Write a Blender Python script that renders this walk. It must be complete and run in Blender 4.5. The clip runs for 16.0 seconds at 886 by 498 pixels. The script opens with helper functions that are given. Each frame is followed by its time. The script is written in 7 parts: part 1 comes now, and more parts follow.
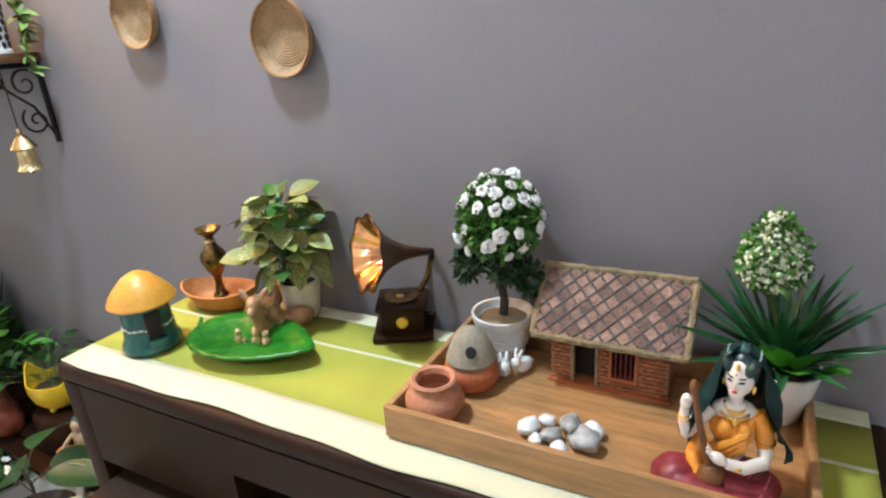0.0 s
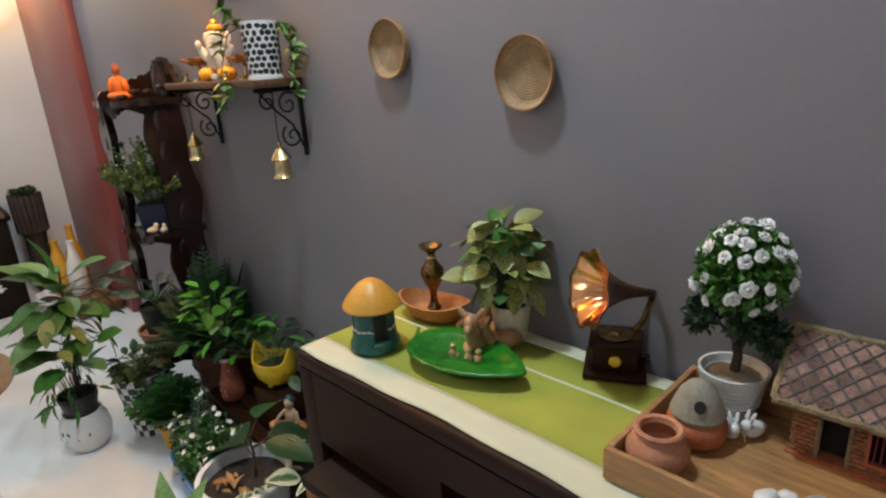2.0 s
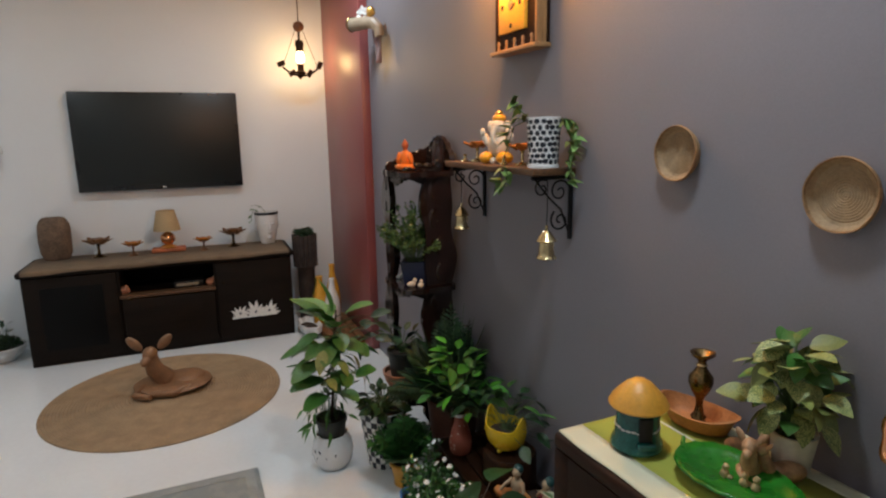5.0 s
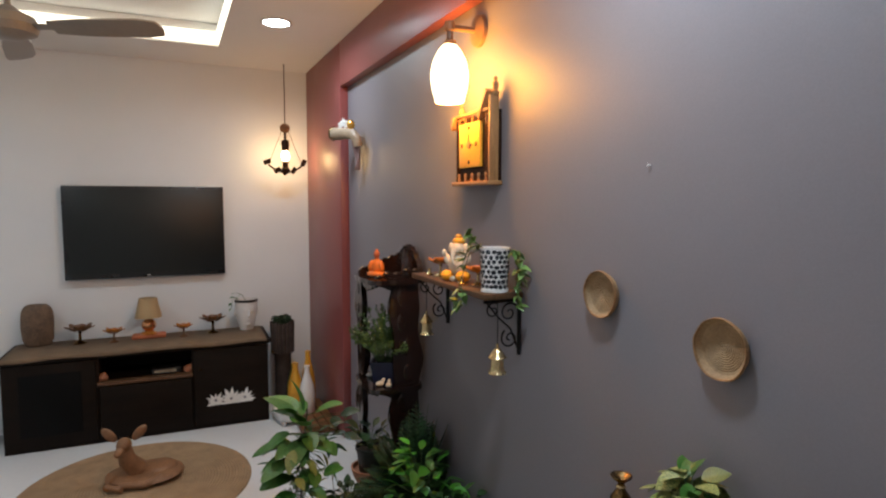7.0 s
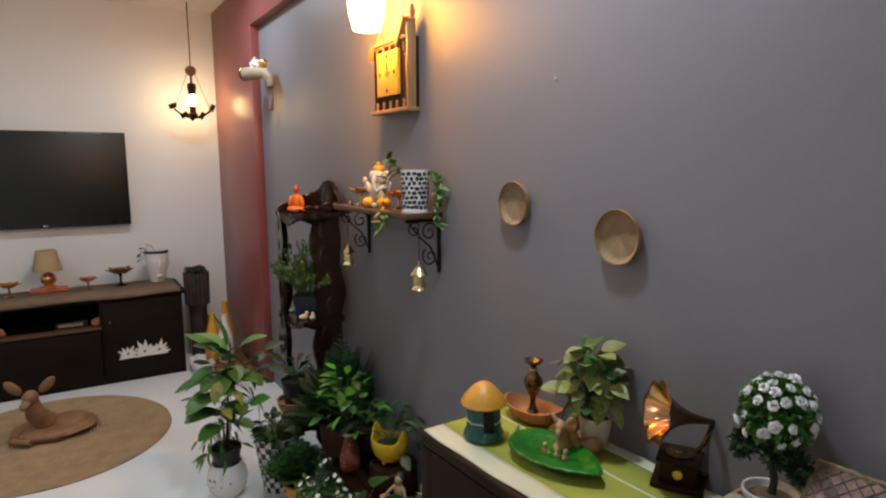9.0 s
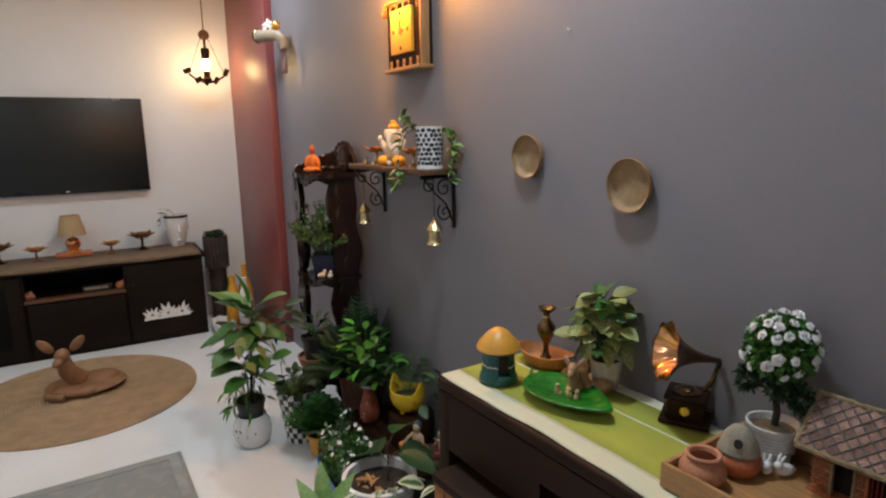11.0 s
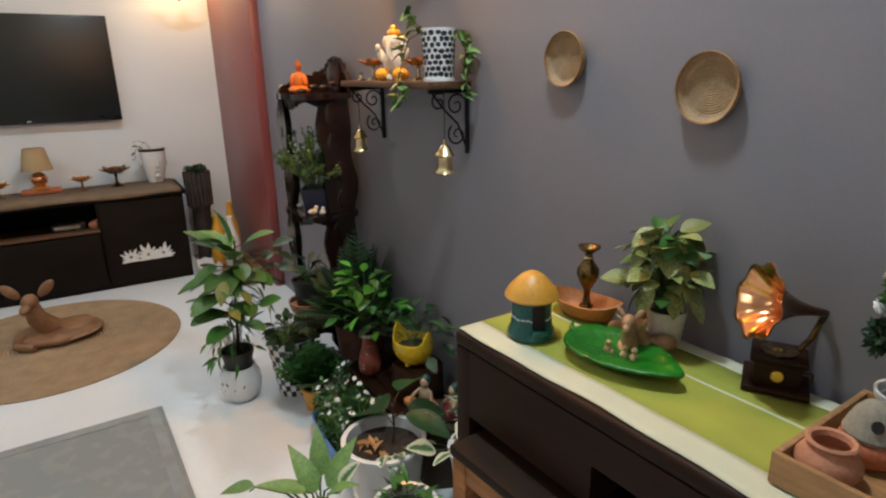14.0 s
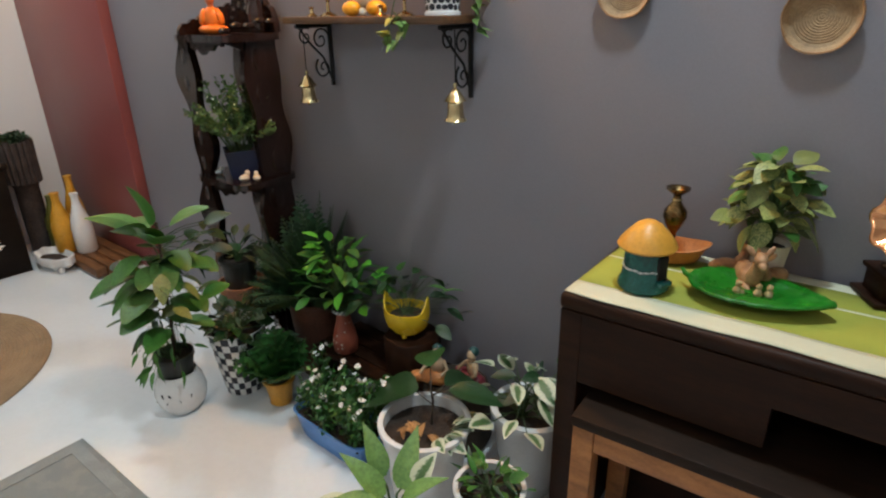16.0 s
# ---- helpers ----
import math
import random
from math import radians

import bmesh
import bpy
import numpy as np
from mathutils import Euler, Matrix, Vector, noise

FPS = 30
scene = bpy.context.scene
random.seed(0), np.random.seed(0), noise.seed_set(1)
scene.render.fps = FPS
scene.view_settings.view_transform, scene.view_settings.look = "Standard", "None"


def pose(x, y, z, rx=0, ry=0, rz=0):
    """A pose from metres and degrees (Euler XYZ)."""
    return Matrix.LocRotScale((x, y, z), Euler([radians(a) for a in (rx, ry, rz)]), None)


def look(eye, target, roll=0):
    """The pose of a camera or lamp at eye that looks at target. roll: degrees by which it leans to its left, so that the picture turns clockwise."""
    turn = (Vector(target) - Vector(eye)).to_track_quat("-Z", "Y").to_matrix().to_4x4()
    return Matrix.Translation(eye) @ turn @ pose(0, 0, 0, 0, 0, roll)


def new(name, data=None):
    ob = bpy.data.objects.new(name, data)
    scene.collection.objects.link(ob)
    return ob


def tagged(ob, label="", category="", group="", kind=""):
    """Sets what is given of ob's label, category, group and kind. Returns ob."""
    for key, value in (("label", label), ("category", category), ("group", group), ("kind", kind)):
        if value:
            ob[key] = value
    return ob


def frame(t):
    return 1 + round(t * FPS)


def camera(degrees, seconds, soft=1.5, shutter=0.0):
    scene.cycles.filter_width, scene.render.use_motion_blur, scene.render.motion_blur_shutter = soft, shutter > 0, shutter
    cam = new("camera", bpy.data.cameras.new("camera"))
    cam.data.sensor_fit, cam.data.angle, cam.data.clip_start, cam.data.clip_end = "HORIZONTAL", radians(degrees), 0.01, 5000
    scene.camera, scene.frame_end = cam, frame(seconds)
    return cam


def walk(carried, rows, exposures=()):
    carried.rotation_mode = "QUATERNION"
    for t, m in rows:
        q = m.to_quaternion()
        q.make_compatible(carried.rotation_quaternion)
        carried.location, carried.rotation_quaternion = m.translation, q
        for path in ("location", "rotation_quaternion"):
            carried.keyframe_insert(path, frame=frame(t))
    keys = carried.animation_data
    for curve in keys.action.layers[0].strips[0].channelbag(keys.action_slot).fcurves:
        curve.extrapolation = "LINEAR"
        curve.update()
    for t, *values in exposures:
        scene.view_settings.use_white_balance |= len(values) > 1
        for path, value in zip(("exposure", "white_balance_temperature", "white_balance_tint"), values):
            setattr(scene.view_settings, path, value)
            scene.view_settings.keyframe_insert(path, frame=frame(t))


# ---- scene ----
cam = camera(73.8, 16.0, soft=2.2)
PATH = [
    (0, (0.126, 0.121, 1.267), (-0.824, 1.732, 0.556), -4.2),
    (0.5, (0.12, 0.116, 1.276), (-0.923, 1.676, 0.585), -5.1),
    (1, (0.112, 0.109, 1.283), (-1.033, 1.607, 0.618), -4.9),
    (1.5, (0.086, 0.08, 1.285), (-1.166, 1.506, 0.654), -3.9),
    (2, (0.059, 0.054, 1.297), (-1.337, 1.348, 0.684), -3.5),
    (2.5, (0.029, 0.006, 1.303), (-1.51, 1.151, 0.735), -2.4),
    (3, (0.009, -0.027, 1.309), (-1.649, 0.957, 0.779), -1.4),
    (3.5, (-0.005, -0.052, 1.307), (-1.719, 0.847, 0.802), -0.8),
    (4, (-0.012, -0.066, 1.311), (-1.764, 0.76, 0.812), -0.8),
    (4.2, (-0.015, -0.076, 1.314), (-1.778, 0.732, 0.829), -0.8),
    (6.3, (0.174, -0.105, 1.539), (-1.666, 0.648, 1.322), 0.2),
    (6.5, (0.195, -0.1, 1.552), (-1.641, 0.669, 1.359), 0.2),
    (7, (0.219, -0.105, 1.571), (-1.592, 0.727, 1.407), 0.1),
    (7.5, (0.244, -0.129, 1.546), (-1.504, 0.829, 1.388), 0.0),
    (8, (0.254, -0.137, 1.519), (-1.443, 0.905, 1.338), -0.1),
    (8.5, (0.267, -0.134, 1.46), (-1.4, 0.944, 1.214), -0.1),
    (9, (0.298, -0.172, 1.433), (-1.364, 0.905, 1.152), -0.2),
    (9.5, (0.327, -0.198, 1.413), (-1.34, 0.864, 1.108), -0.3),
    (9.7, (0.337, -0.212, 1.413), (-1.332, 0.841, 1.085), -0.8),
    (12, (0.338, -0.193, 1.385), (-1.336, 0.821, 0.973), -0.6),
    (12.5, (0.336, -0.19, 1.385), (-1.337, 0.816, 0.949), -0.8),
    (13, (0.31, -0.194, 1.359), (-1.348, 0.814, 0.873), -0.7),
    (13.5, (0.211, -0.185, 1.332), (-1.422, 0.832, 0.782), -0.7),
    (14, (0.058, -0.097, 1.305), (-1.563, 0.921, 0.723), -1.0),
    (14.5, (-0.111, -0.1, 1.289), (-1.647, 1.021, 0.669), -0.7),
    (15, (-0.311, -0.123, 1.278), (-1.712, 1.138, 0.61), -0.3),
    (15.5, (-0.424, -0.233, 1.28), (-1.678, 1.148, 0.559), -0.6),
    (16, (-0.458, -0.419, 1.294), (-1.615, 1.024, 0.533), -1.1),
]
EXPOSURES = [(0, 1.16, 6050, 3), (0.5, 0.82, 6200, 1), (1, 0.6, 6200, 1), (2, 0.18, 6120, 2), (3, -0.2, 6200, 4), (4, -0.22, 6150, 4), (7, -0.28, 6100, 6), (9, -0.1, 6150, 6), (12, -0.04, 6150, 5), (14, 0.12, 6100, 2), (16, 0.18, 6050, 1)]
walk(cam, [(t, look(eye, target, roll)) for t, eye, target, roll in PATH], EXPOSURES)

# ---- world and lights ----
world = bpy.data.worlds.new("world")
scene.world = world
world.use_nodes = True
world.node_tree.nodes["Background"].inputs[0].default_value = (0.05, 0.055, 0.07, 1)
world.node_tree.nodes["Background"].inputs[1].default_value = 0.3

CEIL = 2.56          # underside of the ceiling
WALL_Y = 0.938       # face of the grey wall
TV_X = -4.51         # face of the white wall with the television
COOL = (0.84, 0.93, 1.0)
WARM = (1.0, 0.37, 0.025)
# first is known, second inferred from basket shadows, last three are added unseen fill
DOWNLIGHTS_AND_FILLS = [(-3.24, 0.46, 10), (-0.78, 0.50, 15), (-3.24, -1.75, 7), (-0.92, -1.75, 4.5), (1.0, -0.95, 3.5)]
COVE_POWER, GLOBE_POWER, PENDANT_POWER = 3.0, 28.0, 4.0


def lamp(name, kind, m, power, colour, size=0.1, spread=180):
    data = bpy.data.lights.new(name, kind)
    data.energy, data.color = power, colour
    if kind == "AREA":
        data.shape, data.size, data.spread = "DISK", size, radians(spread)
    else:
        data.shadow_soft_size = size
    ob = new(name, data)
    ob.matrix_world = m
    return ob


for lx, ly, power in DOWNLIGHTS_AND_FILLS:
    lamp("downlight_lamp", "AREA", pose(lx, ly, CEIL - 0.022), power, COOL, 0.19, 165)
lamp("wall_lamp_bulb", "POINT", pose(-1.73, 0.815, 2.0), GLOBE_POWER, WARM, 0.085)
lamp("pendant_bulb_light", "POINT", pose(-4.28, 0.675, 1.90), PENDANT_POWER, (1.0, 0.52, 0.18), 0.07)

# ---- materials ----
def mat(name, c, rough=0.5, metal=0.0, var=0.15, scale=6.0, fine=90.0, bump=0.15, c2=None, spec=0.5, coat=0.0,
        stretch=(1, 1, 1), rvar=0.12, island=0.0, objvar=0.0):
    """Paint, wood, clay or leaf: colour varied at two scales, with a fine relief."""
    m = bpy.data.materials.new(name)
    m.use_nodes = True
    n, l = m.node_tree.nodes, m.node_tree.links
    b = n["Principled BSDF"]
    b.inputs["Metallic"].default_value = metal
    b.inputs["Specular IOR Level"].default_value = spec
    b.inputs["Coat Weight"].default_value = coat
    b.inputs["Coat Roughness"].default_value = 0.08
    tc = n.new("ShaderNodeTexCoord")
    mp = n.new("ShaderNodeMapping")
    mp.inputs["Scale"].default_value = stretch
    l.new(tc.outputs["Object"], mp.inputs["Vector"])
    big, small = n.new("ShaderNodeTexNoise"), n.new("ShaderNodeTexNoise")
    for t, s, d in ((big, scale, 4), (small, fine, 3)):
        t.inputs["Scale"].default_value, t.inputs["Detail"].default_value = s, d
        l.new(mp.outputs[0], t.inputs["Vector"])
    ramp = n.new("ShaderNodeValToRGB")
    c2 = c2 or tuple(min(1, v * (1 + var)) for v in c)
    c1 = tuple(v * (1 - var) for v in c)
    ramp.color_ramp.elements[0].position, ramp.color_ramp.elements[1].position = 0.3, 0.7
    ramp.color_ramp.elements[0].color, ramp.color_ramp.elements[1].color = (*c1, 1), (*c2, 1)
    l.new(big.outputs["Fac"], ramp.inputs[0])
    mul = n.new("ShaderNodeMix")
    mul.data_type, mul.blend_type = "RGBA", "MULTIPLY"
    mul.inputs[0].default_value = 1.0
    fr = n.new("ShaderNodeMapRange")
    fr.inputs[1].default_value, fr.inputs[2].default_value = 0.25, 0.75
    fr.inputs[3].default_value, fr.inputs[4].default_value = 1 - var, 1 + var * 0.4
    l.new(small.outputs["Fac"], fr.inputs[0])
    l.new(ramp.outputs[0], mul.inputs[6])
    l.new(fr.outputs[0], mul.inputs[7])
    col = mul.outputs[2]
    if objvar or island:
        src = n.new("ShaderNodeObjectInfo").outputs["Random"] if objvar else n.new("ShaderNodeNewGeometry").outputs["Random Per Island"]
        amount = objvar or island
        hs = n.new("ShaderNodeHueSaturation")
        mr = n.new("ShaderNodeMapRange")
        mr.inputs[3].default_value, mr.inputs[4].default_value = 1 - amount, 1 + amount
        l.new(src, mr.inputs[0])
        l.new(mr.outputs[0], hs.inputs["Value"])
        l.new(col, hs.inputs["Color"])
        col = hs.outputs[0]
    l.new(col, b.inputs["Base Color"])
    rr = n.new("ShaderNodeMapRange")
    rr.inputs[3].default_value, rr.inputs[4].default_value = max(0.02, rough - rvar), min(1, rough + rvar)
    l.new(big.outputs["Fac"], rr.inputs[0])
    l.new(rr.outputs[0], b.inputs["Roughness"])
    if bump:
        bp = n.new("ShaderNodeBump")
        bp.inputs["Strength"].default_value, bp.inputs["Distance"].default_value = bump, 0.004
        l.new(small.outputs["Fac"], bp.inputs["Height"])
        l.new(bp.outputs[0], b.inputs["Normal"])
    return m


def recolour(m, kind, a, c, scale, vec="Object", ratio=0.5, wave="RINGS"):
    """Puts a pattern of two colours (checks, dots, rings, bands) on a material."""
    n, l = m.node_tree.nodes, m.node_tree.links
    b = n["Principled BSDF"]
    tc = n.new("ShaderNodeTexCoord")
    mix = n.new("ShaderNodeMix")
    mix.data_type = "RGBA"
    mix.inputs[6].default_value, mix.inputs[7].default_value = (*a, 1), (*c, 1)
    if kind == "dots":
        t = n.new("ShaderNodeTexVoronoi")
        t.inputs["Scale"].default_value, t.inputs["Randomness"].default_value = scale, 0.4
        l.new(tc.outputs[vec], t.inputs["Vector"])
        cmp = n.new("ShaderNodeMath")
        cmp.operation, cmp.inputs[1].default_value = "LESS_THAN", ratio
        l.new(t.outputs["Distance"], cmp.inputs[0])
        l.new(cmp.outputs[0], mix.inputs[0])
    elif kind == "noise":
        t = n.new("ShaderNodeTexNoise")
        t.inputs["Scale"].default_value, t.inputs["Detail"].default_value = scale, 5
        l.new(tc.outputs[vec], t.inputs["Vector"])
        mr = n.new("ShaderNodeMapRange")
        mr.inputs[1].default_value, mr.inputs[2].default_value = ratio - 0.04, ratio + 0.04
        l.new(t.outputs["Fac"], mr.inputs[0])
        l.new(mr.outputs[0], mix.inputs[0])
    elif kind == "wave":
        t = n.new("ShaderNodeTexWave")
        t.wave_type = wave
        t.rings_direction = "Z"
        t.bands_direction = "Z"
        t.inputs["Scale"].default_value, t.inputs["Distortion"].default_value = scale, 0.6
        l.new(tc.outputs[vec], t.inputs["Vector"])
        l.new(t.outputs["Fac"], mix.inputs[0])
    else:
        at = n.new("ShaderNodeAttribute")
        at.attribute_name = kind
        mr = n.new("ShaderNodeMapRange")
        mr.inputs[1].default_value, mr.inputs[2].default_value = ratio - 0.08, ratio + 0.08
        ns = n.new("ShaderNodeTexNoise")
        ns.inputs["Scale"].default_value = scale
        l.new(tc.outputs["Object"], ns.inputs["Vector"])
        ad = n.new("ShaderNodeMath")
        ad.operation = "MULTIPLY_ADD"
        ad.inputs[1].default_value = 0.9
        l.new(ns.outputs["Fac"], ad.inputs[0])
        l.new(at.outputs["Fac"], ad.inputs[2])
        l.new(ad.outputs[0], mr.inputs[0])
        l.new(mr.outputs[0], mix.inputs[0])
    l.new(mix.outputs[2], b.inputs["Base Color"])
    return m


def glow(name, c, strength):
    m = bpy.data.materials.new(name)
    m.use_nodes = True
    b = m.node_tree.nodes["Principled BSDF"]
    b.inputs["Base Color"].default_value = (*c, 1)
    b.inputs["Emission Color"].default_value = (*c, 1)
    b.inputs["Emission Strength"].default_value = strength
    b.inputs["Roughness"].default_value = 0.4
    return m


GREY = mat("mauve_grey_paint", (0.203, 0.187, 0.208), 0.48, var=0.05, scale=2.0, fine=220, bump=0.06)
WHITE_WALL = mat("white_wall_paint", (0.75, 0.765, 0.78), 0.6, var=0.03, scale=1.5, fine=180, bump=0.05)
CEILING = mat("ceiling_paint", (0.78, 0.77, 0.75), 0.7, var=0.03, scale=1.5, fine=150, bump=0.04)
MAROON = mat("maroon_gloss_paint", (0.25, 0.068, 0.066), 0.38, var=0.08, scale=2.5, fine=120, bump=0.05)
FLOOR = mat("polished_white_tile", (0.75, 0.77, 0.785), 0.09, var=0.03, scale=2.2, fine=40, bump=0.01, rvar=0.04, spec=0.5)
DARK_WOOD = mat("dark_brown_wood", (0.025, 0.0095, 0.0043), 0.5, spec=0.14, var=0.35, scale=5, fine=60, bump=0.12, stretch=(1, 8, 8))
BLACK_WOOD = mat("black_brown_laminate", (0.011, 0.0065, 0.004), 0.6, spec=0.15, var=0.3, scale=4, fine=70, bump=0.06, stretch=(6, 1, 6))
POLISHED = mat("polished_rosewood", (0.017, 0.007, 0.005), 0.2, var=0.4, scale=9, fine=70, bump=0.08, coat=0.5)
OAK = mat("honey_wood", (0.36, 0.19, 0.075), 0.42, var=0.25, scale=7, fine=70, bump=0.12, stretch=(1.5, 14, 14))
TABLE_WOOD = mat("mid_brown_wood", (0.17, 0.07, 0.026), 0.45, spec=0.3, var=0.3, scale=5, fine=60, bump=0.1, stretch=(2, 9, 9))
PLANK = mat("shelf_plank", (0.11, 0.052, 0.022), 0.45, var=0.3, scale=6, fine=60, bump=0.12, stretch=(2, 14, 14))
OAK_UP = mat("honey_wood_upright", (0.36, 0.19, 0.075), 0.45, var=0.25, scale=7, fine=60, bump=0.1, stretch=(14, 14, 1.5))
BRONZE = mat("brown_bronze_enamel", (0.19, 0.10, 0.055), 0.45, var=0.15, scale=14, bump=0.1)
HERB = mat("olive_herb_leaf", (0.085, 0.15, 0.035), 0.5, var=0.3, scale=20, bump=0.2, island=0.45)
LOTUS = mat("dark_amber_lotus", (0.17, 0.075, 0.025), 0.35, var=0.35, scale=20, bump=0.15)
LIME = mat("lime_cotton", (0.33, 0.34, 0.045), 0.85, var=0.08, scale=9, fine=420, bump=0.35)
CREAM = mat("cream_cotton", (0.57, 0.555, 0.40), 0.85, var=0.05, scale=9, fine=420, bump=0.35)
TERRA = mat("terracotta", (0.46, 0.20, 0.11), 0.75, var=0.2, scale=14, fine=160, bump=0.25)
TERRA_RED = mat("red_terracotta", (0.40, 0.115, 0.045), 0.6, var=0.25, scale=12, fine=140, bump=0.25)
CLAY_GREY = mat("grey_clay", (0.30, 0.27, 0.21), 0.8, var=0.2, scale=16, fine=160, bump=0.3)
WHITE_GLAZE = mat("white_ceramic", (0.74, 0.73, 0.72), 0.2, var=0.05, scale=8, fine=80, bump=0.04)
WHITE_RAW = mat("white_plaster_pot", (0.66, 0.66, 0.65), 0.6, var=0.12, scale=14, fine=110, bump=0.3)
NAVY = mat("navy_glazed_pot", (0.006, 0.010, 0.040), 0.45, var=0.3, scale=10, bump=0.05)
YELLOW = mat("yellow_glaze", (0.72, 0.47, 0.02), 0.25, var=0.1, scale=10, bump=0.06)
MUSTARD = mat("mustard_glaze", (0.62, 0.30, 0.035), 0.4, var=0.15, scale=14, fine=120, bump=0.15)
TEAL = mat("dark_teal_glaze", (0.016, 0.095, 0.085), 0.22, var=0.35, scale=22, fine=110, bump=0.35, c2=(0.03, 0.15, 0.13))
CLAY_ORANGE = mat("orange_terracotta", (0.44, 0.165, 0.045), 0.6, var=0.25, scale=12, fine=140, bump=0.3)
GREEN_GLAZE = mat("green_glazed_ceramic", (0.018, 0.15, 0.010), 0.28, var=0.3, scale=16, fine=80, bump=0.15)
BLUE = mat("blue_plastic", (0.10, 0.24, 0.56), 0.4, var=0.08, scale=8, bump=0.05)
BRASS = mat("polished_brass", (0.66, 0.53, 0.29), 0.24, 1.0, var=0.15, scale=20, fine=120, bump=0.08)
COPPER = mat("copper_horn", (0.85, 0.42, 0.20), 0.16, 1.0, var=0.15, scale=20, fine=120, bump=0.06)
HORN_BACK = mat("dark_bronze_horn", (0.16, 0.085, 0.05), 0.35, 0.8, var=0.3, scale=25, fine=120, bump=0.15)
ANTIQUE = mat("antique_brass", (0.20, 0.125, 0.05), 0.25, 1.0, var=0.45, scale=30, fine=140, bump=0.4)
IRON = mat("black_wrought_iron", (0.012, 0.011, 0.011), 0.45, 0.6, var=0.2, scale=20, bump=0.1)
SCREEN = mat("dark_glass_screen", (0.006, 0.009, 0.009), 0.42, var=0.1, scale=2, bump=0.0, rvar=0.03)
BEZEL = mat("black_plastic", (0.010, 0.010, 0.011), 0.3, var=0.1, scale=8, bump=0.03)
JUTE = mat("jute_braid", (0.33, 0.225, 0.13), 0.9, var=0.16, scale=11, fine=160, bump=0.5)
BURLAP = mat("burlap_cloth", (0.185, 0.125, 0.075), 0.92, var=0.18, scale=10, fine=320, bump=0.5)
CARPET = mat("grey_carpet", (0.26, 0.28, 0.275), 0.95, var=0.12, scale=5, fine=220, bump=0.6)
recolour(CARPET, "noise", (0.245, 0.265, 0.265), (0.285, 0.295, 0.285), 16, ratio=0.56)
WICKER = mat("woven_cane", (0.34, 0.22, 0.115), 0.75, var=0.22, scale=22, fine=150, bump=0.4)
WICKER_RIM = mat("cane_rim", (0.27, 0.145, 0.06), 0.6, var=0.3, scale=25, fine=150, bump=0.4)
SOIL = mat("potting_soil", (0.040, 0.026, 0.018), 0.95, var=0.45, scale=35, fine=140, bump=0.9)
STONE = mat("grey_pebble", (0.40, 0.40, 0.40), 0.5, var=0.3, scale=25, fine=140, bump=0.25, objvar=0.35)
ORANGE = mat("orange_resin", (0.78, 0.20, 0.02), 0.4, var=0.12, scale=20, bump=0.1)
DEER = mat("carved_deer_wood", (0.24, 0.12, 0.055), 0.55, var=0.22, scale=14, fine=100, bump=0.25)
DEER_FIG = mat("painted_deer_resin", (0.36, 0.17, 0.075), 0.5, var=0.3, scale=30, fine=140, bump=0.3, c2=(0.55, 0.34, 0.18))
ROOF_TILE = mat("faded_red_roof", (0.27, 0.145, 0.11), 0.85, var=0.3, scale=40, fine=170, bump=0.9, island=0.38, c2=(0.34, 0.20, 0.15))
ROPE = mat("blue_grey_cord", (0.135, 0.115, 0.11), 0.85, var=0.25, scale=30, bump=0.4)
STRAW = mat("straw_edging", (0.25, 0.185, 0.10), 0.9, var=0.3, scale=30, fine=170, bump=0.7)
BRICK = mat("hut_brick", (0.33, 0.125, 0.055), 0.85, var=0.3, scale=30, fine=150, bump=0.5, objvar=0.28)
MORTAR = mat("hut_mortar", (0.30, 0.19, 0.11), 0.9, var=0.2, scale=30, fine=150, bump=0.5)
# near black: painted shade in small openings, and ink for clock marks and eyes
SHADE_AND_INK = mat("painted_shade_and_ink", (0.012, 0.008, 0.006), 0.8, var=0.2, bump=0.1)
SKIN = mat("ivory_resin", (0.80, 0.70, 0.63), 0.35, var=0.06, scale=20, bump=0.05)
HAIR = mat("dark_teal_resin", (0.018, 0.062, 0.058), 0.35, var=0.3, scale=30, bump=0.2)
SAFFRON = mat("saffron_resin", (0.78, 0.30, 0.035), 0.4, var=0.2, scale=25, bump=0.15)
WINE = mat("wine_red_resin", (0.20, 0.022, 0.032), 0.4, var=0.3, scale=25, bump=0.2)
GOLD = mat("gold_paint", (0.85, 0.52, 0.13), 0.28, 0.9, var=0.15, scale=25, bump=0.1)
CREAM_RESIN = mat("cream_resin", (0.70, 0.62, 0.50), 0.45, var=0.1, scale=30, bump=0.15)
AMBER = mat("amber_glass_leaf", (0.42, 0.16, 0.03), 0.25, var=0.3, scale=18, bump=0.15)
SHADE = mat("linen_lamp_shade", (0.42, 0.30, 0.16), 0.85, var=0.1, scale=12, fine=260, bump=0.3)
BARK = mat("dark_bark", (0.055, 0.038, 0.025), 0.9, var=0.35, scale=20, fine=110, bump=0.8)
STEM = mat("green_stem", (0.06, 0.10, 0.03), 0.6, var=0.25, scale=15, bump=0.2)
LEAF = mat("fresh_green_leaf", (0.065, 0.175, 0.028), 0.35, var=0.28, scale=18, fine=90, bump=0.2, objvar=0.4)
LEAF_DARK = mat("dark_green_leaf", (0.020, 0.058, 0.016), 0.35, var=0.3, scale=18, fine=90, bump=0.2, objvar=0.4)
LEAF_BRIGHT = mat("bright_green_leaf", (0.075, 0.28, 0.022), 0.35, var=0.25, scale=18, fine=90, bump=0.2, objvar=0.35)
LEAF_OLIVE = mat("olive_green_leaf", (0.19, 0.215, 0.055), 0.4, var=0.3, scale=14, fine=90, bump=0.2, objvar=0.4)
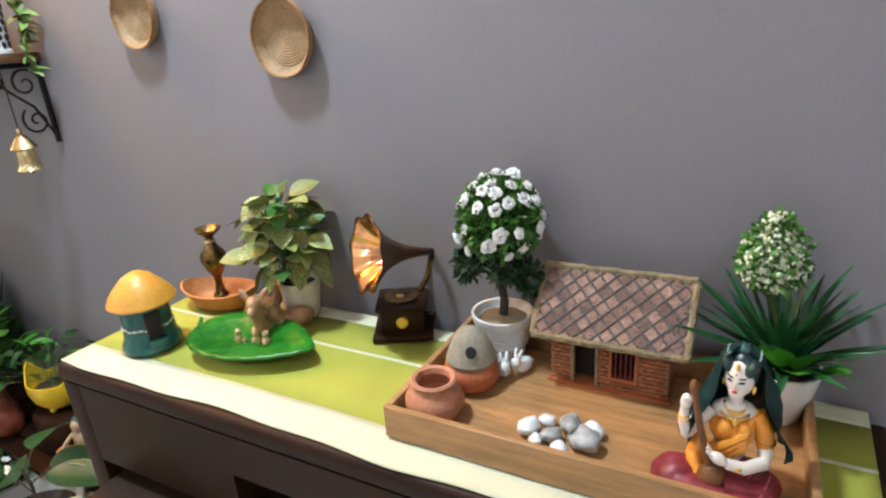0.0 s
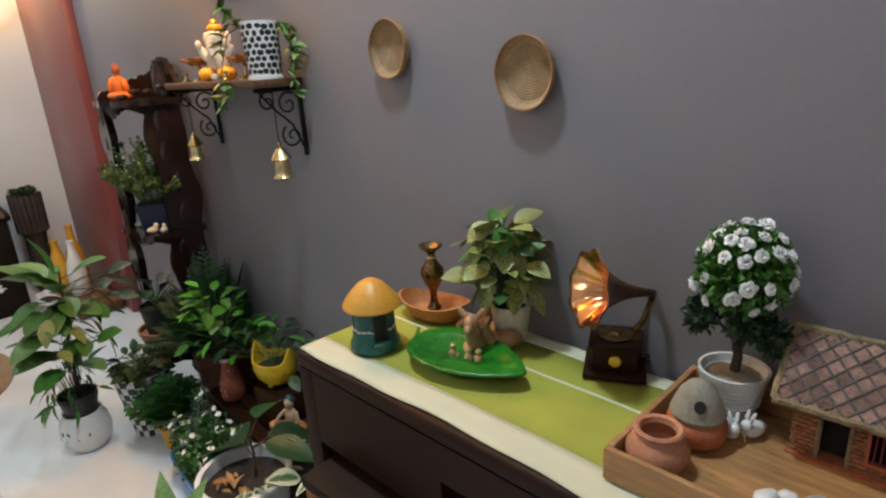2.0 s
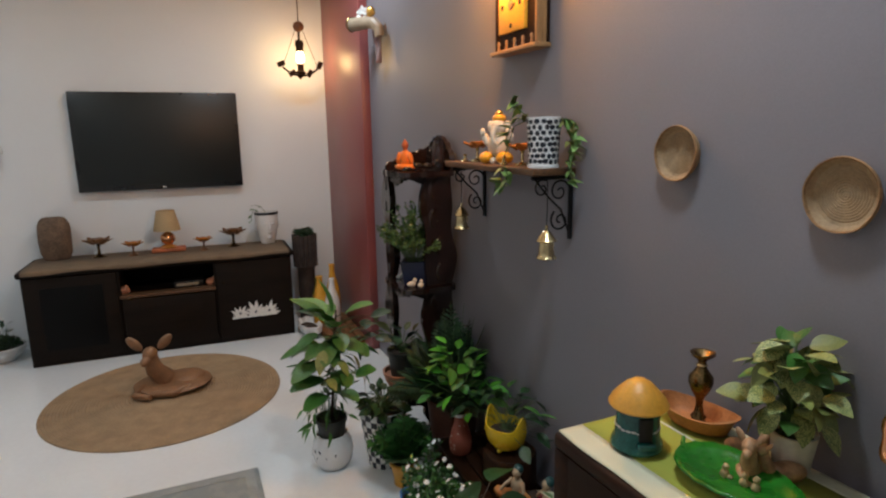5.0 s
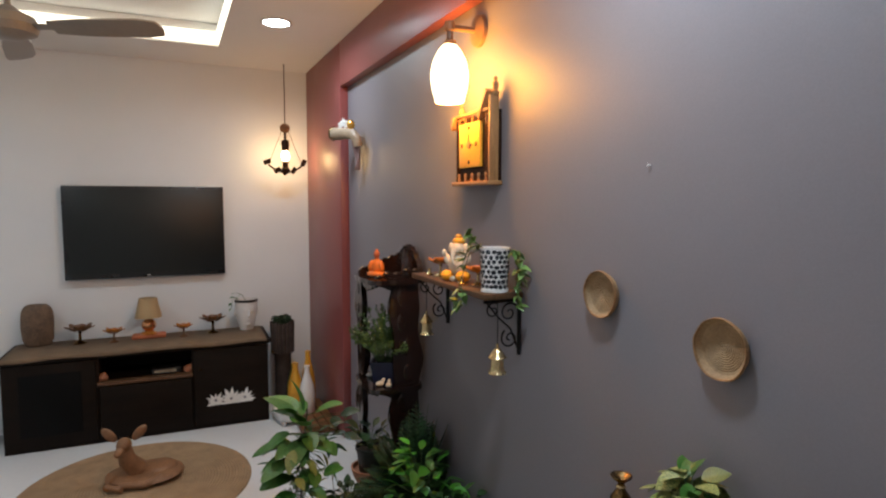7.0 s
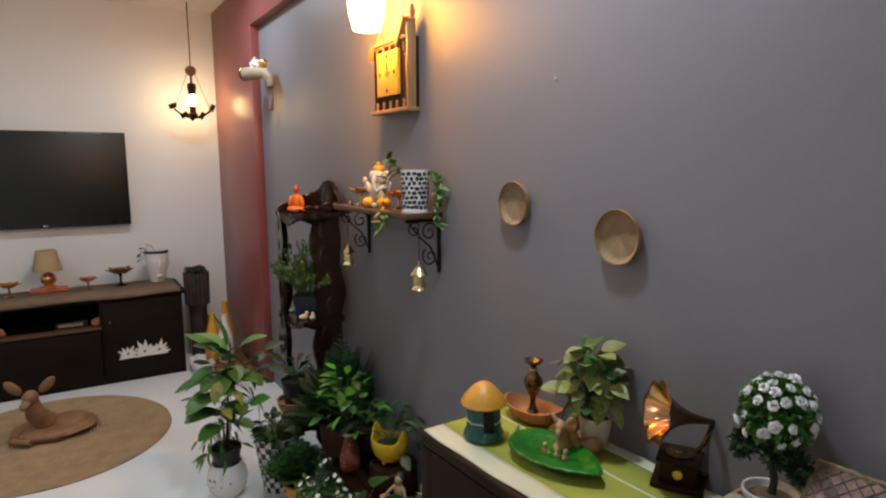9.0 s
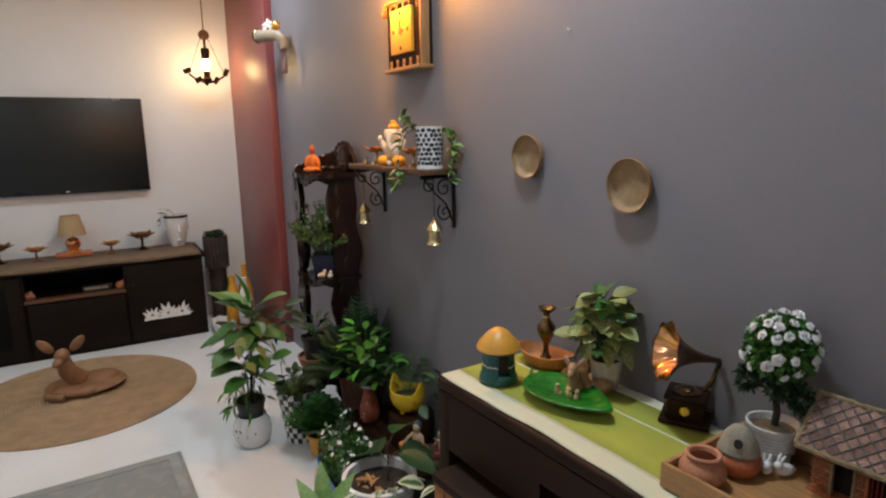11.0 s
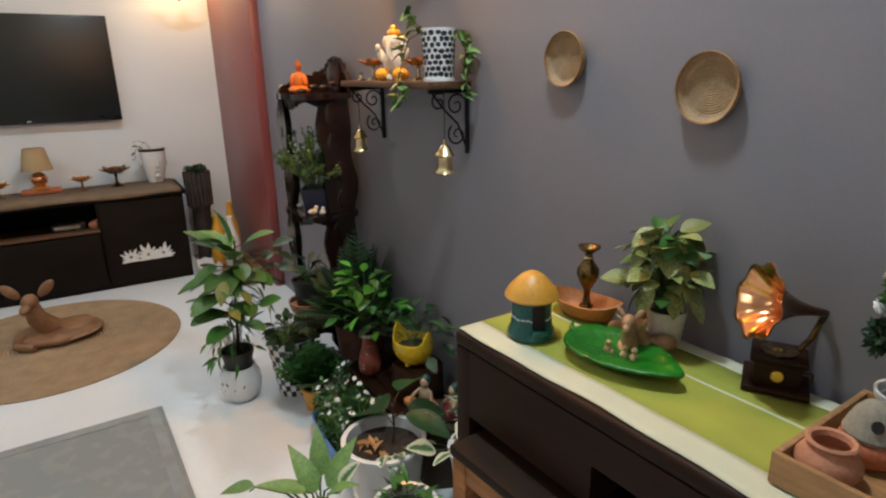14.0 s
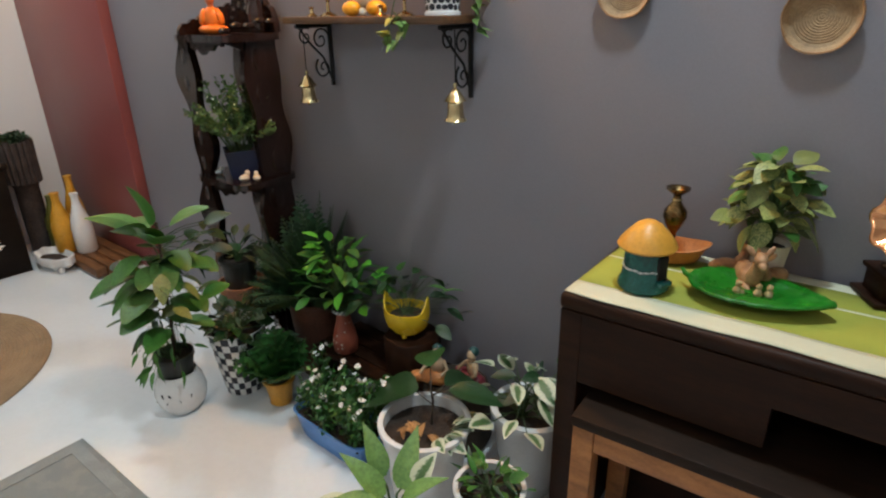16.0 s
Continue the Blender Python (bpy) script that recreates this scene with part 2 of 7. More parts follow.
LEAF_PALE = mat("pale_green_leaf", (0.17, 0.30, 0.08), 0.4, var=0.25, scale=14, fine=90, bump=0.2, objvar=0.25)
LEAF_VAR = mat("cream_edged_leaf", (0.05, 0.13, 0.03), 0.35, var=0.25, scale=18, fine=90, bump=0.2)
recolour(LEAF_VAR, "margin", (0.075, 0.15, 0.05), (0.58, 0.60, 0.44), 22, ratio=0.84)
LEAF_POTHOS = mat("marbled_pothos_leaf", (0.10, 0.16, 0.04), 0.38, var=0.25, scale=18, fine=90, bump=0.2)
recolour(LEAF_POTHOS, "noise", (0.11, 0.155, 0.04), (0.40, 0.41, 0.14), 20, ratio=0.5)
FOLIAGE = mat("small_green_foliage", (0.075, 0.19, 0.03), 0.45, var=0.3, scale=20, fine=90, bump=0.2, island=0.45)
FOLIAGE_DARK = mat("small_dark_foliage", (0.018, 0.045, 0.016), 0.5, var=0.3, scale=20, fine=90, bump=0.2, island=0.5)
FOLIAGE_PALE = mat("small_pale_buds", (0.58, 0.64, 0.38), 0.6, var=0.25, scale=30, bump=0.2, island=0.4)
PETAL = mat("white_petal", (0.78, 0.77, 0.74), 0.55, var=0.06, scale=30, bump=0.15)
ROSE_WHITE = mat("cloth_flower_white", (0.80, 0.79, 0.78), 0.6, var=0.05, scale=30, bump=0.15)
CHECK_WHITE = mat("white_check_square", (0.72, 0.72, 0.70), 0.35, var=0.06, scale=20, bump=0.06)
CHECK_BLACK = mat("black_check_square", (0.012, 0.014, 0.022), 0.35, var=0.2, scale=20, bump=0.06)
POT_DOTTED = mat("terracotta_with_white_dots", (0.30, 0.07, 0.04), 0.5, var=0.2, scale=14, bump=0.15)
recolour(POT_DOTTED, "dots", (0.28, 0.07, 0.04), (0.66, 0.55, 0.45), 46, ratio=0.17)
CLOCK_FACE = mat("ochre_clock_panel", (0.75, 0.42, 0.04), 0.45, var=0.1, scale=20, bump=0.08)
FAN_CREAM = mat("fan_enamel", (0.30, 0.26, 0.22), 0.35, var=0.08, scale=8, bump=0.03)
PLASTIC_BLACK = mat("black_nursery_pot", (0.018, 0.020, 0.016), 0.5, var=0.2, scale=10, bump=0.1)
LOG_DARK = mat("dark_ribbed_planter", (0.055, 0.038, 0.032), 0.8, var=0.4, scale=18, fine=90, bump=0.6)
BOTTLE_OCHRE = mat("ochre_painted_bottle", (0.62, 0.31, 0.03), 0.3, var=0.12, scale=14, bump=0.05)
BOTTLE_OLIVE = mat("olive_painted_bottle", (0.16, 0.15, 0.03), 0.3, var=0.25, scale=14, bump=0.05)
COVE = glow("cove_led_diffuser", (1.0, 0.90, 0.72), COVE_POWER)
DOWN = glow("downlight_and_fill_diffuser", (0.90, 0.95, 1.0), 45.0)
GLOBE = glow("lit_opal_glass", (1.0, 0.80, 0.48), 4.5)
BULB = glow("lit_bulb", (1.0, 0.72, 0.36), 30.0)

# ---- building tools ----
def box(bm, x0, x1, y0, y1, z0, z1, bevel=0.0, seg=2, m=None):
    r = bmesh.ops.create_cube(bm, size=1.0)
    v = r["verts"]
    bmesh.ops.scale(bm, vec=(x1 - x0, y1 - y0, z1 - z0), verts=v)
    bmesh.ops.translate(bm, vec=((x0 + x1) / 2, (y0 + y1) / 2, (z0 + z1) / 2), verts=v)
    if m:
        bmesh.ops.transform(bm, matrix=m, verts=v)
    if bevel:
        e = list({e for q in v for e in q.link_edges})
        bmesh.ops.bevel(bm, geom=e, offset=bevel, segments=seg, profile=0.5, affect="EDGES")
    return bm


def boxes(*rows, bevel=0.0):
    bm = bmesh.new()
    for r in rows:
        box(bm, *r, bevel=bevel)
    return bm


def lathe(profile, n=32, cx=0.0, cy=0.0, cz=0.0, bm=None, sx=1.0, sy=1.0, wobble=0.0, m=None):
    """Turns rows of (radius, height) about an upright axis."""
    bm = bm or bmesh.new()
    rings = []
    made = []
    for r, z in profile:
        if r < 1e-5:
            v = bm.verts.new((cx, cy, cz + z))
            made.append(v)
            rings.append([v])
        else:
            ring = []
            for i in range(n):
                a = 2 * math.pi * i / n
                k = r * (1 + wobble * noise.noise((math.cos(a) * 2, math.sin(a) * 2, z * 20)))
                ring.append(bm.verts.new((cx + k * math.cos(a) * sx, cy + k * math.sin(a) * sy, cz + z)))
            made += ring
            rings.append(ring)
    for p, q in zip(rings, rings[1:]):
        if len(p) == 1 and len(q) == 1:
            continue
        for i in range(n):
            j = (i + 1) % n
            if len(p) == 1:
                bm.faces.new((p[0], q[j], q[i]))
            elif len(q) == 1:
                bm.faces.new((p[i], p[j], q[0]))
            else:
                bm.faces.new((p[i], p[j], q[j], q[i]))
    if m:
        bmesh.ops.transform(bm, matrix=m, verts=made)
    return bm


def tube(points, r0, r1=None, n=7, bm=None):
    """A round rod along a bent line, tapering from r0 to r1."""
    bm = bm or bmesh.new()
    r1 = r0 if r1 is None else r1
    pts = [Vector(p) for p in points]
    rings = []
    side = None
    for i, p in enumerate(pts):
        d = (pts[min(i + 1, len(pts) - 1)] - pts[max(i - 1, 0)]).normalized()
        if side is None:
            side = d.orthogonal().normalized()
        side = (side - d * side.dot(d)).normalized()
        up = d.cross(side)
        r = r0 + (r1 - r0) * i / max(1, len(pts) - 1)
        rings.append([bm.verts.new(p + (side * math.cos(a) + up * math.sin(a)) * r) for a in [2 * math.pi * k / n for k in range(n)]])
    for p, q in zip(rings, rings[1:]):
        for i in range(n):
            bm.faces.new((p[i], p[(i + 1) % n], q[(i + 1) % n], q[i]))
    for ring, flip in ((rings[0], True), (rings[-1], False)):
        bm.faces.new(ring[::-1] if flip else ring)
    return bm


def blob(bm, c, r, rot=(0, 0, 0), seg=14, lump=0.0):
    """A rounded mass with three radii."""
    v = bmesh.ops.create_uvsphere(bm, u_segments=seg, v_segments=max(6, seg * 2 // 3), radius=1.0)["verts"]
    for q in v:
        k = 1 + lump * noise.noise(q.co * 1.7 + Vector(c) * 31)
        q.co = Vector((q.co.x * r[0], q.co.y * r[1], q.co.z * r[2])) * k
    bmesh.ops.transform(bm, matrix=pose(*c, *rot), verts=v)
    return bm


def outline(bm, pts, z0, z1, axis="z"):
    """A slab with the given outline."""
    def at(p, h):
        return (p[0], p[1], h) if axis == "z" else ((p[0], h, p[1]) if axis == "y" else (h, p[0], p[1]))
    a = [bm.verts.new(at(p, z0)) for p in pts]
    b = [bm.verts.new(at(p, z1)) for p in pts]
    bm.faces.new(a[::-1])
    bm.faces.new(b)
    for i in range(len(pts)):
        j = (i + 1) % len(pts)
        bm.faces.new((a[i], a[j], b[j], b[i]))
    bmesh.ops.recalc_face_normals(bm, faces=bm.faces)
    return bm


def mesh_of(name, made, sharp=40):
    """A mesh from one bmesh and material, or from several."""
    me = bpy.data.meshes.new(name)
    total = bmesh.new()
    for k, (bm, material) in enumerate(made):
        for f in bm.faces:
            f.material_index = k
        tmp = bpy.data.meshes.new("tmp")
        bm.to_mesh(tmp)
        total.from_mesh(tmp)
        bpy.data.meshes.remove(tmp)
        bm.free()
        me.materials.append(material)
    total.to_mesh(me)
    total.free()
    me.shade_smooth()
    me.set_sharp_from_angle(angle=radians(sharp))
    return me


def part(name, bm, material, parent, label="", sharp=40):
    ob = new(name, mesh_of(name, bm if isinstance(bm, list) else [(bm, material)], sharp))
    ob.parent = parent
    return tagged(ob, label)


def thing(name, label, category, m=None, group="", kind=""):
    ob = new(name)
    ob.empty_display_size = 0.05
    ob.matrix_world = m or Matrix()
    return tagged(ob, label, category, group, kind)


def solo(name, bm, material, label, category="", m=None, group="", kind="", sharp=40):
    ob = new(name, mesh_of(name, bm if isinstance(bm, list) else [(bm, material)], sharp))
    ob.matrix_world = m or Matrix()
    return tagged(ob, label, category, group, kind)


# ---- leaves ----
def leaf_mesh(name, material, length=1.0, width=0.5, kind="oval", fold=0.15, droop=0.25, rows=6):
    """A leaf along +x from its foot, folded along the rib and bent down."""
    shapes = {"oval": lambda s: math.sin(math.pi * s ** 0.85) ** 0.8, "heart": lambda s: (1 - s) ** 0.75 * min(1, 0.55 + s * 6) * 1.15,
              "blunt": lambda s: math.sin(math.pi * s ** 0.85) ** 0.55, "lance": lambda s: math.sin(math.pi * s ** 0.6) ** 0.9, "blade": lambda s: (1 - s) ** 0.6 * min(1, 0.6 + 2 * s)}
    bm = bmesh.new()
    lay = bm.verts.layers.float.new("margin")
    prev = None
    for i in range(rows + 1):
        s = i / rows
        w = width / 2 * max(0.03, shapes[kind](min(max(s, 0.02), 0.985)))
        x, z = length * s, -droop * length * s * s
        row = []
        for u in (-1, -0.55, 0, 0.55, 1):
            v = bm.verts.new((x - (0.10 * length * abs(u) * (1 - s) if kind == "heart" else 0), u * w, z + fold * w * abs(u) * 2 * (1 - 0.3 * abs(u))))
            v[lay] = abs(u) if 0 < i < rows else 1.0
            row.append(v)
        if prev:
            for k in range(4):
                bm.faces.new((prev[k], row[k], row[k + 1], prev[k + 1]))
        prev = row
    me = bpy.data.meshes.new(name)
    bm.to_mesh(me)
    bm.free()
    me.materials.append(material)
    me.shade_smooth()
    return me


def put_leaf(mesh, parent, foot, heading, pitch, roll, size, name="leaf"):
    ob = new(name, mesh)
    ob.parent = parent
    ob.matrix_local = pose(*foot, 0, 0, heading) @ pose(0, 0, 0, 0, -pitch, 0) @ pose(0, 0, 0, roll, 0, 0) @ Matrix.Scale(size, 4)
    return ob


def bush(parent, rnd, base, count, height, spread, mesh, size, stem=None, low=0.3, pitch=(-30, 50), stem_r=0.0025, lean=0.0, arc=360, turn=0):
    """Stems that rise from one foot and carry a leaf each."""
    stem = stem or STEM
    bm = bmesh.new()
    for i in range(count):
        a = radians(turn + arc * (i * 0.618034 % 1) + rnd.uniform(-12, 12))
        h = height * (low + (1 - low) * ((i + rnd.random()) / count))
        r = spread * math.sqrt(rnd.uniform(0.12, 1)) * math.sin(math.pi * min(0.93, 0.25 + 0.6 * h / height)) 
        tip = Vector(base) + Vector((r * math.cos(a), r * math.sin(a), h))
        mid = Vector(base) + Vector((r * 0.35 * math.cos(a), r * 0.35 * math.sin(a), h * 0.7))
        p0 = Vector(base) + Vector((rnd.uniform(-1, 1), rnd.uniform(-1, 1), 0)) * 0.012
        tube([p0, (p0 + mid) / 2 + Vector((0, 0, h * 0.05)), mid, tip], stem_r, stem_r * 0.6, 5, bm)
        put_leaf(mesh[i % len(mesh)] if isinstance(mesh, list) else mesh, parent, tip, math.degrees(a) + rnd.uniform(-35, 35), rnd.uniform(*pitch), rnd.uniform(-35, 35), rnd.uniform(*size))
    tagged(part("stem", bm, stem, parent), kind="stuff")


def fuzz(rnd, count, place, size, bm=None, flat=0.5, long=1.6):
    """Many tiny leaves: place() gives each one's place and outward way."""
    bm = bm or bmesh.new()
    for _ in range(count):
        p, d = place()
        d = (d + Vector((rnd.uniform(-1, 1), rnd.uniform(-1, 1), rnd.uniform(-1, 1))) * 0.7).normalized()
        s = rnd.uniform(*size)
        side = d.orthogonal().normalized()
        side = (Matrix.Rotation(rnd.uniform(0, 6.3), 3, d) @ side) * s * flat
        up = side.cross(d).normalized() * s * 0.22
        v = [bm.verts.new(p), bm.verts.new(p + d * s * long * 0.5 + side + up), bm.verts.new(p + d * s * long), bm.verts.new(p + d * s * long * 0.5 - side + up)]
        bm.faces.new((v[0], v[1], v[2]))
        bm.faces.new((v[0], v[2], v[3]))
    return bm

# ---- the room ----
X1, Y0 = 2.2, -2.9           # the walls behind the camera
REC = (-3.94, -1.50, -1.5, 0.205)   # recess in the ceiling: x, x, y, y
FASCIA_Y = 0.885             # face of the maroon band

solo("floor", boxes((TV_X - 0.15, X1 + 0.15, Y0 - 0.15, WALL_Y + 0.15, -0.12, 0)), FLOOR, "glossy white polished tile floor", "floor", kind="structure")
solo("wall_north", boxes((TV_X, X1, WALL_Y, WALL_Y + 0.15, 0, CEIL)), GREY, "matt mauve-grey painted wall", "wall", kind="structure")
solo("wall_west", boxes((TV_X - 0.15, TV_X, Y0, WALL_Y + 0.15, 0, CEIL)), WHITE_WALL, "off-white painted wall behind the television", "wall", kind="structure")
solo("wall_south", boxes((TV_X, X1, Y0 - 0.15, Y0, 0, CEIL)), WHITE_WALL, "off-white painted wall", "wall", kind="structure")
solo("wall_east", boxes((X1, X1 + 0.15, Y0, WALL_Y + 0.15, 0, CEIL)), WHITE_WALL, "off-white painted wall", "wall", kind="structure")
rx0, rx1, ry0, ry1 = REC
solo("ceiling", boxes((TV_X, rx0, Y0, WALL_Y, CEIL, CEIL + 0.14), (rx1, X1, Y0, WALL_Y, CEIL, CEIL + 0.14),
                      (rx0, rx1, Y0, ry0, CEIL, CEIL + 0.14), (rx0, rx1, ry1, WALL_Y, CEIL, CEIL + 0.14),
                      (rx0 - 0.1, rx1 + 0.1, ry0 - 0.1, ry1 + 0.1, CEIL + 0.144, CEIL + 0.22)), CEILING,
     "white false ceiling with a lit rectangular recess", "ceiling", kind="structure")
cove = thing("cove_light", "warm LED strip lighting round the ceiling recess", "light")
h0, h1 = CEIL + 0.012, CEIL + 0.085
part("diffuser", boxes((rx0 + 0.002, rx0 + 0.012, ry0 + 0.012, ry1 - 0.012, h0, h1)), COVE, cove)
part("diffuser", boxes((rx1 - 0.012, rx1 - 0.002, ry0 + 0.012, ry1 - 0.012, h0, h1)), COVE, cove)
part("diffuser", boxes((rx0 + 0.012, rx1 - 0.012, ry1 - 0.012, ry1 - 0.002, h0, h1)), COVE, cove)
part("diffuser", boxes((rx0 + 0.012, rx1 - 0.012, ry0 + 0.002, ry0 + 0.012, h0, h1)), COVE, cove)

# maroon band: a broad upright by the corner, and a beam along the top of the grey wall
solo("trim_column", box(bmesh.new(), TV_X, -3.50, FASCIA_Y, WALL_Y, 0, CEIL, bevel=0.003), MAROON, "maroon painted pier between the white and grey walls", "column", kind="structure")
solo("trim_beam", box(bmesh.new(), -3.50, X1, FASCIA_Y, WALL_Y, 2.285, CEIL, bevel=0.003), MAROON, "maroon painted beam above the grey wall", "beam", kind="structure")
solo("nail", lathe([(0, -0.012), (0.004, -0.012), (0.005, -0.009), (0.004, -0.006), (0.003, -0.005), (0.003, 0), (0, 0)], 12), WHITE_RAW,
     "small white nail head in the grey wall", "nail", pose(-0.866, WALL_Y, 1.656, -90) @ Matrix.Scale(0.7, 4))

# ---- ceiling lights and fan ----
def downlight(x, y):
    t = thing("downlight", "round recessed white LED ceiling light, known or added as unseen fill", "light", pose(x, y, CEIL), group="ceiling downlights")
    part("trim_ring", lathe([(0.075, 0.0), (0.085, -0.002), (0.088, -0.006), (0.078, -0.009), (0.070, -0.007), (0.068, 0)], 32), WHITE_GLAZE, t)
    part("diffuser", lathe([(0, -0.016), (0.035, -0.0145), (0.058, -0.010), (0.068, -0.003), (0.068, -0.001), (0, -0.001)], 32), DOWN, t)


# fittings for all five lamps; the last three are added, out of view
for lx, ly, power in DOWNLIGHTS_AND_FILLS:
    downlight(lx, ly)


def ceiling_fan(x, y, z, turn):
    t = thing("ceiling_fan", "beige three-blade ceiling fan hanging from the recess", "fan", pose(x, y, z, 0, 0, turn))
    part("rod", lathe([(0.012, 0.06), (0.012, CEIL + 0.144 - z), (0, CEIL + 0.144 - z)], 14), FAN_CREAM, t)
    part("canopy", lathe([(0.012, CEIL + 0.08 - z), (0.05, CEIL + 0.10 - z), (0.06, CEIL + 0.143 - z), (0, CEIL + 0.143 - z)], 24), FAN_CREAM, t)
    part("motor", lathe([(0, -0.055), (0.05, -0.05), (0.095, -0.03), (0.105, 0.0), (0.09, 0.035), (0.045, 0.055), (0.02, 0.075), (0, 0.075)], 32), FAN_CREAM, t)
    for k in range(3):
        m = pose(0, 0, 0, 0, 0, 120 * k)
        blade = bmesh.new()
        pts = [(0.17, -0.045), (0.30, -0.062), (0.52, -0.066), (0.585, -0.05), (0.60, 0.0), (0.585, 0.045), (0.52, 0.055), (0.30, 0.05), (0.17, 0.035)]
        outline(blade, pts, -0.004, 0.004)
        bmesh.ops.transform(blade, matrix=m @ pose(0, 0, -0.01, -16, 0, 0), verts=blade.verts)
        part("blade", blade, FAN_CREAM, t)
        arm = box(bmesh.new(), 0.08, 0.24, -0.018, 0.018, -0.004, 0.004, 0.002, m=m @ pose(0, 0, -0.005, -16, 0, 0))
        part("blade_arm", arm, FAN_CREAM, t)


ceiling_fan(-2.64, -0.66, 2.25, 67)

# ---- wall lamp with opal globe ----
def wall_lamp(x, y, z):
    t = thing("wall_lamp", "lit opal glass wall lamp on a dark bronze arm", "lamp", pose(x, WALL_Y, z))
    part("wall_plate", lathe([(0, -0.028), (0.03, -0.026), (0.055, -0.014), (0.058, -0.001), (0, -0.001)], 28, m=pose(0, 0, 0, -90)), BRONZE, t)
    d = y - WALL_Y
    part("arm", tube([(0, -0.02, 0), (0, d * 0.5, 0), (0, d - 0.012, 0)], 0.011, 0.011, 10), BRONZE, t)
    part("socket", lathe([(0, -0.075), (0.022, -0.075), (0.024, -0.05), (0.012, -0.045), (0.012, -0.015), (0.018, -0.012), (0.018, 0.018), (0, 0.02)], 18, 0, d), BRONZE, t)
    globe = lathe([(0.024, -0.062), (0.040, -0.08), (0.060, -0.118), (0.069, -0.165), (0.066, -0.205), (0.052, -0.262), (0.049, -0.264), (0.060, -0.205), (0.064, -0.165), (0.055, -0.118), (0.036, -0.08)], 32, 0, d)
    g = part("globe", globe, GLOBE, t, "glowing opal glass globe")
    g.visible_shadow = False


wall_lamp(-1.73, 0.815, 2.185)

# ---- pendant lamp ----
def pendant(x, y):
    t = thing("pendant_lamp", "wooden pendant lamp with a lit bulb hanging beside the white wall", "lamp", pose(x, y, 0))
    part("cord", tube([(0, 0, CEIL), (0.004, 0, 2.3), (0, 0, 2.12)], 0.004, 0.004, 6), IRON, t)
    part("knob", blob(bmesh.new(), (0, 0, 2.10), (0.037, 0.037, 0.035)), TABLE_WOOD, t)
    part("socket", lathe([(0, 2.07), (0.008, 2.07), (0.008, 2.015), (0.026, 2.01), (0.030, 1.985), (0.024, 1.95), (0.026, 1.935), (0, 1.935)][::-1], 18), DARK_WOOD, t)
    b = part("bulb", lathe([(0, 1.86), (0.022, 1.868), (0.031, 1.89), (0.026, 1.915), (0.014, 1.935), (0, 1.935)], 20), BULB, t, "glowing warm bulb")
    b.visible_shadow = False
    part("cup", lathe([(0, 1.785), (0.03, 1.785), (0.034, 1.80), (0.022, 1.81), (0.02, 1.845), (0.026, 1.85), (0, 1.85)], 18), DARK_WOOD, t)
    # a sagging bow of wood, set with diamond tiles
    bow = [(-0.02 * s, 0.125 * s, 1.775 + 0.055 * s * s) for s in [k / 8 - 1 for k in range(17)]]
    part("bow", tube(bow, 0.007, 0.007, 8), DARK_WOOD, t)
    for s in (-1, -0.45, 0.0, 0.45, 1):
        part("wooden_tile", box(bmesh.new(), -0.003, 0.003, -0.021, 0.021, -0.021, 0.021, 0.002, m=pose(0.008 - 0.02 * s, 0.135 * s, 1.792 + 0.058 * s * s - (0.012 if abs(s) < 0.9 else 0), 45 + 22 * s, 8, 0) @ Matrix.Diagonal((1, 1.25, 0.8, 1))), DARK_WOOD, t)
    for e in (-1, 1):
        part("chain", tube([(0, e * 0.024, 2.08), (-0.02 * e, e * 0.125, 1.83)], 0.0018, 0.0018, 5), IRON, t)


pendant(-4.28, 0.675)

# ---- television ----
tv = thing("television", "large black flat television, switched off, on the white wall", "television", pose(TV_X, -0.265, 1.345))
part("casing", box(bmesh.new(), 0.012, 0.055, -0.512, 0.512, -0.322, 0.322, 0.006), BEZEL, tv)
part("screen", box(bmesh.new(), 0.0545, 0.058, -0.488, 0.488, -0.288, 0.300, 0.001), SCREEN, tv, "dark glossy screen")
part("wall_bracket", boxes((0.0, 0.013, -0.2, 0.2, -0.12, 0.12)), IRON, tv)
part("badge", box(bmesh.new(), 0.055, 0.0575, -0.012, 0.012, -0.311, -0.303, 0.001), WHITE_RAW, tv, "small pale maker's badge")

# ---- low television cabinet ----
cab = thing("tv_cabinet", "long dark brown television cabinet on the white floor", "cabinet", pose(-4.27, -0.295, 0, 0, 0, -1.2))
CY0, CY1 = -0.785, 0.785
part("body", [(boxes((-0.22, 0.20, CY0, CY1, 0.0, 0.06), (-0.22, 0.205, CY0, CY0 + 0.03, 0.06, 0.56), (-0.22, 0.205, CY1 - 0.03, CY1, 0.06, 0.56),
                     (-0.22, -0.20, CY0, CY1, 0.06, 0.56), (-0.2, 0.20, -0.29, -0.265, 0.06, 0.56), (-0.2, 0.20, 0.285, 0.31, 0.06, 0.56),
                     (-0.2, 0.20, -0.265, 0.285, 0.375, 0.395), bevel=0.002), BLACK_WOOD)], None, cab)
part("top", box(bmesh.new(), -0.225, 0.225, CY0 - 0.02, CY1 + 0.02, 0.56, 0.60, 0.014, 3), BLACK_WOOD, cab)
d1 = part("door", boxes((0.2, 0.216, CY0 + 0.004, -0.28, 0.03, 0.555), bevel=0.003), BLACK_WOOD, cab)
part("glass_panel", boxes((0.2165, 0.219, CY0 + 0.09, -0.36, 0.10, 0.49), bevel=0.001), mat("smoked_glass", (0.004, 0.004, 0.004), 0.5, spec=0.12, var=0.1, bump=0), d1, "dark glass door panel")
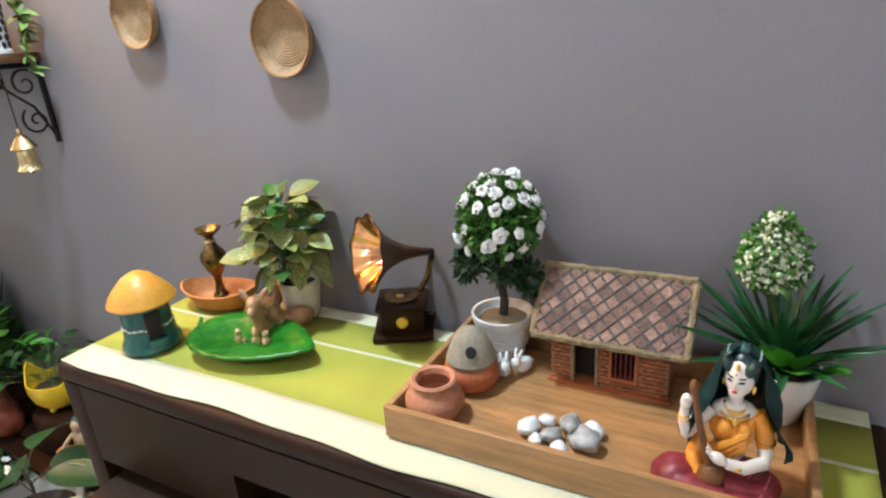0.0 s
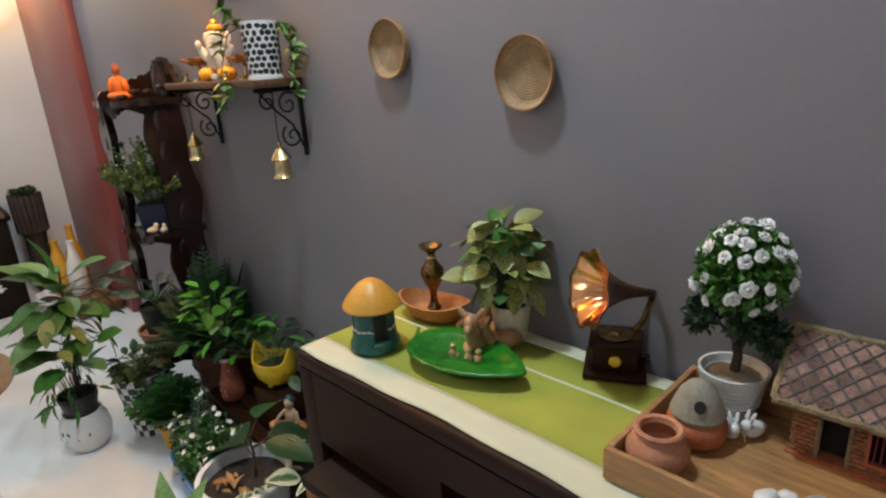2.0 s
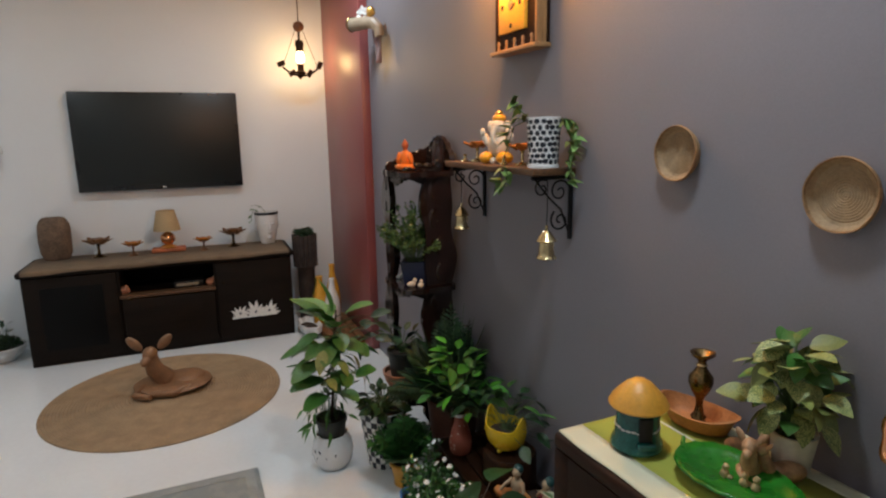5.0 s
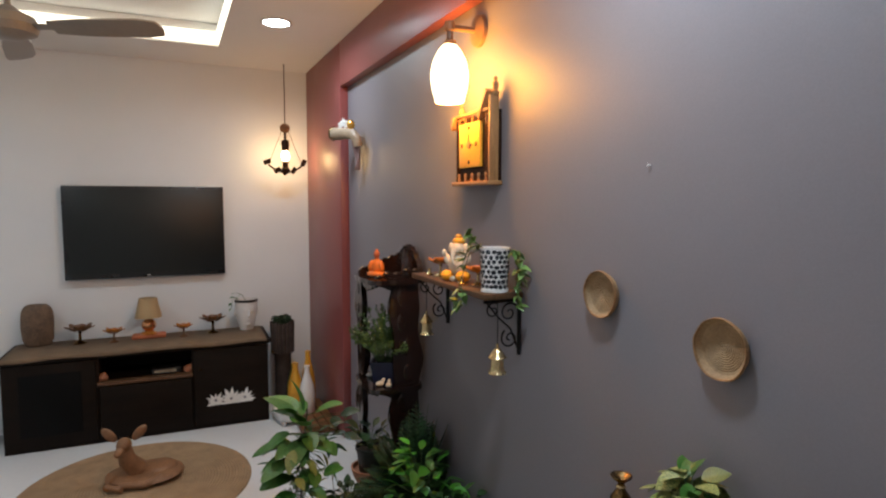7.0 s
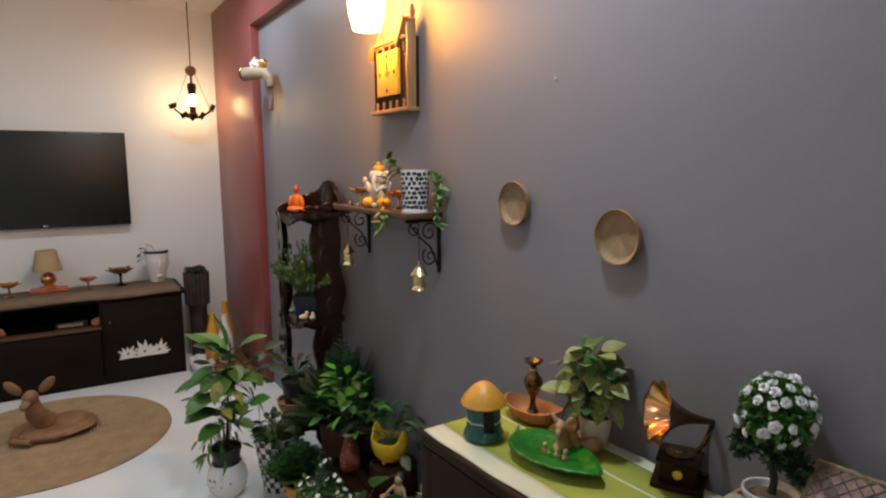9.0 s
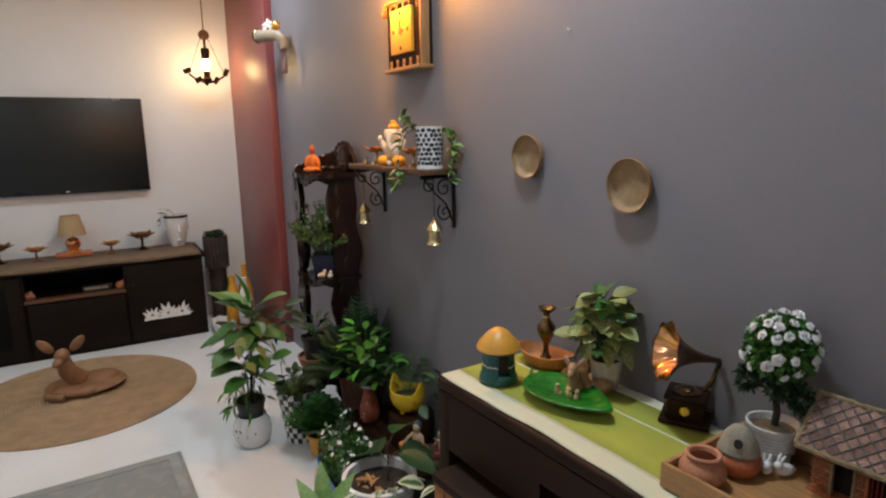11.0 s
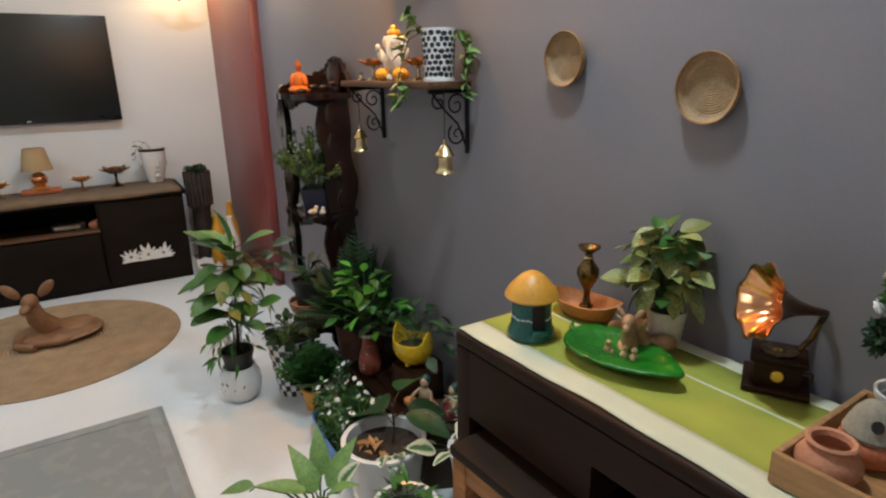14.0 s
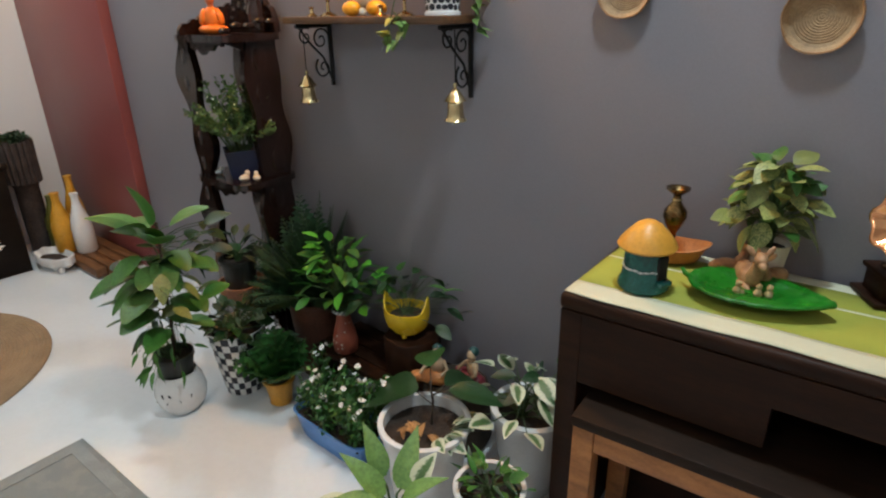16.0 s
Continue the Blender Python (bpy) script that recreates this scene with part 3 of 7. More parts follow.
d2 = part("door", boxes((0.2, 0.216, 0.30, CY1 - 0.004, 0.03, 0.555), bevel=0.003), BLACK_WOOD, cab)
part("knob", blob(bmesh.new(), (0.222, 0.34, 0.42), (0.008, 0.008, 0.008), seg=10), ANTIQUE, d2)
part("drawer", boxes((0.2, 0.216, -0.262, 0.282, 0.03, 0.37), bevel=0.003), BLACK_WOOD, cab)
part("ledge", box(bmesh.new(), 0.14, 0.222, -0.275, 0.29, 0.378, 0.398, 0.004), PLANK, cab, "lighter brown shelf edge")
# burlap runner over the top
run = bmesh.new()
for seg_i in range(40):
    y0 = CY0 + 0.01 + (CY1 - CY0 - 0.02) * seg_i / 40
    y1 = CY0 + 0.01 + (CY1 - CY0 - 0.02) * (seg_i + 1) / 40
    w0, w1 = 0.233 + 0.004 * math.sin(y0 * 17), 0.233 + 0.004 * math.sin(y1 * 17)
    lo0, lo1 = 0.580 + 0.005 * math.sin(y0 * 11), 0.580 + 0.005 * math.sin(y1 * 11)
    rows = [[(-0.21, y, 0.604), (0.20, y, 0.605), (w - 0.006, y, 0.602), (w, y, 0.592), (w + 0.001, y, lo)] for y, w, lo in ((y0, w0, lo0), (y1, w1, lo1))]
    vs = [[run.verts.new(p) for p in r] for r in rows]
    for k in range(4):
        run.faces.new((vs[0][k], vs[0][k + 1], vs[1][k + 1], vs[1][k]))
bmesh.ops.remove_doubles(run, verts=run.verts, dist=0.0005)
runner = solo("table_runner", run, BURLAP, "brown burlap runner over the cabinet's top", "runner", pose(-4.27, -0.295, 0, 0, 0, -1.2))
sol = runner.modifiers.new("thickness", "SOLIDIFY")
sol.thickness = 0.003

# ---- rugs ----
rug = bmesh.new()
prof = [(0.0, 0.002)]
for k in range(36):
    r0 = 0.59 * k / 36
    r1 = 0.59 * (k + 1) / 36
    prof += [(r0 + 0.001, 0.007), ((r0 + r1) / 2, 0.012)]
prof += [(0.59, 0.007), (0.592, 0.001), (0, 0.001)]
solo("jute_rug", lathe(prof, 72), JUTE, "round braided jute rug on the white floor", "rug", pose(-3.32, -0.32, 0))
cp = box(bmesh.new(), 0, 1.15, -1.75, 0, 0.001, 0.012, 0.004)
carp = thing("carpet", "faded grey patterned carpet with a pale border", "carpet", pose(-2.36, 0.052, 0, 0, 0, 0.8))
part("carpet_body", cp, CARPET, carp)
part("border", boxes((0.018, 1.13, -0.055, -0.018, 0.0125, 0.0142), (0.018, 0.055, -1.73, -0.055, 0.0125, 0.0142)), mat("carpet_border", (0.285, 0.30, 0.295), 0.95, var=0.15, scale=12, fine=220, bump=0.5), carp, "paler woven border")

# ---- dark console table ----
TZ = 0.757
con = thing("console_table", "dark brown wooden console table with open niches against the grey wall", "table", pose(-0.942, 0.556, 0, 0, 0, 1.9))
TL, TD = 1.245, 0.322
part("tabletop", box(bmesh.new(), 0, TL, 0, TD, 0.722, TZ, 0.011, 4), DARK_WOOD, con)
part("apron", outline(bmesh.new(), [(0.0505, 0.562), (0.402, 0.562), (0.402, 0.648), (TL - 0.0505, 0.648), (TL - 0.0505, 0.7215), (0.0505, 0.7215)], 0.0032, 0.032, "y"), DARK_WOOD, con)
for px in (0.004, TL - 0.034):
    part("side_panel", box(bmesh.new(), px, px + 0.03, 0.034, TD - 0.004, 0, 0.7215, 0.003), DARK_WOOD, con)
for px in (0.004, TL - 0.050):
    part("front_post", box(bmesh.new(), px, px + 0.046, 0.003, 0.0335, 0, 0.7215, 0.002), DARK_WOOD, con)
part("divider", box(bmesh.new(), 0.376, 0.400, 0.0325, TD - 0.022, 0.562, 0.7215, 0.002), DARK_WOOD, con)
part("back_panel", boxes((0.036, TL - 0.036, TD - 0.02, TD - 0.006, 0.02, 0.711)), DARK_WOOD, con)
part("drawer_floor", boxes((0.036, 0.3755, 0.0325, TD - 0.022, 0.563, 0.573)), DARK_WOOD, con)

# lime runner with cream borders, lying on the console
def cloth_edge(x):
    return 0.556 + 0.033 * (x + 0.942) + 0.010 + 0.004 * math.sin(x * 11 + 1) + 0.002 * math.sin(x * 31)


def cloth_strip(lo, hi, z, n=60):
    bm = bmesh.new()
    prev = None
    for k in range(n + 1):
        x = -0.936 + (0.268 + 0.936) * k / n
        row = []
        for j in range(5):
            y = lo(x) + (hi(x) - lo(x)) * j / 4
            row.append(bm.verts.new((x, y, z + 0.0012 * noise.noise((x * 9, y * 9, 0)))))
        if prev:
            for j in range(4):
                bm.faces.new((prev[j], row[j], row[j + 1], prev[j + 1]))
        prev = row
    return bm


cl = thing("table_runner", "lime green cotton runner with cream borders on the console", "runner")
edge_in = lambda x: 0.628 + 0.034 * (x + 0.942) + 0.002 * math.sin(x * 9)
back_out = lambda x: min(0.930, 0.898 + 0.030 * (x + 0.94) + 0.002 * math.sin(x * 20))
back_in = lambda x: back_out(x) - 0.036
part("border", cloth_strip(cloth_edge, edge_in, 0.7612), CREAM, cl, "cream border")
part("panel", cloth_strip(edge_in, back_in, 0.7612), LIME, cl, "lime green panel")
part("border", cloth_strip(back_in, back_out, 0.7612), CREAM, cl, "cream border")
part("stripe", cloth_strip(lambda x: 0.800 + 0.02 * x, lambda x: 0.806 + 0.02 * x, 0.7620), CREAM, cl, "thin cream stripe")
for o in cl.children:
    sol = o.modifiers.new("thickness", "SOLIDIFY")
    sol.thickness, sol.offset = 0.002, -1

# small nesting table pushed under the console
wt = thing("nesting_table", "small brown wooden side table pushed beneath the console", "table", pose(-0.868, 0.492, 0, 0, 0, 3.5))
# top's brown is darkened: the console's shade is put into its colour
part("tabletop", box(bmesh.new(), 0, 0.54, 0, 0.33, 0.505, 0.53, 0.004), mat("shaded_brown_top", (0.020, 0.010, 0.0055), 0.6, spec=0.15, var=0.3, scale=5, fine=60, bump=0.1, stretch=(2, 9, 9)), wt)
CHESTNUT = mat("chestnut_wood", (0.33, 0.135, 0.045), 0.5, spec=0.3, var=0.3, scale=5, fine=60, bump=0.1, stretch=(2, 9, 9))
for lx, ly in ((0.004, 0.004), (0.491, 0.004), (0.004, 0.281), (0.491, 0.281)):
    part("leg", box(bmesh.new(), lx, lx + 0.045, ly, ly + 0.045, 0, 0.504, 0.003), CHESTNUT, wt)
part("rail", box(bmesh.new(), 0.050, 0.490, 0.006, 0.030, 0.455, 0.504, 0.002), CHESTNUT, wt)
part("rail", box(bmesh.new(), 0.006, 0.030, 0.050, 0.280, 0.455, 0.504, 0.002), CHESTNUT, wt)
part("rail", box(bmesh.new(), 0.050, 0.490, 0.300, 0.324, 0.455, 0.504, 0.002), CHESTNUT, wt)

# ---- carved corner stand ----
def corner_stand():
    t = thing("etagere", "tall carved dark rosewood display stand against the grey wall", "shelf", pose(-2.355, 0.795, 0))
    def tier(z, hx, hy):
        pts = []
        for k in range(48):
            a = 2 * math.pi * k / 48
            c, s = math.cos(a), math.sin(a)
            k2 = (abs(c) ** 5 + abs(s) ** 5) ** (-1 / 5) * (1 + 0.025 * math.cos(8 * a))
            pts.append((hx * c * k2, min(hy * s * k2, 0.135)))
        return outline(bmesh.new(), pts, z - 0.022, z)
    for z in (0.24, 0.735, 1.222):
        part("tier", tier(z, 0.15, 0.128), POLISHED, t)
        for y in (-0.10,):
            ap = bmesh.new()
            prof = [(-0.115, z - 0.022)] + [(-0.115 + 0.23 * k / 16, z - 0.03 - 0.028 * math.sin(math.pi * k / 16) ** 2 - 0.006 * math.cos(k * 1.57)) for k in range(17)] + [(0.115, z - 0.022)]
            outline(ap, prof, y, y + 0.014, "y")
            part("apron", ap, POLISHED, t)
        ap = bmesh.new()
        prof = [(-0.09, z - 0.022)] + [(-0.09 + 0.18 * k / 16, z - 0.03 - 0.028 * math.sin(math.pi * k / 16) ** 2) for k in range(17)] + [(0.09, z - 0.022)]
        outline(ap, prof, 0.105, 0.119, "x")
        part("apron", ap, POLISHED, t)
    def scroll(z0, z1):
        """Outline of a carved upright: waisted twice, with a full belly."""
        left, right = [], []
        for k in range(41):
            s = k / 40
            w = 0.017 + 0.019 * (0.5 - 0.5 * math.cos(4 * math.pi * s))
            shift = 0.012 * math.sin(2 * math.pi * s)
            left.append((shift - w, z0 + (z1 - z0) * s))
            right.append((shift + w, z0 + (z1 - z0) * s))
        return left + right[::-1]
    for z0, z1 in ((0.0, 0.218), (0.24, 0.713), (0.735, 1.20)):
        up = bmesh.new()
        outline(up, [(p[0] * 1.75 - 0.104, p[1]) for p in scroll(z0, z1)], -0.105, -0.078, "y")
        front = part("upright", up, POLISHED, t)
        for b in range(5):
            part("carving", blob(bmesh.new(), (-0.108 + 0.012 * math.sin(2 * math.pi * (b + 0.5) / 5), -0.105, z0 + (z1 - z0) * (b + 0.5) / 5), (0.013, 0.004, 0.026), seg=8), POLISHED, front)
        back = bmesh.new()
        outline(back, [(p[0] * 0.8 - 0.118, p[1]) for p in scroll(z0, z1)], 0.108, 0.128, "y")
        part("upright", back, POLISHED, t)
        sl = bmesh.new()
        outline(sl, [(0.045 + (0.046 if p[0] > 0 else -0.046) + p[0] * 0.75, p[1]) for p in scroll(z0, z1)], 0.10, 0.124, "x")
        panel = part("side_panel", sl, POLISHED, t)
        for b in range(4):
            part("carving", blob(bmesh.new(), (0.124, 0.045 + 0.02 * math.sin(2 * math.pi * (b + 0.5) / 4), z0 + (z1 - z0) * (b + 0.5) / 4), (0.004, 0.030, 0.045), seg=10), POLISHED, panel)
    crest = bmesh.new()
    pts = [(-0.14, 1.222)] + [(-0.14 + 0.28 * k / 28, 1.25 + 0.100 * math.sin(math.pi * k / 28) ** 0.7 + 0.016 * abs(math.sin(k * 0.78))) for k in range(29)] + [(0.14, 1.222)]
    outline(crest, pts, 0.095, 0.118, "y")
    for k in range(7):
        a = math.pi * (k + 0.5) / 7
        blob(crest, (-0.11 * math.cos(a), 0.095, 1.25 + 0.062 * math.sin(a)), (0.010, 0.005, 0.020), (0, 90 - 180 * (k + 0.5) / 7, 0), seg=10)
    blob(crest, (0.0, 0.095, 1.285), (0.022, 0.007, 0.028), seg=12)
    part("crest", crest, POLISHED, t)
    lc = bmesh.new()
    pts = [(-0.10, 1.222)] + [(-0.10 + 0.21 * k / 20, 1.235 + 0.075 * (k / 20) ** 0.9 + 0.012 * abs(math.sin(k * 0.9))) for k in range(21)] + [(0.11, 1.222)]
    outline(lc, pts, -0.138, -0.122, "x")
    part("side_crest", lc, POLISHED, t)
    for x in (0.132,):
        g = bmesh.new()
        for k in range(5):
            blob(g, (x, -0.09 + 0.045 * k, 1.235 + 0.008 * (k % 2) + 0.006 * k), (0.008, 0.022, 0.010), seg=8)
        part("gallery_rail", g, POLISHED, t)


corner_stand()

# ---- bracket shelf ----
SX0, SX1, SY0, SZ = -2.04, -1.415, 0.79, 1.272
sh = thing("wall_shelf", "brown plank wall shelf on black scrolled iron brackets", "shelf")
part("board", box(bmesh.new(), SX0, SX1, SY0, WALL_Y - 0.001, SZ - 0.02, SZ, 0.003), PLANK, sh)
def spiral(c, r, turns, start, flip=1, n=26):
    return [(c[0], c[1] + flip * r * (1 - 0.85 * k / n) * math.cos(start + turns * 2 * math.pi * k / n), c[2] + r * (1 - 0.85 * k / n) * math.sin(start + turns * 2 * math.pi * k / n)) for k in range(n + 1)]


for bx in (-1.432, -1.99):
    b = part("bracket", tube([(bx, WALL_Y - 0.007, SZ - 0.021), (bx, WALL_Y - 0.007, 1.06)], 0.007, 0.007, 6), IRON, sh)
    part("bracket_arm", tube([(bx, WALL_Y - 0.007, SZ - 0.027), (bx, SY0 + 0.008, SZ - 0.027)], 0.006, 0.006, 6), IRON, b)
    sc = bmesh.new()
    tube(spiral((bx, WALL_Y - 0.045, SZ - 0.068), 0.036, 1.4, 0.2), 0.0032, 0.0026, 6, sc)
    tube(spiral((bx, WALL_Y - 0.042, 1.118), 0.034, 1.4, 2.2), 0.0032, 0.0026, 6, sc)
    tube(spiral((bx, WALL_Y - 0.105, SZ - 0.058), 0.028, 1.3, 1.0), 0.0032, 0.0026, 6, sc)
    tube([(bx, WALL_Y - 0.008, 1.075), (bx, WALL_Y - 0.04, 1.15), (bx, WALL_Y - 0.085, 1.19), (bx, SY0 + 0.02, SZ - 0.032)], 0.0035, 0.0035, 6, sc)
    part("scroll", sc, IRON, b)


def brass_bell(x, y, top, group="hanging bells"):
    t = thing("brass_bell", "small polished brass bell hanging from the shelf bracket", "bell", pose(x, y, 0), group=group)
    top += 0.014

    def turned(rows):
        return lathe([(r * 1.12, top - d * 1.2) for r, d in rows], 28)
    part("string", tube([(0, 0, SZ - 0.033), (0.001, 0, (SZ + top) / 2), (0, 0, top)], 0.0016, 0.0016, 5), IRON, t)
    part("dome", turned([(0, 0), (0.004, 0.001), (0.005, 0.008), (0.003, 0.012), (0.010, 0.016), (0.017, 0.026), (0.024, 0.036), (0.027, 0.039), (0.024, 0.040), (0, 0.034)]), BRASS, t)
    part("skirt", turned([(0.012, 0.035), (0.0185, 0.044), (0.0195, 0.064), (0.0215, 0.074), (0.027, 0.081), (0.0255, 0.083), (0.0195, 0.077), (0.015, 0.06)]), BRASS, t)
    part("clapper", blob(tube([(0, 0, top - 0.05), (0, 0, top - 0.098)], 0.001, 0.001, 5), (0, 0, top - 0.102), (0.007, 0.007, 0.007), seg=10), BRASS, t)


brass_bell(-1.418, 0.842, 1.096)
brass_bell(-2.02, 0.848, 1.098)

# ---- woven wall baskets ----
def wall_basket(x, z, r, label):
    t = thing("wall_basket", label, "basket", pose(x, WALL_Y, z, 90) , group="woven baskets on the grey wall")
    prof = [(0, 0.006)]
    n = 11
    for k in range(n):
        a, b = r * 0.80 * k / n, r * 0.80 * (k + 1) / n
        prof += [(a + 0.0005, 0.006), ((a + b) / 2, 0.0073)]
    wall = [(r * 0.82, 0.008)] + [(r * (0.84 + 0.10 * k / 5), 0.009 + 0.011 * k / 5 + 0.0007 * (k % 2)) for k in range(6)]
    prof += wall + [(r * 0.98, 0.018), (r * 0.86, 0.001), (0, 0.001)]
    part("bowl", lathe(prof, 48, wobble=0.012), WICKER, t)
    part("rim", lathe([(r * 0.93, 0.019), (r * 0.95, 0.024), (r * 0.99, 0.025), (r * 1.01, 0.020), (r * 0.985, 0.015), (r * 0.94, 0.016), (r * 0.93, 0.019)], 48, wobble=0.02), WICKER_RIM, t)


wall_basket(-1.014, 1.324, 0.063, "small round woven cane basket hung on the grey wall")
wall_basket(-0.634, 1.264, 0.066, "larger round woven cane basket hung on the grey wall")

# ---- wooden clock box ----
def clock_box():
    t = thing("wall_clock", "carved wooden house-shaped wall clock with an ochre face", "clock")
    x0, x1, y0 = -1.834, -1.566, 0.884
    y1 = WALL_Y - 0.001
    part("case", [(boxes((x0, x1, y1 - 0.012, y1, 1.64, 1.885), (x0, x0 + 0.012, y0 + 0.01, y1 - 0.012, 1.64, 1.87), bevel=0.001), DARK_WOOD),
                  (boxes((x1 - 0.012, x1, y0 + 0.006, y1 - 0.012, 1.64, 1.93), bevel=0.001), OAK_UP)], None, t)
    part("base_board", box(bmesh.new(), x0 - 0.008, x1 + 0.008, y0 - 0.006, y1, 1.626, 1.64, 0.002), OAK, t)
    part("front", boxes((x0 + 0.012, x1 - 0.013, y0 + 0.018, y0 + 0.028, 1.64, 1.87)), DARK_WOOD, t)
    for k in range(5):
        xx = x0 + 0.026 + 0.052 * k
        part("spindle", lathe([(0.004, 0), (0.006, 0.006), (0.0035, 0.014), (0.006, 0.022), (0.004, 0.030)], 10, xx, y0 + 0.010, 1.641), OAK, t)
        part("spindle", lathe([(0.003, 0), (0.004, 0.01), (0.003, 0.02), (0.004, 0.03), (0.003, 0.036)], 10, xx, y0 + 0.010, 1.838), OAK, t)
    face = part("clock_face", box(bmesh.new(), x0 + 0.032, x1 - 0.072, y0 + 0.005, y0 + 0.018, 1.692, 1.852, 0.002), CLOCK_FACE, t, "ochre clock panel")
    cx = (x0 + x1) / 2 - 0.020
    for k in range(4):
        a = radians(90 * k)
        part("hour_mark", box(bmesh.new(), -0.006, 0.006, y0 + 0.0035, y0 + 0.0052, -0.007, 0.007, m=pose(cx + 0.055 * math.sin(a), 0, 1.772 + 0.062 * math.cos(a))), SHADE_AND_INK, face)
    part("clock_pointer", boxes((cx - 0.002, cx + 0.002, y0 + 0.002, y0 + 0.004, 1.768, 1.812)), SHADE_AND_INK, face)
    part("clock_pointer", boxes((cx - 0.003, cx + 0.028, y0 + 0.002, y0 + 0.0035, 1.770, 1.774)), SHADE_AND_INK, face)
    part("boss", lathe([(0, -0.004), (0.012, -0.004), (0.014, 0), (0, 0)], 16, m=pose(cx, y0 + 0.005, 1.772, 90) @ pose(0, 0, 0, 180)), OAK, face)
    for s, xx in ((-1, x0 + 0.006), (1, x1 - 0.006)):
        post = [(0.012, 0), (0.014, 0.012), (0.008, 0.018), (0.012, 0.032), (0.012, 0.042), (0.006, 0.05), (0.008, 0.058), (0, 0.066)]
        part("finial", lathe(post, 14, xx, y0 + 0.030, 1.93 if s > 0 else 1.868), OAK, t)
    part("roof_slope", box(bmesh.new(), -0.008, 0.012, y0 - 0.004, y1 - 0.012, -0.075, 0.03, 0.002, m=pose(x1 - 0.035, 0, 1.925, 0, 32)), OAK, t)
    part("top_rail", box(bmesh.new(), x0, x1 - 0.012, y0 + 0.002, y0 + 0.014, -0.006, 0.006, 0.002, m=pose(0, 0, 1.884)), OAK, t)
    part("eave", box(bmesh.new(), -0.006, 0.006, y0 - 0.006, y0 + 0.03, -0.03, 0.02, 0.002, m=pose(x0 - 0.004, 0, 1.865, 0, 25)), OAK, t)


clock_box()

# ---- on the console: ornaments ----
TOP = 0.764          # top of the cloth
TRAY = 0.776         # inner floor of the tray

def hut_vase():
    t = thing("hut_jar", "small ceramic hut jar, teal glazed with a mustard roof", "jar", pose(-0.815, 0.668, TOP, 0, 0, -20) @ Matrix.Diagonal((0.83, 0.83, 0.99, 1)))
    body = lathe([(0, 0), (0.056, 0), (0.061, 0.006), (0.059, 0.016), (0.053, 0.024), (0.050, 0.05), (0.049, 0.085), (0.050, 0.098), (0, 0.099)], 40)
    b = part("body", body, TEAL, t)
    part("roof", lathe([(0.050, 0.090), (0.066, 0.088), (0.069, 0.092), (0.062, 0.104), (0.048, 0.118), (0.030, 0.134), (0.014, 0.142), (0, 0.144)], 40, wobble=0.02), MUSTARD, t, "mustard-yellow domed roof")
    # dark block in place of an opening, its shade put into the colour
    win = box(bmesh.new(), 0.044, 0.054, -0.016, 0.016, 0.030, 0.078, 0.003)
    part("window", win, SHADE_AND_INK, b)
    part("sill", box(bmesh.new(), 0.046, 0.068, -0.02, 0.02, 0.018, 0.03, 0.004), TEAL, b)
    for k in range(16):
        a = radians(-150 + k * 15)
        part("glaze_drip", blob(bmesh.new(), (0.0505 * math.cos(a), 0.0505 * math.sin(a), 0.046 + 0.001 * (k % 3)), (0.0022, 0.0068, 0.0022), (0, 0, math.degrees(a)), seg=8), WHITE_RAW, b)


hut_vase()


def leaf_plate():
    t = thing("leaf_dish", "glossy green ceramic leaf-shaped dish on the cloth", "dish", pose(-0.625, 0.724, TOP, 0, 0, 4) @ Matrix.Diagonal((0.87, 1, 1, 1)))
    bm = bmesh.new()
    n, rings = 48, 7
    prev = None
    for k in range(rings + 1):
        s = k / rings
        ring = []
        for i in range(n):
            a = 2 * math.pi * i / n
            c, sn = math.cos(a), math.sin(a)
            tip = 0.135 * (1 + 0.14 * max(0, c) ** 12)
            x, y = tip * c * s, 0.076 * sn * s * (1 - 0.18 * c)
            z = 0.006 + 0.020 * s ** 3 + 0.0015 * math.sin(18 * a) * s * s
            ring.append(bm.verts.new((x, y, z)))
        if prev:
            for i in range(n):
                bm.faces.new((prev[i], prev[(i + 1) % n], ring[(i + 1) % n], ring[i]))
        prev = ring
    bmesh.ops.remove_doubles(bm, verts=bm.verts, dist=0.0003)
    d = part("dish", bm, GREEN_GLAZE, t)
    sol = d.modifiers.new("thickness", "SOLIDIFY")
    sol.thickness, sol.offset = 0.006, -1
    part("stalk", tube([(-0.128, 0.0, 0.022), (-0.145, 0.008, 0.026), (-0.155, 0.02, 0.030)], 0.006, 0.004, 8), GREEN_GLAZE, t)


leaf_plate()


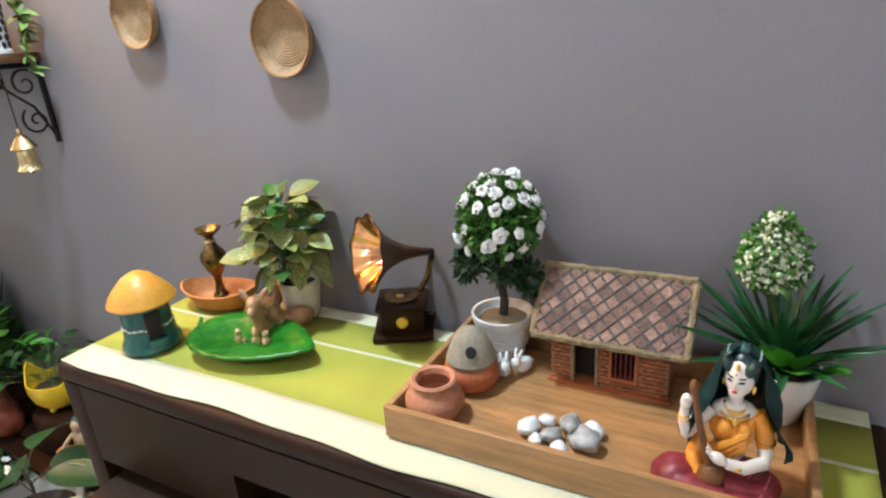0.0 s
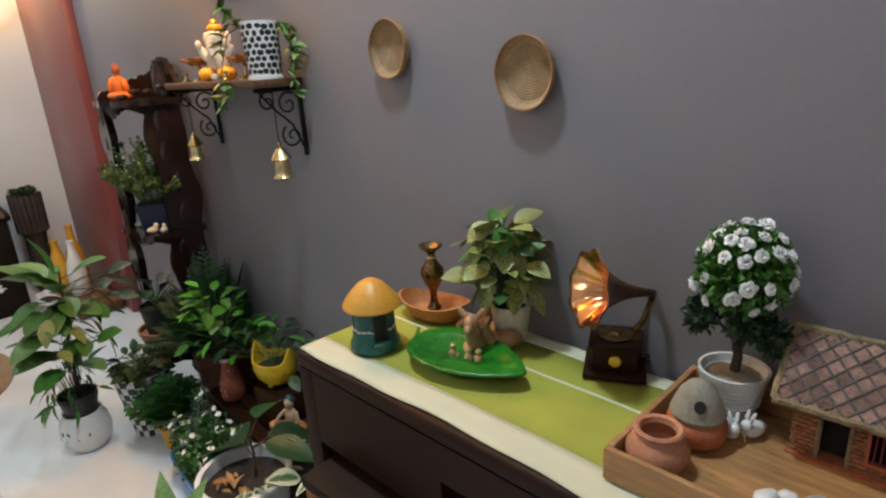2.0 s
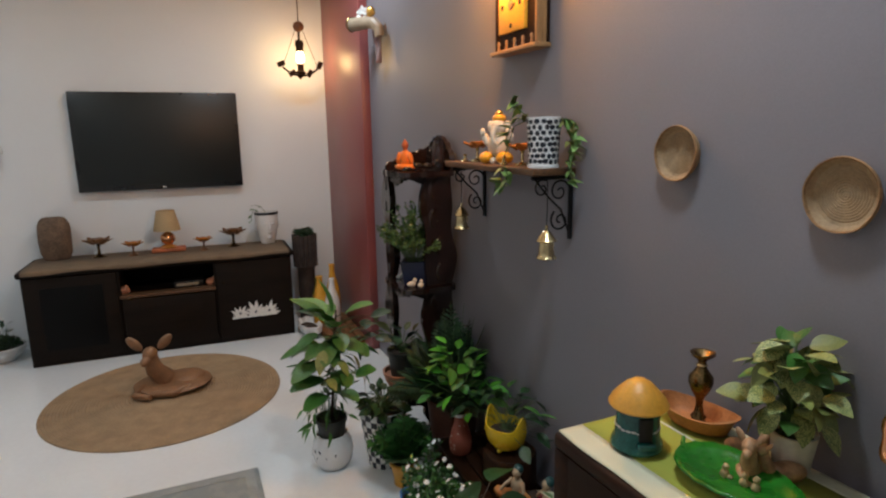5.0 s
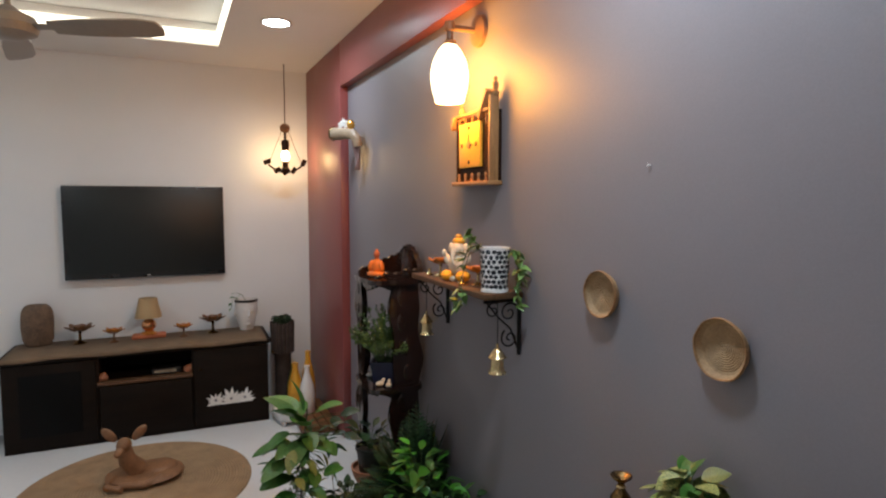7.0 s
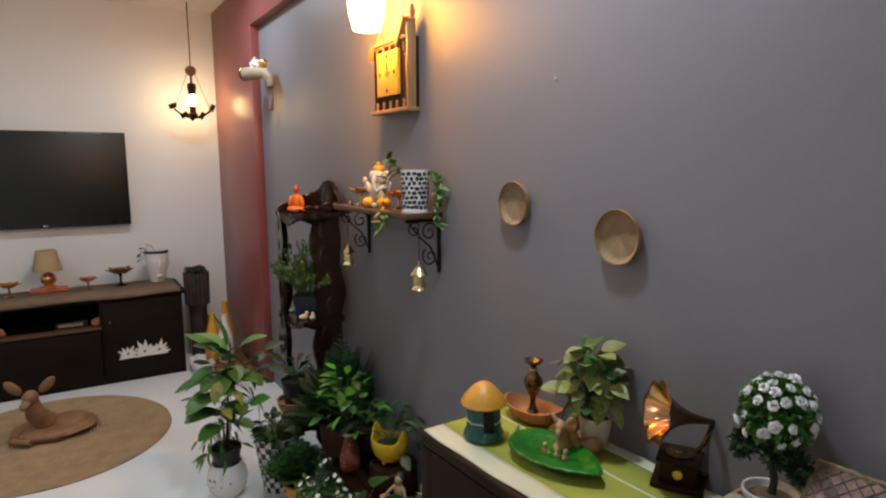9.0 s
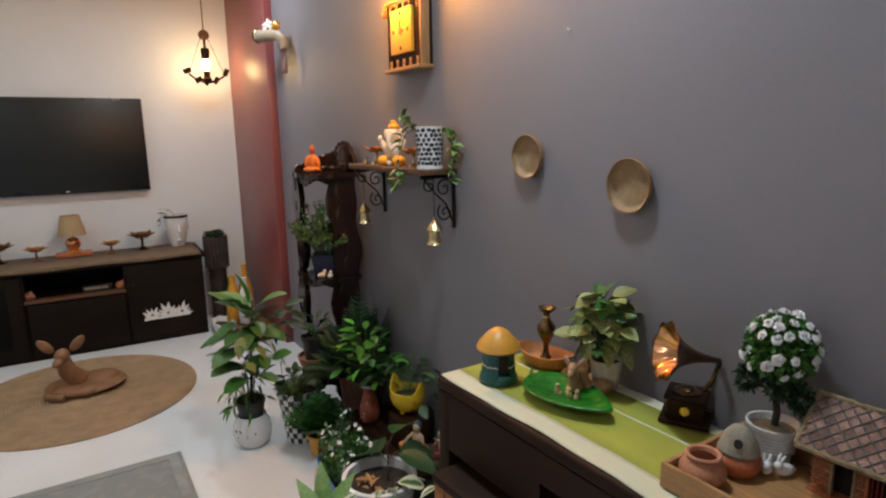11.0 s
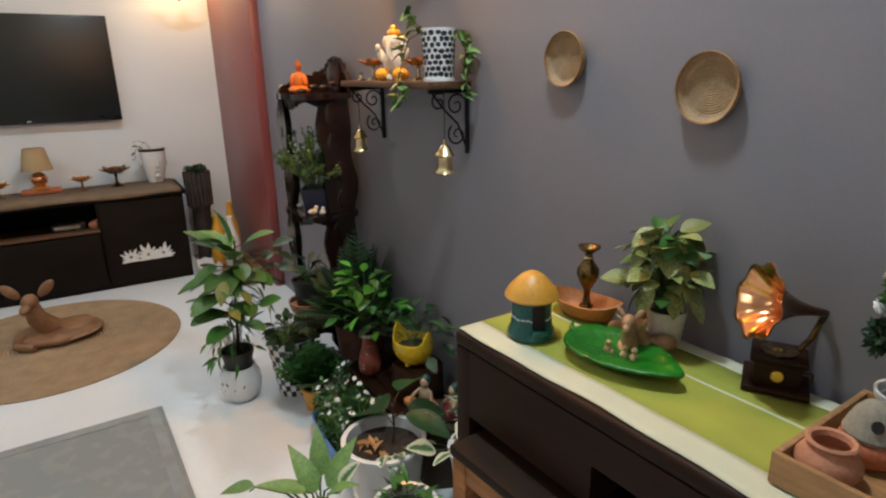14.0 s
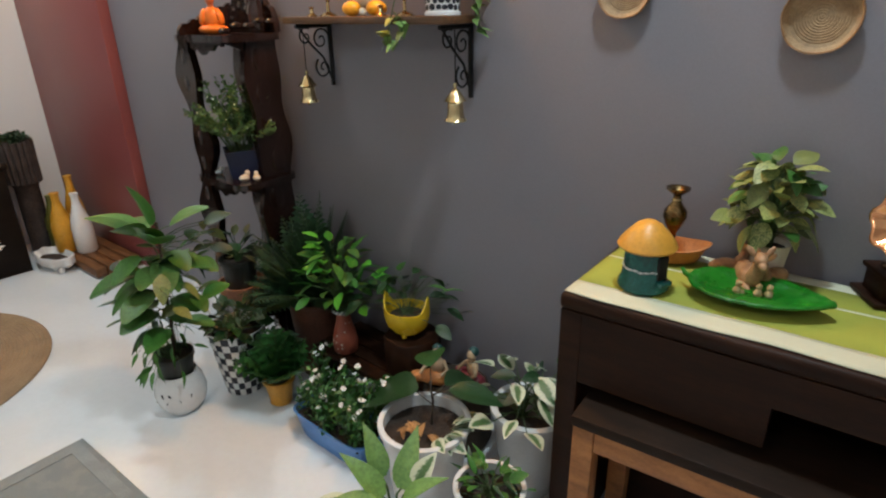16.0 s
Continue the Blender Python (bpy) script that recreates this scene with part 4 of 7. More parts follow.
def deer_pair(bm, s=1.0, at=(0, 0, 0), turn=0):
    """A lying fawn with raised head."""
    m = pose(*at, 0, 0, turn) @ Matrix.Scale(s, 4)
    b = bmesh.new()
    blob(b, (0, 0, 0.022), (0.040, 0.020, 0.022), seg=14)
    blob(b, (0.026, -0.014, 0.010), (0.022, 0.008, 0.009), (0, 0, 20), seg=10)
    blob(b, (-0.022, -0.015, 0.011), (0.020, 0.010, 0.011), (0, 0, -20), seg=10)
    tube([(0.030, 0, 0.028), (0.042, 0, 0.046), (0.046, 0, 0.062)], 0.014, 0.010, 10, b)
    blob(b, (0.050, 0, 0.070), (0.015, 0.011, 0.012), (0, 18, 0), seg=12)
    blob(b, (0.063, 0, 0.064), (0.010, 0.007, 0.007), (0, 18, 0), seg=10)
    for e in (-1, 1):
        blob(b, (0.043, e * 0.015, 0.082), (0.0028, 0.0055, 0.012), (e * -35, -15, 0), seg=8)
    bmesh.ops.transform(b, matrix=m, verts=b.verts)
    tmp = bpy.data.meshes.new("tmp")
    b.to_mesh(tmp)
    bm.from_mesh(tmp)
    bpy.data.meshes.remove(tmp)
    b.free()
    return bm


for dx, dy, size, turn in ((-0.022, -0.018, 1.12, -62), (0.022, 0.006, 0.92, 245), (-0.072, 0.012, 0.82, 35)):
    solo("deer_figurine", deer_pair(bmesh.new(), size, (0, 0, 0), turn), DEER_FIG, "small painted resin deer lying beside the green dish", "figurine", pose(-0.630 + dx, 0.812 + dy, TOP), group="deer figurines")
for k, (fx, fy) in enumerate(((-0.652, 0.722), (-0.618, 0.730), (-0.600, 0.735))):
    f = bmesh.new()
    blob(f, (0, 0, 0.010), (0.008, 0.008, 0.011), seg=8, lump=0.3)
    blob(f, (0.001, 0, 0.024), (0.006, 0.006, 0.007), seg=8, lump=0.3)
    blob(f, (0.006, 0.004, 0.006), (0.007, 0.006, 0.006), seg=8, lump=0.4)
    solo("small_figurine", f, mat("golden_cream_resin", (0.50, 0.36, 0.17), 0.45, var=0.25, scale=60, bump=0.2), "tiny golden-cream painted figurine standing in the green dish", "figurine", pose(fx, fy, TOP + 0.0065, 0, 0, 40 * k), group="figurines in the dish")

# money plant with marbled leaves
rnd = random.Random(11)
t = thing("money_plant", "marbled pothos plant in a small cream pot", "plant", pose(-0.635, 0.868, TOP))
part("pot", lathe([(0, 0), (0.028, 0), (0.031, 0.004), (0.038, 0.06), (0.040, 0.074), (0.036, 0.074), (0.034, 0.06), (0, 0.058)], 32), CREAM_RESIN, t)
part("soil", lathe([(0.0345, 0.062), (0.02, 0.066), (0, 0.067)], 20), SOIL, t)
POTHOS = [leaf_mesh("pothos_leaf", LEAF_POTHOS, 1, 0.76, "oval", 0.10, 0.3), leaf_mesh("pothos_leaf", LEAF_OLIVE, 1, 0.72, "oval", 0.15, 0.2), leaf_mesh("pothos_leaf", LEAF_POTHOS, 1, 0.80, "oval", 0.08, 0.4), leaf_mesh("pothos_leaf", LEAF, 1, 0.72, "oval", 0.12, 0.3)]
bush(t, rnd, (-0.005, -0.012, 0.065), 84, 0.176, 0.066, POTHOS, (0.036, 0.060), low=0.28, pitch=(-55, 45), stem_r=0.0016)


def brass_vase():
    b = thing("clay_boat", "orange-brown terracotta boat-shaped dish on the cloth", "dish", pose(-0.825, 0.838, TOP, 0, 0, 12))
    bm = bmesh.new()
    prev = None
    for s, z in ((0.62, 0), (0.72, 0.004), (0.86, 0.02), (1.0, 0.036), (0.94, 0.037), (0.80, 0.02), (0.60, 0.008), (0.02, 0.006)):
        ring = []
        for i in range(36):
            a = 2 * math.pi * i / 36
            up = 0.012 * abs(math.cos(a)) ** 3 if s > 0.85 else 0
            ring.append(bm.verts.new((0.088 * s * math.cos(a), 0.052 * s * math.sin(a), z + up)))
        if prev:
            for i in range(36):
                bm.faces.new((prev[i], prev[(i + 1) % 36], ring[(i + 1) % 36], ring[i]))
        else:
            bm.faces.new(ring[::-1])
        prev = ring
    bm.faces.new(prev)
    part("bowl", bm, CLAY_ORANGE, b)
    v = thing("brass_vase", "slender antique brass vase with a flared mouth", "vase", pose(-0.818, 0.832, TOP + 0.0062))
    part("body", lathe([(0, 0), (0.017, 0), (0.019, 0.004), (0.015, 0.010), (0.013, 0.016), (0.016, 0.020), (0.010, 0.028), (0.007, 0.045), (0.008, 0.060), (0.018, 0.078), (0.0245, 0.095), (0.024, 0.108), (0.014, 0.122), (0.008, 0.132), (0.008, 0.142), (0.016, 0.150), (0.024, 0.156), (0.025, 0.160), (0.018, 0.158), (0.006, 0.146), (0, 0.14)], 32), ANTIQUE, v)
    part("collar", lathe([(0.009, 0.130), (0.012, 0.133), (0.009, 0.137)], 20), BRASS, v)


brass_vase()


def gramophone():
    t = thing("gramophone", "miniature gramophone with dark wooden box and copper horn", "ornament", pose(-0.418, 0.890, TOP, 0, 0, 28.8))
    part("base", box(bmesh.new(), -0.052, 0.052, -0.05, 0.05, 0, 0.010, 0.002), DARK_WOOD, t)
    part("cabinet", box(bmesh.new(), -0.037, 0.037, -0.036, 0.036, 0.010, 0.052, 0.002), DARK_WOOD, t)
    part("lid", box(bmesh.new(), -0.044, 0.044, -0.042, 0.042, 0.052, 0.062, 0.003), DARK_WOOD, t)
    part("turntable", lathe([(0, 0.0625), (0.030, 0.0625), (0.030, 0.066), (0.012, 0.068), (0.01, 0.072), (0, 0.073)], 28), ANTIQUE, t)
    part("medallion", lathe([(0, -0.003), (0.010, -0.003), (0.011, 0), (0, 0)], 20, m=pose(0, -0.036, 0.031, 90) @ pose(0, 0, 0, 180)), GOLD, t)
    part("crank", tube([(0.037, 0.0, 0.03), (0.055, 0.0, 0.03), (0.055, 0.0, 0.015)], 0.002, 0.002, 6), ANTIQUE, t)
    elbow = [(0.030, 0.020, 0.062), (0.045, 0.026, 0.085), (0.054, 0.028, 0.115), (0.058, 0.012, 0.140), (0.056, -0.004, 0.146)]
    part("tone_arm", tube(elbow, 0.005, 0.006, 8), ANTIQUE, t)
    start, mouth = Vector((0.056, -0.004, 0.146)), Vector((-0.044, -0.062, 0.170))
    ax = (mouth - start)
    turn = ax.to_track_quat("Z", "Y").to_matrix().to_4x4()
    L = ax.length
    horn = bmesh.new()
    prev = None
    N = 40
    for s, r in ((0.0, 0.006), (0.25, 0.009), (0.45, 0.014), (0.62, 0.022), (0.76, 0.031), (0.88, 0.045), (0.96, 0.056), (1.0, 0.062)):
        ring = []
        for i in range(N):
            a = 2 * math.pi * i / N
            k = r * (1 + (0.20 * abs(math.cos(4 * a)) - 0.10) * s * s)
            ring.append(horn.verts.new((k * math.cos(a), k * math.sin(a), L * s)))
        if prev:
            for i in range(N):
                horn.faces.new((prev[i], prev[(i + 1) % N], ring[(i + 1) % N], ring[i]))
        prev = ring
    bmesh.ops.transform(horn, matrix=Matrix.Translation(start) @ turn, verts=horn.verts)
    h = part("horn", horn, COPPER, t, "fluted horn, dark bronze outside and bright copper inside", sharp=20)
    h.data.materials.append(HORN_BACK)
    for p in h.data.polygons:
        p.material_index = 1
    sol = h.modifiers.new("thickness", "SOLIDIFY")
    sol.thickness, sol.offset, sol.material_offset = 0.0015, -1, -1


gramophone()

# ---- flower ball in a white pot ----
def white_flower(seed):
    """A ruffled cloth rose: loose petals in three rounds."""
    rnd = random.Random(seed)
    bm = bmesh.new()
    for ring, count, tilt, size in ((0, 5, 12, 0.0100), (1, 5, 38, 0.0084), (2, 4, 62, 0.0058)):
        for k in range(count):
            a = 360 / count * k + ring * 36 + rnd.uniform(-14, 14)
            z = size * rnd.uniform(0.62, 0.80)
            blob(bm, (z * math.cos(radians(a)), z * math.sin(radians(a)), 0.002 + 0.0024 * ring), (size * rnd.uniform(0.62, 0.8), size * rnd.uniform(0.55, 0.72), 0.0013), (rnd.uniform(-18, 18), -tilt + rnd.uniform(-12, 12), a), seg=7, lump=0.25)
    return mesh_of("flower", [(bm, ROSE_WHITE)])


def topiary():
    rnd = random.Random(5)
    t = thing("flower_topiary", "round artificial topiary with white flowers in a ribbed white pot", "plant", pose(-0.213, 0.862, TOP) @ Matrix.Diagonal((0.91, 0.91, 0.96, 1)))
    prof = [(0, 0), (0.030, 0), (0.034, 0.004), (0.037, 0.03)]
    for k in range(6):
        prof += [(0.040 + 0.0012 * k, 0.036 + 0.007 * k), (0.043 + 0.0012 * k, 0.0395 + 0.007 * k)]
    prof += [(0.052, 0.082), (0.053, 0.090), (0.048, 0.090), (0.044, 0.078), (0, 0.076)]
    part("pot", lathe(prof, 40), WHITE_RAW, t)
    part("gravel", blob(bmesh.new(), (0, 0, 0.074), (0.044, 0.044, 0.012), lump=0.2), CLAY_GREY, t)
    part("trunk", tube([(0, 0, 0.075), (0.004, 0, 0.11), (-0.003, 0, 0.15), (0, 0, 0.20)], 0.008, 0.006, 10), BARK, t)
    c = Vector((0.0, 0.0, 0.245))
    R = 0.061

    def place():
        d = Vector((rnd.gauss(0, 1), rnd.gauss(0, 1), rnd.gauss(0, 1))).normalized()
        lump = 1 + 0.16 * noise.noise(d * 3.1)
        return c + d * R * rnd.uniform(0.55, 0.98) * lump, d
    tagged(part("foliage", fuzz(rnd, 3000, place, (0.006, 0.0125)), FOLIAGE, t), kind="stuff")
    lower = [(Vector((0.02, -0.02, 0.178)), 0.030), (Vector((-0.050, -0.020, 0.172)), 0.022), (Vector((0.050, -0.012, 0.160)), 0.026), (Vector((0.0, 0.03, 0.17)), 0.03)]

    def place2():
        q, w = rnd.choice(lower)
        d = Vector((rnd.gauss(0, 1), rnd.gauss(0, 1), rnd.gauss(0, 1))).normalized()
        return q + d * w * rnd.uniform(0.3, 1.0), d
    tagged(part("foliage", fuzz(rnd, 900, place2, (0.006, 0.012)), FOLIAGE_DARK, t), kind="stuff")
    twigs = bmesh.new()
    for q, w in lower:
        tube([(0, 0, 0.13), q * 0.5 + Vector((0, 0, 0.075)), q], 0.003, 0.0016, 5, twigs)
    part("branch", twigs, BARK, t)
    roses = [white_flower(k) for k in range(4)]
    done = []
    for k in range(900):
        d = Vector((rnd.gauss(0, 1), rnd.gauss(0, 1), rnd.gauss(0, 1))).normalized()
        if d.z < -0.62 or (d.z < 0.2 and rnd.random() < 0.5) or any(d.angle(e) < (0.30 if d.z > 0.4 else 0.40) for e in done):
            continue
        done.append(d)
        ob = new("flower", roses[k % 4])
        ob.parent = t
        tilt = (d + Vector((rnd.uniform(-0.4, 0.4), rnd.uniform(-0.4, 0.4), rnd.uniform(-0.1, 0.5)))).normalized()
        ob.matrix_local = Matrix.Translation(c + d * R * rnd.uniform(1.0, 1.13)) @ tilt.to_track_quat("Z", "Y").to_matrix().to_4x4() @ pose(0, 0, 0, 0, 0, rnd.uniform(0, 360)) @ Matrix.Scale(rnd.uniform(0.7, 1.08), 4)


topiary()

# ---- wooden tray with its small village ----
tray = thing("wooden_tray", "honey-coloured rectangular wooden tray on the console", "tray", pose(-0.281, 0.628, TOP, 0, 0, 1.6))
TW, TDP = 0.487, 0.275
part("floor_board", boxes((0.008, TW - 0.008, 0.008, TDP - 0.008, 0.002, 0.0118)), OAK, tray)
for row in ((0, TW, 0, 0.009), (0, TW, TDP - 0.009, TDP), (0, 0.009, 0.0095, TDP - 0.0095), (TW - 0.009, TW, 0.0095, TDP - 0.0095)):
    part("side", box(bmesh.new(), *row, 0, 0.047, 0.0015), OAK, tray)


def clay_pot(x, y):
    t = thing("clay_pot", "small round unglazed terracotta pot standing in the tray", "pot", pose(x, y, TRAY) @ Matrix.Scale(0.92, 4))
    part("body", lathe([(0, 0), (0.022, 0), (0.036, 0.008), (0.0435, 0.022), (0.043, 0.034), (0.034, 0.048), (0.028, 0.053), (0.030, 0.058), (0.034, 0.061), (0.031, 0.064), (0.026, 0.062), (0.024, 0.054), (0.030, 0.045), (0.036, 0.03), (0.02, 0.008), (0, 0.007)], 40), TERRA, t)


clay_pot(-0.235, 0.683)
t = thing("clay_oven", "domed grey clay oven on a terracotta base", "ornament", pose(-0.222, 0.768, TRAY) @ Matrix.Diagonal((0.84, 0.84, 0.95, 1)))
part("base", lathe([(0, 0), (0.030, 0), (0.043, 0.008), (0.049, 0.022), (0.046, 0.036), (0.036, 0.044), (0, 0.045)], 40), TERRA_RED, t)
dome = part("dome", lathe([(0.040, 0.042), (0.043, 0.048), (0.037, 0.064), (0.029, 0.080), (0.018, 0.092), (0.009, 0.096), (0, 0.097)], 40), CLAY_GREY, t, "grey clay dome with a round hole")
# dark disc painted as the shade in the hole
part("hole", lathe([(0, 0.001), (0.0085, 0.001), (0.0095, -0.004), (0, -0.004)], 20, m=pose(0.0165, -0.031, 0.072, 58, 0, 28)), SHADE_AND_INK, dome)


def rabbit(x, y, turn, s):
    b = bmesh.new()
    blob(b, (0, 0, 0.012), (0.018, 0.011, 0.012), seg=12)
    blob(b, (0.016, 0, 0.022), (0.009, 0.008, 0.008), seg=10)
    for e in (-1, 1):
        blob(b, (0.011, e * 0.004, 0.034), (0.003, 0.0028, 0.009), (e * -8, -25, 0), seg=8)
    blob(b, (-0.018, 0, 0.010), (0.004, 0.004, 0.004), seg=8)
    solo("rabbit_figurine", b, WHITE_GLAZE, "little glossy white rabbit figurine in the tray", "figurine", pose(x, y, TRAY, 0, 0, turn) @ Matrix.Scale(s, 4), group="white rabbits")


rabbit(-0.190, 0.806, -60, 1.05)
rabbit(-0.166, 0.826, -110, 1.0)
rnd = random.Random(3)
STONE_WHITE = mat("white_pebble", (0.66, 0.66, 0.67), 0.4, var=0.12, scale=25, fine=140, bump=0.2)
for k, (dx, dy, dz, r, w) in enumerate(((-0.045, 0.0, 0, 0.017, 1), (-0.028, 0.022, 0, 0.012, 1), (-0.014, -0.004, 0, 0.015, 0), (0.0, 0.026, 0, 0.017, 0), (0.004, -0.03, 0, 0.015, 1), (0.024, 0.0, 0, 0.022, 0), (0.005, 0.006, 0.014, 0.014, 0), (-0.03, -0.018, 0, 0.011, 1), (0.03, 0.026, 0, 0.014, 1))):
    b = blob(bmesh.new(), (0, 0, 0), (r, r * 0.75, r * 0.62), (rnd.uniform(-15, 15), rnd.uniform(-15, 15), rnd.uniform(0, 180)), seg=14, lump=0.25)
    low = min(v.co.z for v in b.verts)
    solo("pebble", b, STONE_WHITE if w else STONE, "smooth white marble pebble in the tray" if w else "smooth grey veined pebble in the tray", "stone", pose(-0.062 + dx, 0.698 + dy, TRAY - low + dz), group="pebbles in the tray")


def toy_hut():
    t = thing("toy_hut", "miniature brick hut with a corded red roof and straw edges", "model house", pose(-0.122, 0.826, TRAY, 0, 0, 2.0) @ Matrix.Diagonal((0.90, 0.95, 0.99, 1)))
    W, D, H = 0.176, 0.078, 0.088
    for row in ((0, 0.036, 0, 0.006, 0, H), (0.070, W, 0, 0.006, 0, 0.022), (0.070, 0.092, 0, 0.006, 0.022, H), (0.130, W, 0, 0.006, 0.022, H), (0.092, 0.130, 0, 0.006, 0.07, H),
                (0.036, 0.070, 0, 0.006, 0.078, H), (0, W, D - 0.006, D, 0, H), (0, 0.006, 0.006, D - 0.006, 0, H), (W - 0.006, W, 0.006, D - 0.006, 0, H)):
        part("wall", boxes(row), MORTAR, t)
    part("floor_slab", boxes((-0.004, W + 0.004, -0.008, D, 0, 0.003)), TERRA_RED, t)
    # dark sheet added behind door and window for the shade indoors
    part("inside", boxes((0.010, W - 0.01, 0.020, 0.024, 0.004, H - 0.004)), SHADE_AND_INK, t)
    rnd = random.Random(8)
    brick = bmesh.new()
    box(brick, -0.0052, 0.0052, -0.0018, 0.0018, -0.0026, 0.0026, 0.0006, 1)
    me = mesh_of("brick", [(brick, BRICK)])
    for row in range(13):
        z = 0.0065 + row * 0.0064
        for k in range(17):
            x = 0.004 + k * 0.0112 + (0.0056 if row % 2 else 0)
            if x > W - 0.003 or (0.032 < x < 0.074 and z < 0.079) or (0.088 < x < 0.134 and 0.02 < z < 0.072):
                continue
            ob = new("brick", me)
            ob.parent = t
            ob.matrix_local = pose(x, -0.0008 + rnd.uniform(-0.0004, 0.0004), z, rnd.uniform(-3, 3), rnd.uniform(-3, 3), rnd.uniform(-3, 3))
    for x in (0.034, 0.072):
        part("door_post", box(bmesh.new(), x - 0.003, x + 0.003, -0.004, 0.004, 0.003, 0.080, 0.001), STRAW, t)
    fr = part("window", boxes((0.090, 0.094, -0.004, 0.004, 0.020, 0.072), (0.128, 0.132, -0.004, 0.004, 0.020, 0.072), (0.090, 0.132, -0.004, 0.004, 0.068, 0.073), (0.090, 0.132, -0.005, 0.004, 0.018, 0.022)), TERRA_RED, t)
    for k in range(4):
        part("window_bar", boxes((0.0995 + 0.0075 * k - 0.001, 0.0995 + 0.0075 * k + 0.001, -0.001, 0.001, 0.022, 0.068)), WINE, fr)
    # roof slope: front eave to ridge, and a shorter back slope
    e0, r0 = Vector((0, -0.026, 0.082)), Vector((0, 0.050, 0.158))
    ax = (r0 - e0)
    L = ax.length
    ang = math.degrees(math.atan2(ax.z, ax.y))
    m = pose(-0.022, e0.y, e0.z, ang)
    RW = W + 0.046
    slab = box(bmesh.new(), 0, RW, 0, L, -0.003, 0.003, 0.001, m=m)
    roof = part("roof", slab, MORTAR, t)
    back = box(bmesh.new(), 0, RW, 0, 0.055, -0.003, 0.003, 0.001, m=pose(-0.022, r0.y, r0.z, -ang))
    part("roof_back", back, MORTAR, t)
    # rhombic tiles between the cords
    tiles = bmesh.new()
    step = 0.0245
    uvs = []
    for i in range(-8, 18):
        for j in range(-4, 14):
            cx, cy = (i + j) * step / 2, (j - i) * step / 2 + 0.05
            pts = [(cx, cy - step * 0.46), (cx + step * 0.46, cy), (cx, cy + step * 0.46), (cx - step * 0.46, cy)]
            if min(p[0] for p in pts) < 0.002 or max(p[0] for p in pts) > RW - 0.002 or min(p[1] for p in pts) < 0.002 or max(p[1] for p in pts) > L - 0.002:
                pts = [(min(max(p[0], 0.002), RW - 0.002), min(max(p[1], 0.002), L - 0.002)) for p in pts]
                if abs(sum(pts[k][0] * pts[(k + 1) % 4][1] - pts[(k + 1) % 4][0] * pts[k][1] for k in range(4))) < 5e-5:
                    continue
            h = 0.0055 + rnd.uniform(0, 0.0014)
            a = [tiles.verts.new((p[0], p[1], 0.003)) for p in pts]
            b = [tiles.verts.new((cx + (p[0] - cx) * 0.88, cy + (p[1] - cy) * 0.88, h)) for p in pts]
            tiles.faces.new(b)
            for k in range(4):
                tiles.faces.new((a[k], a[(k + 1) % 4], b[(k + 1) % 4], b[k]))
    bmesh.ops.transform(tiles, matrix=m, verts=tiles.verts)
    tagged(part("roof_tiling", tiles, ROOF_TILE, roof, "faded red rhombic tiles"), kind="stuff")
    for s in (1, -1):
        for k in range(-12, 24):
            q = []
            for u in range(0, 41):
                x = RW * u / 40
                y = s * (x - k * step) + 0.05 + step / 2
                if 0.001 < y < L - 0.001 and 0.001 < x < RW - 0.001:
                    q.append(m @ Vector((x, y, 0.0065 + (0.0006 if s > 0 else 0))))
            if len(q) > 1:
                part("cord", tube([q[0], q[-1]], 0.0012, 0.0012, 5), ROPE, roof)
    for pts in ([(0, 0, 0.003), (RW, 0, 0.003)], [(0, L, 0.004), (RW, L, 0.004)], [(0, 0, 0.003), (0, L, 0.003)], [(RW, 0, 0.003), (RW, L, 0.003)]):
        a, b = m @ Vector(pts[0]), m @ Vector(pts[1])
        line = [a.lerp(b, k / 20) + Vector((rnd.uniform(-1, 1), rnd.uniform(-1, 1), rnd.uniform(-1, 1))) * 0.0012 for k in range(21)]
        part("straw_edge", tube(line, 0.0055, 0.0055, 7), STRAW, roof)


toy_hut()


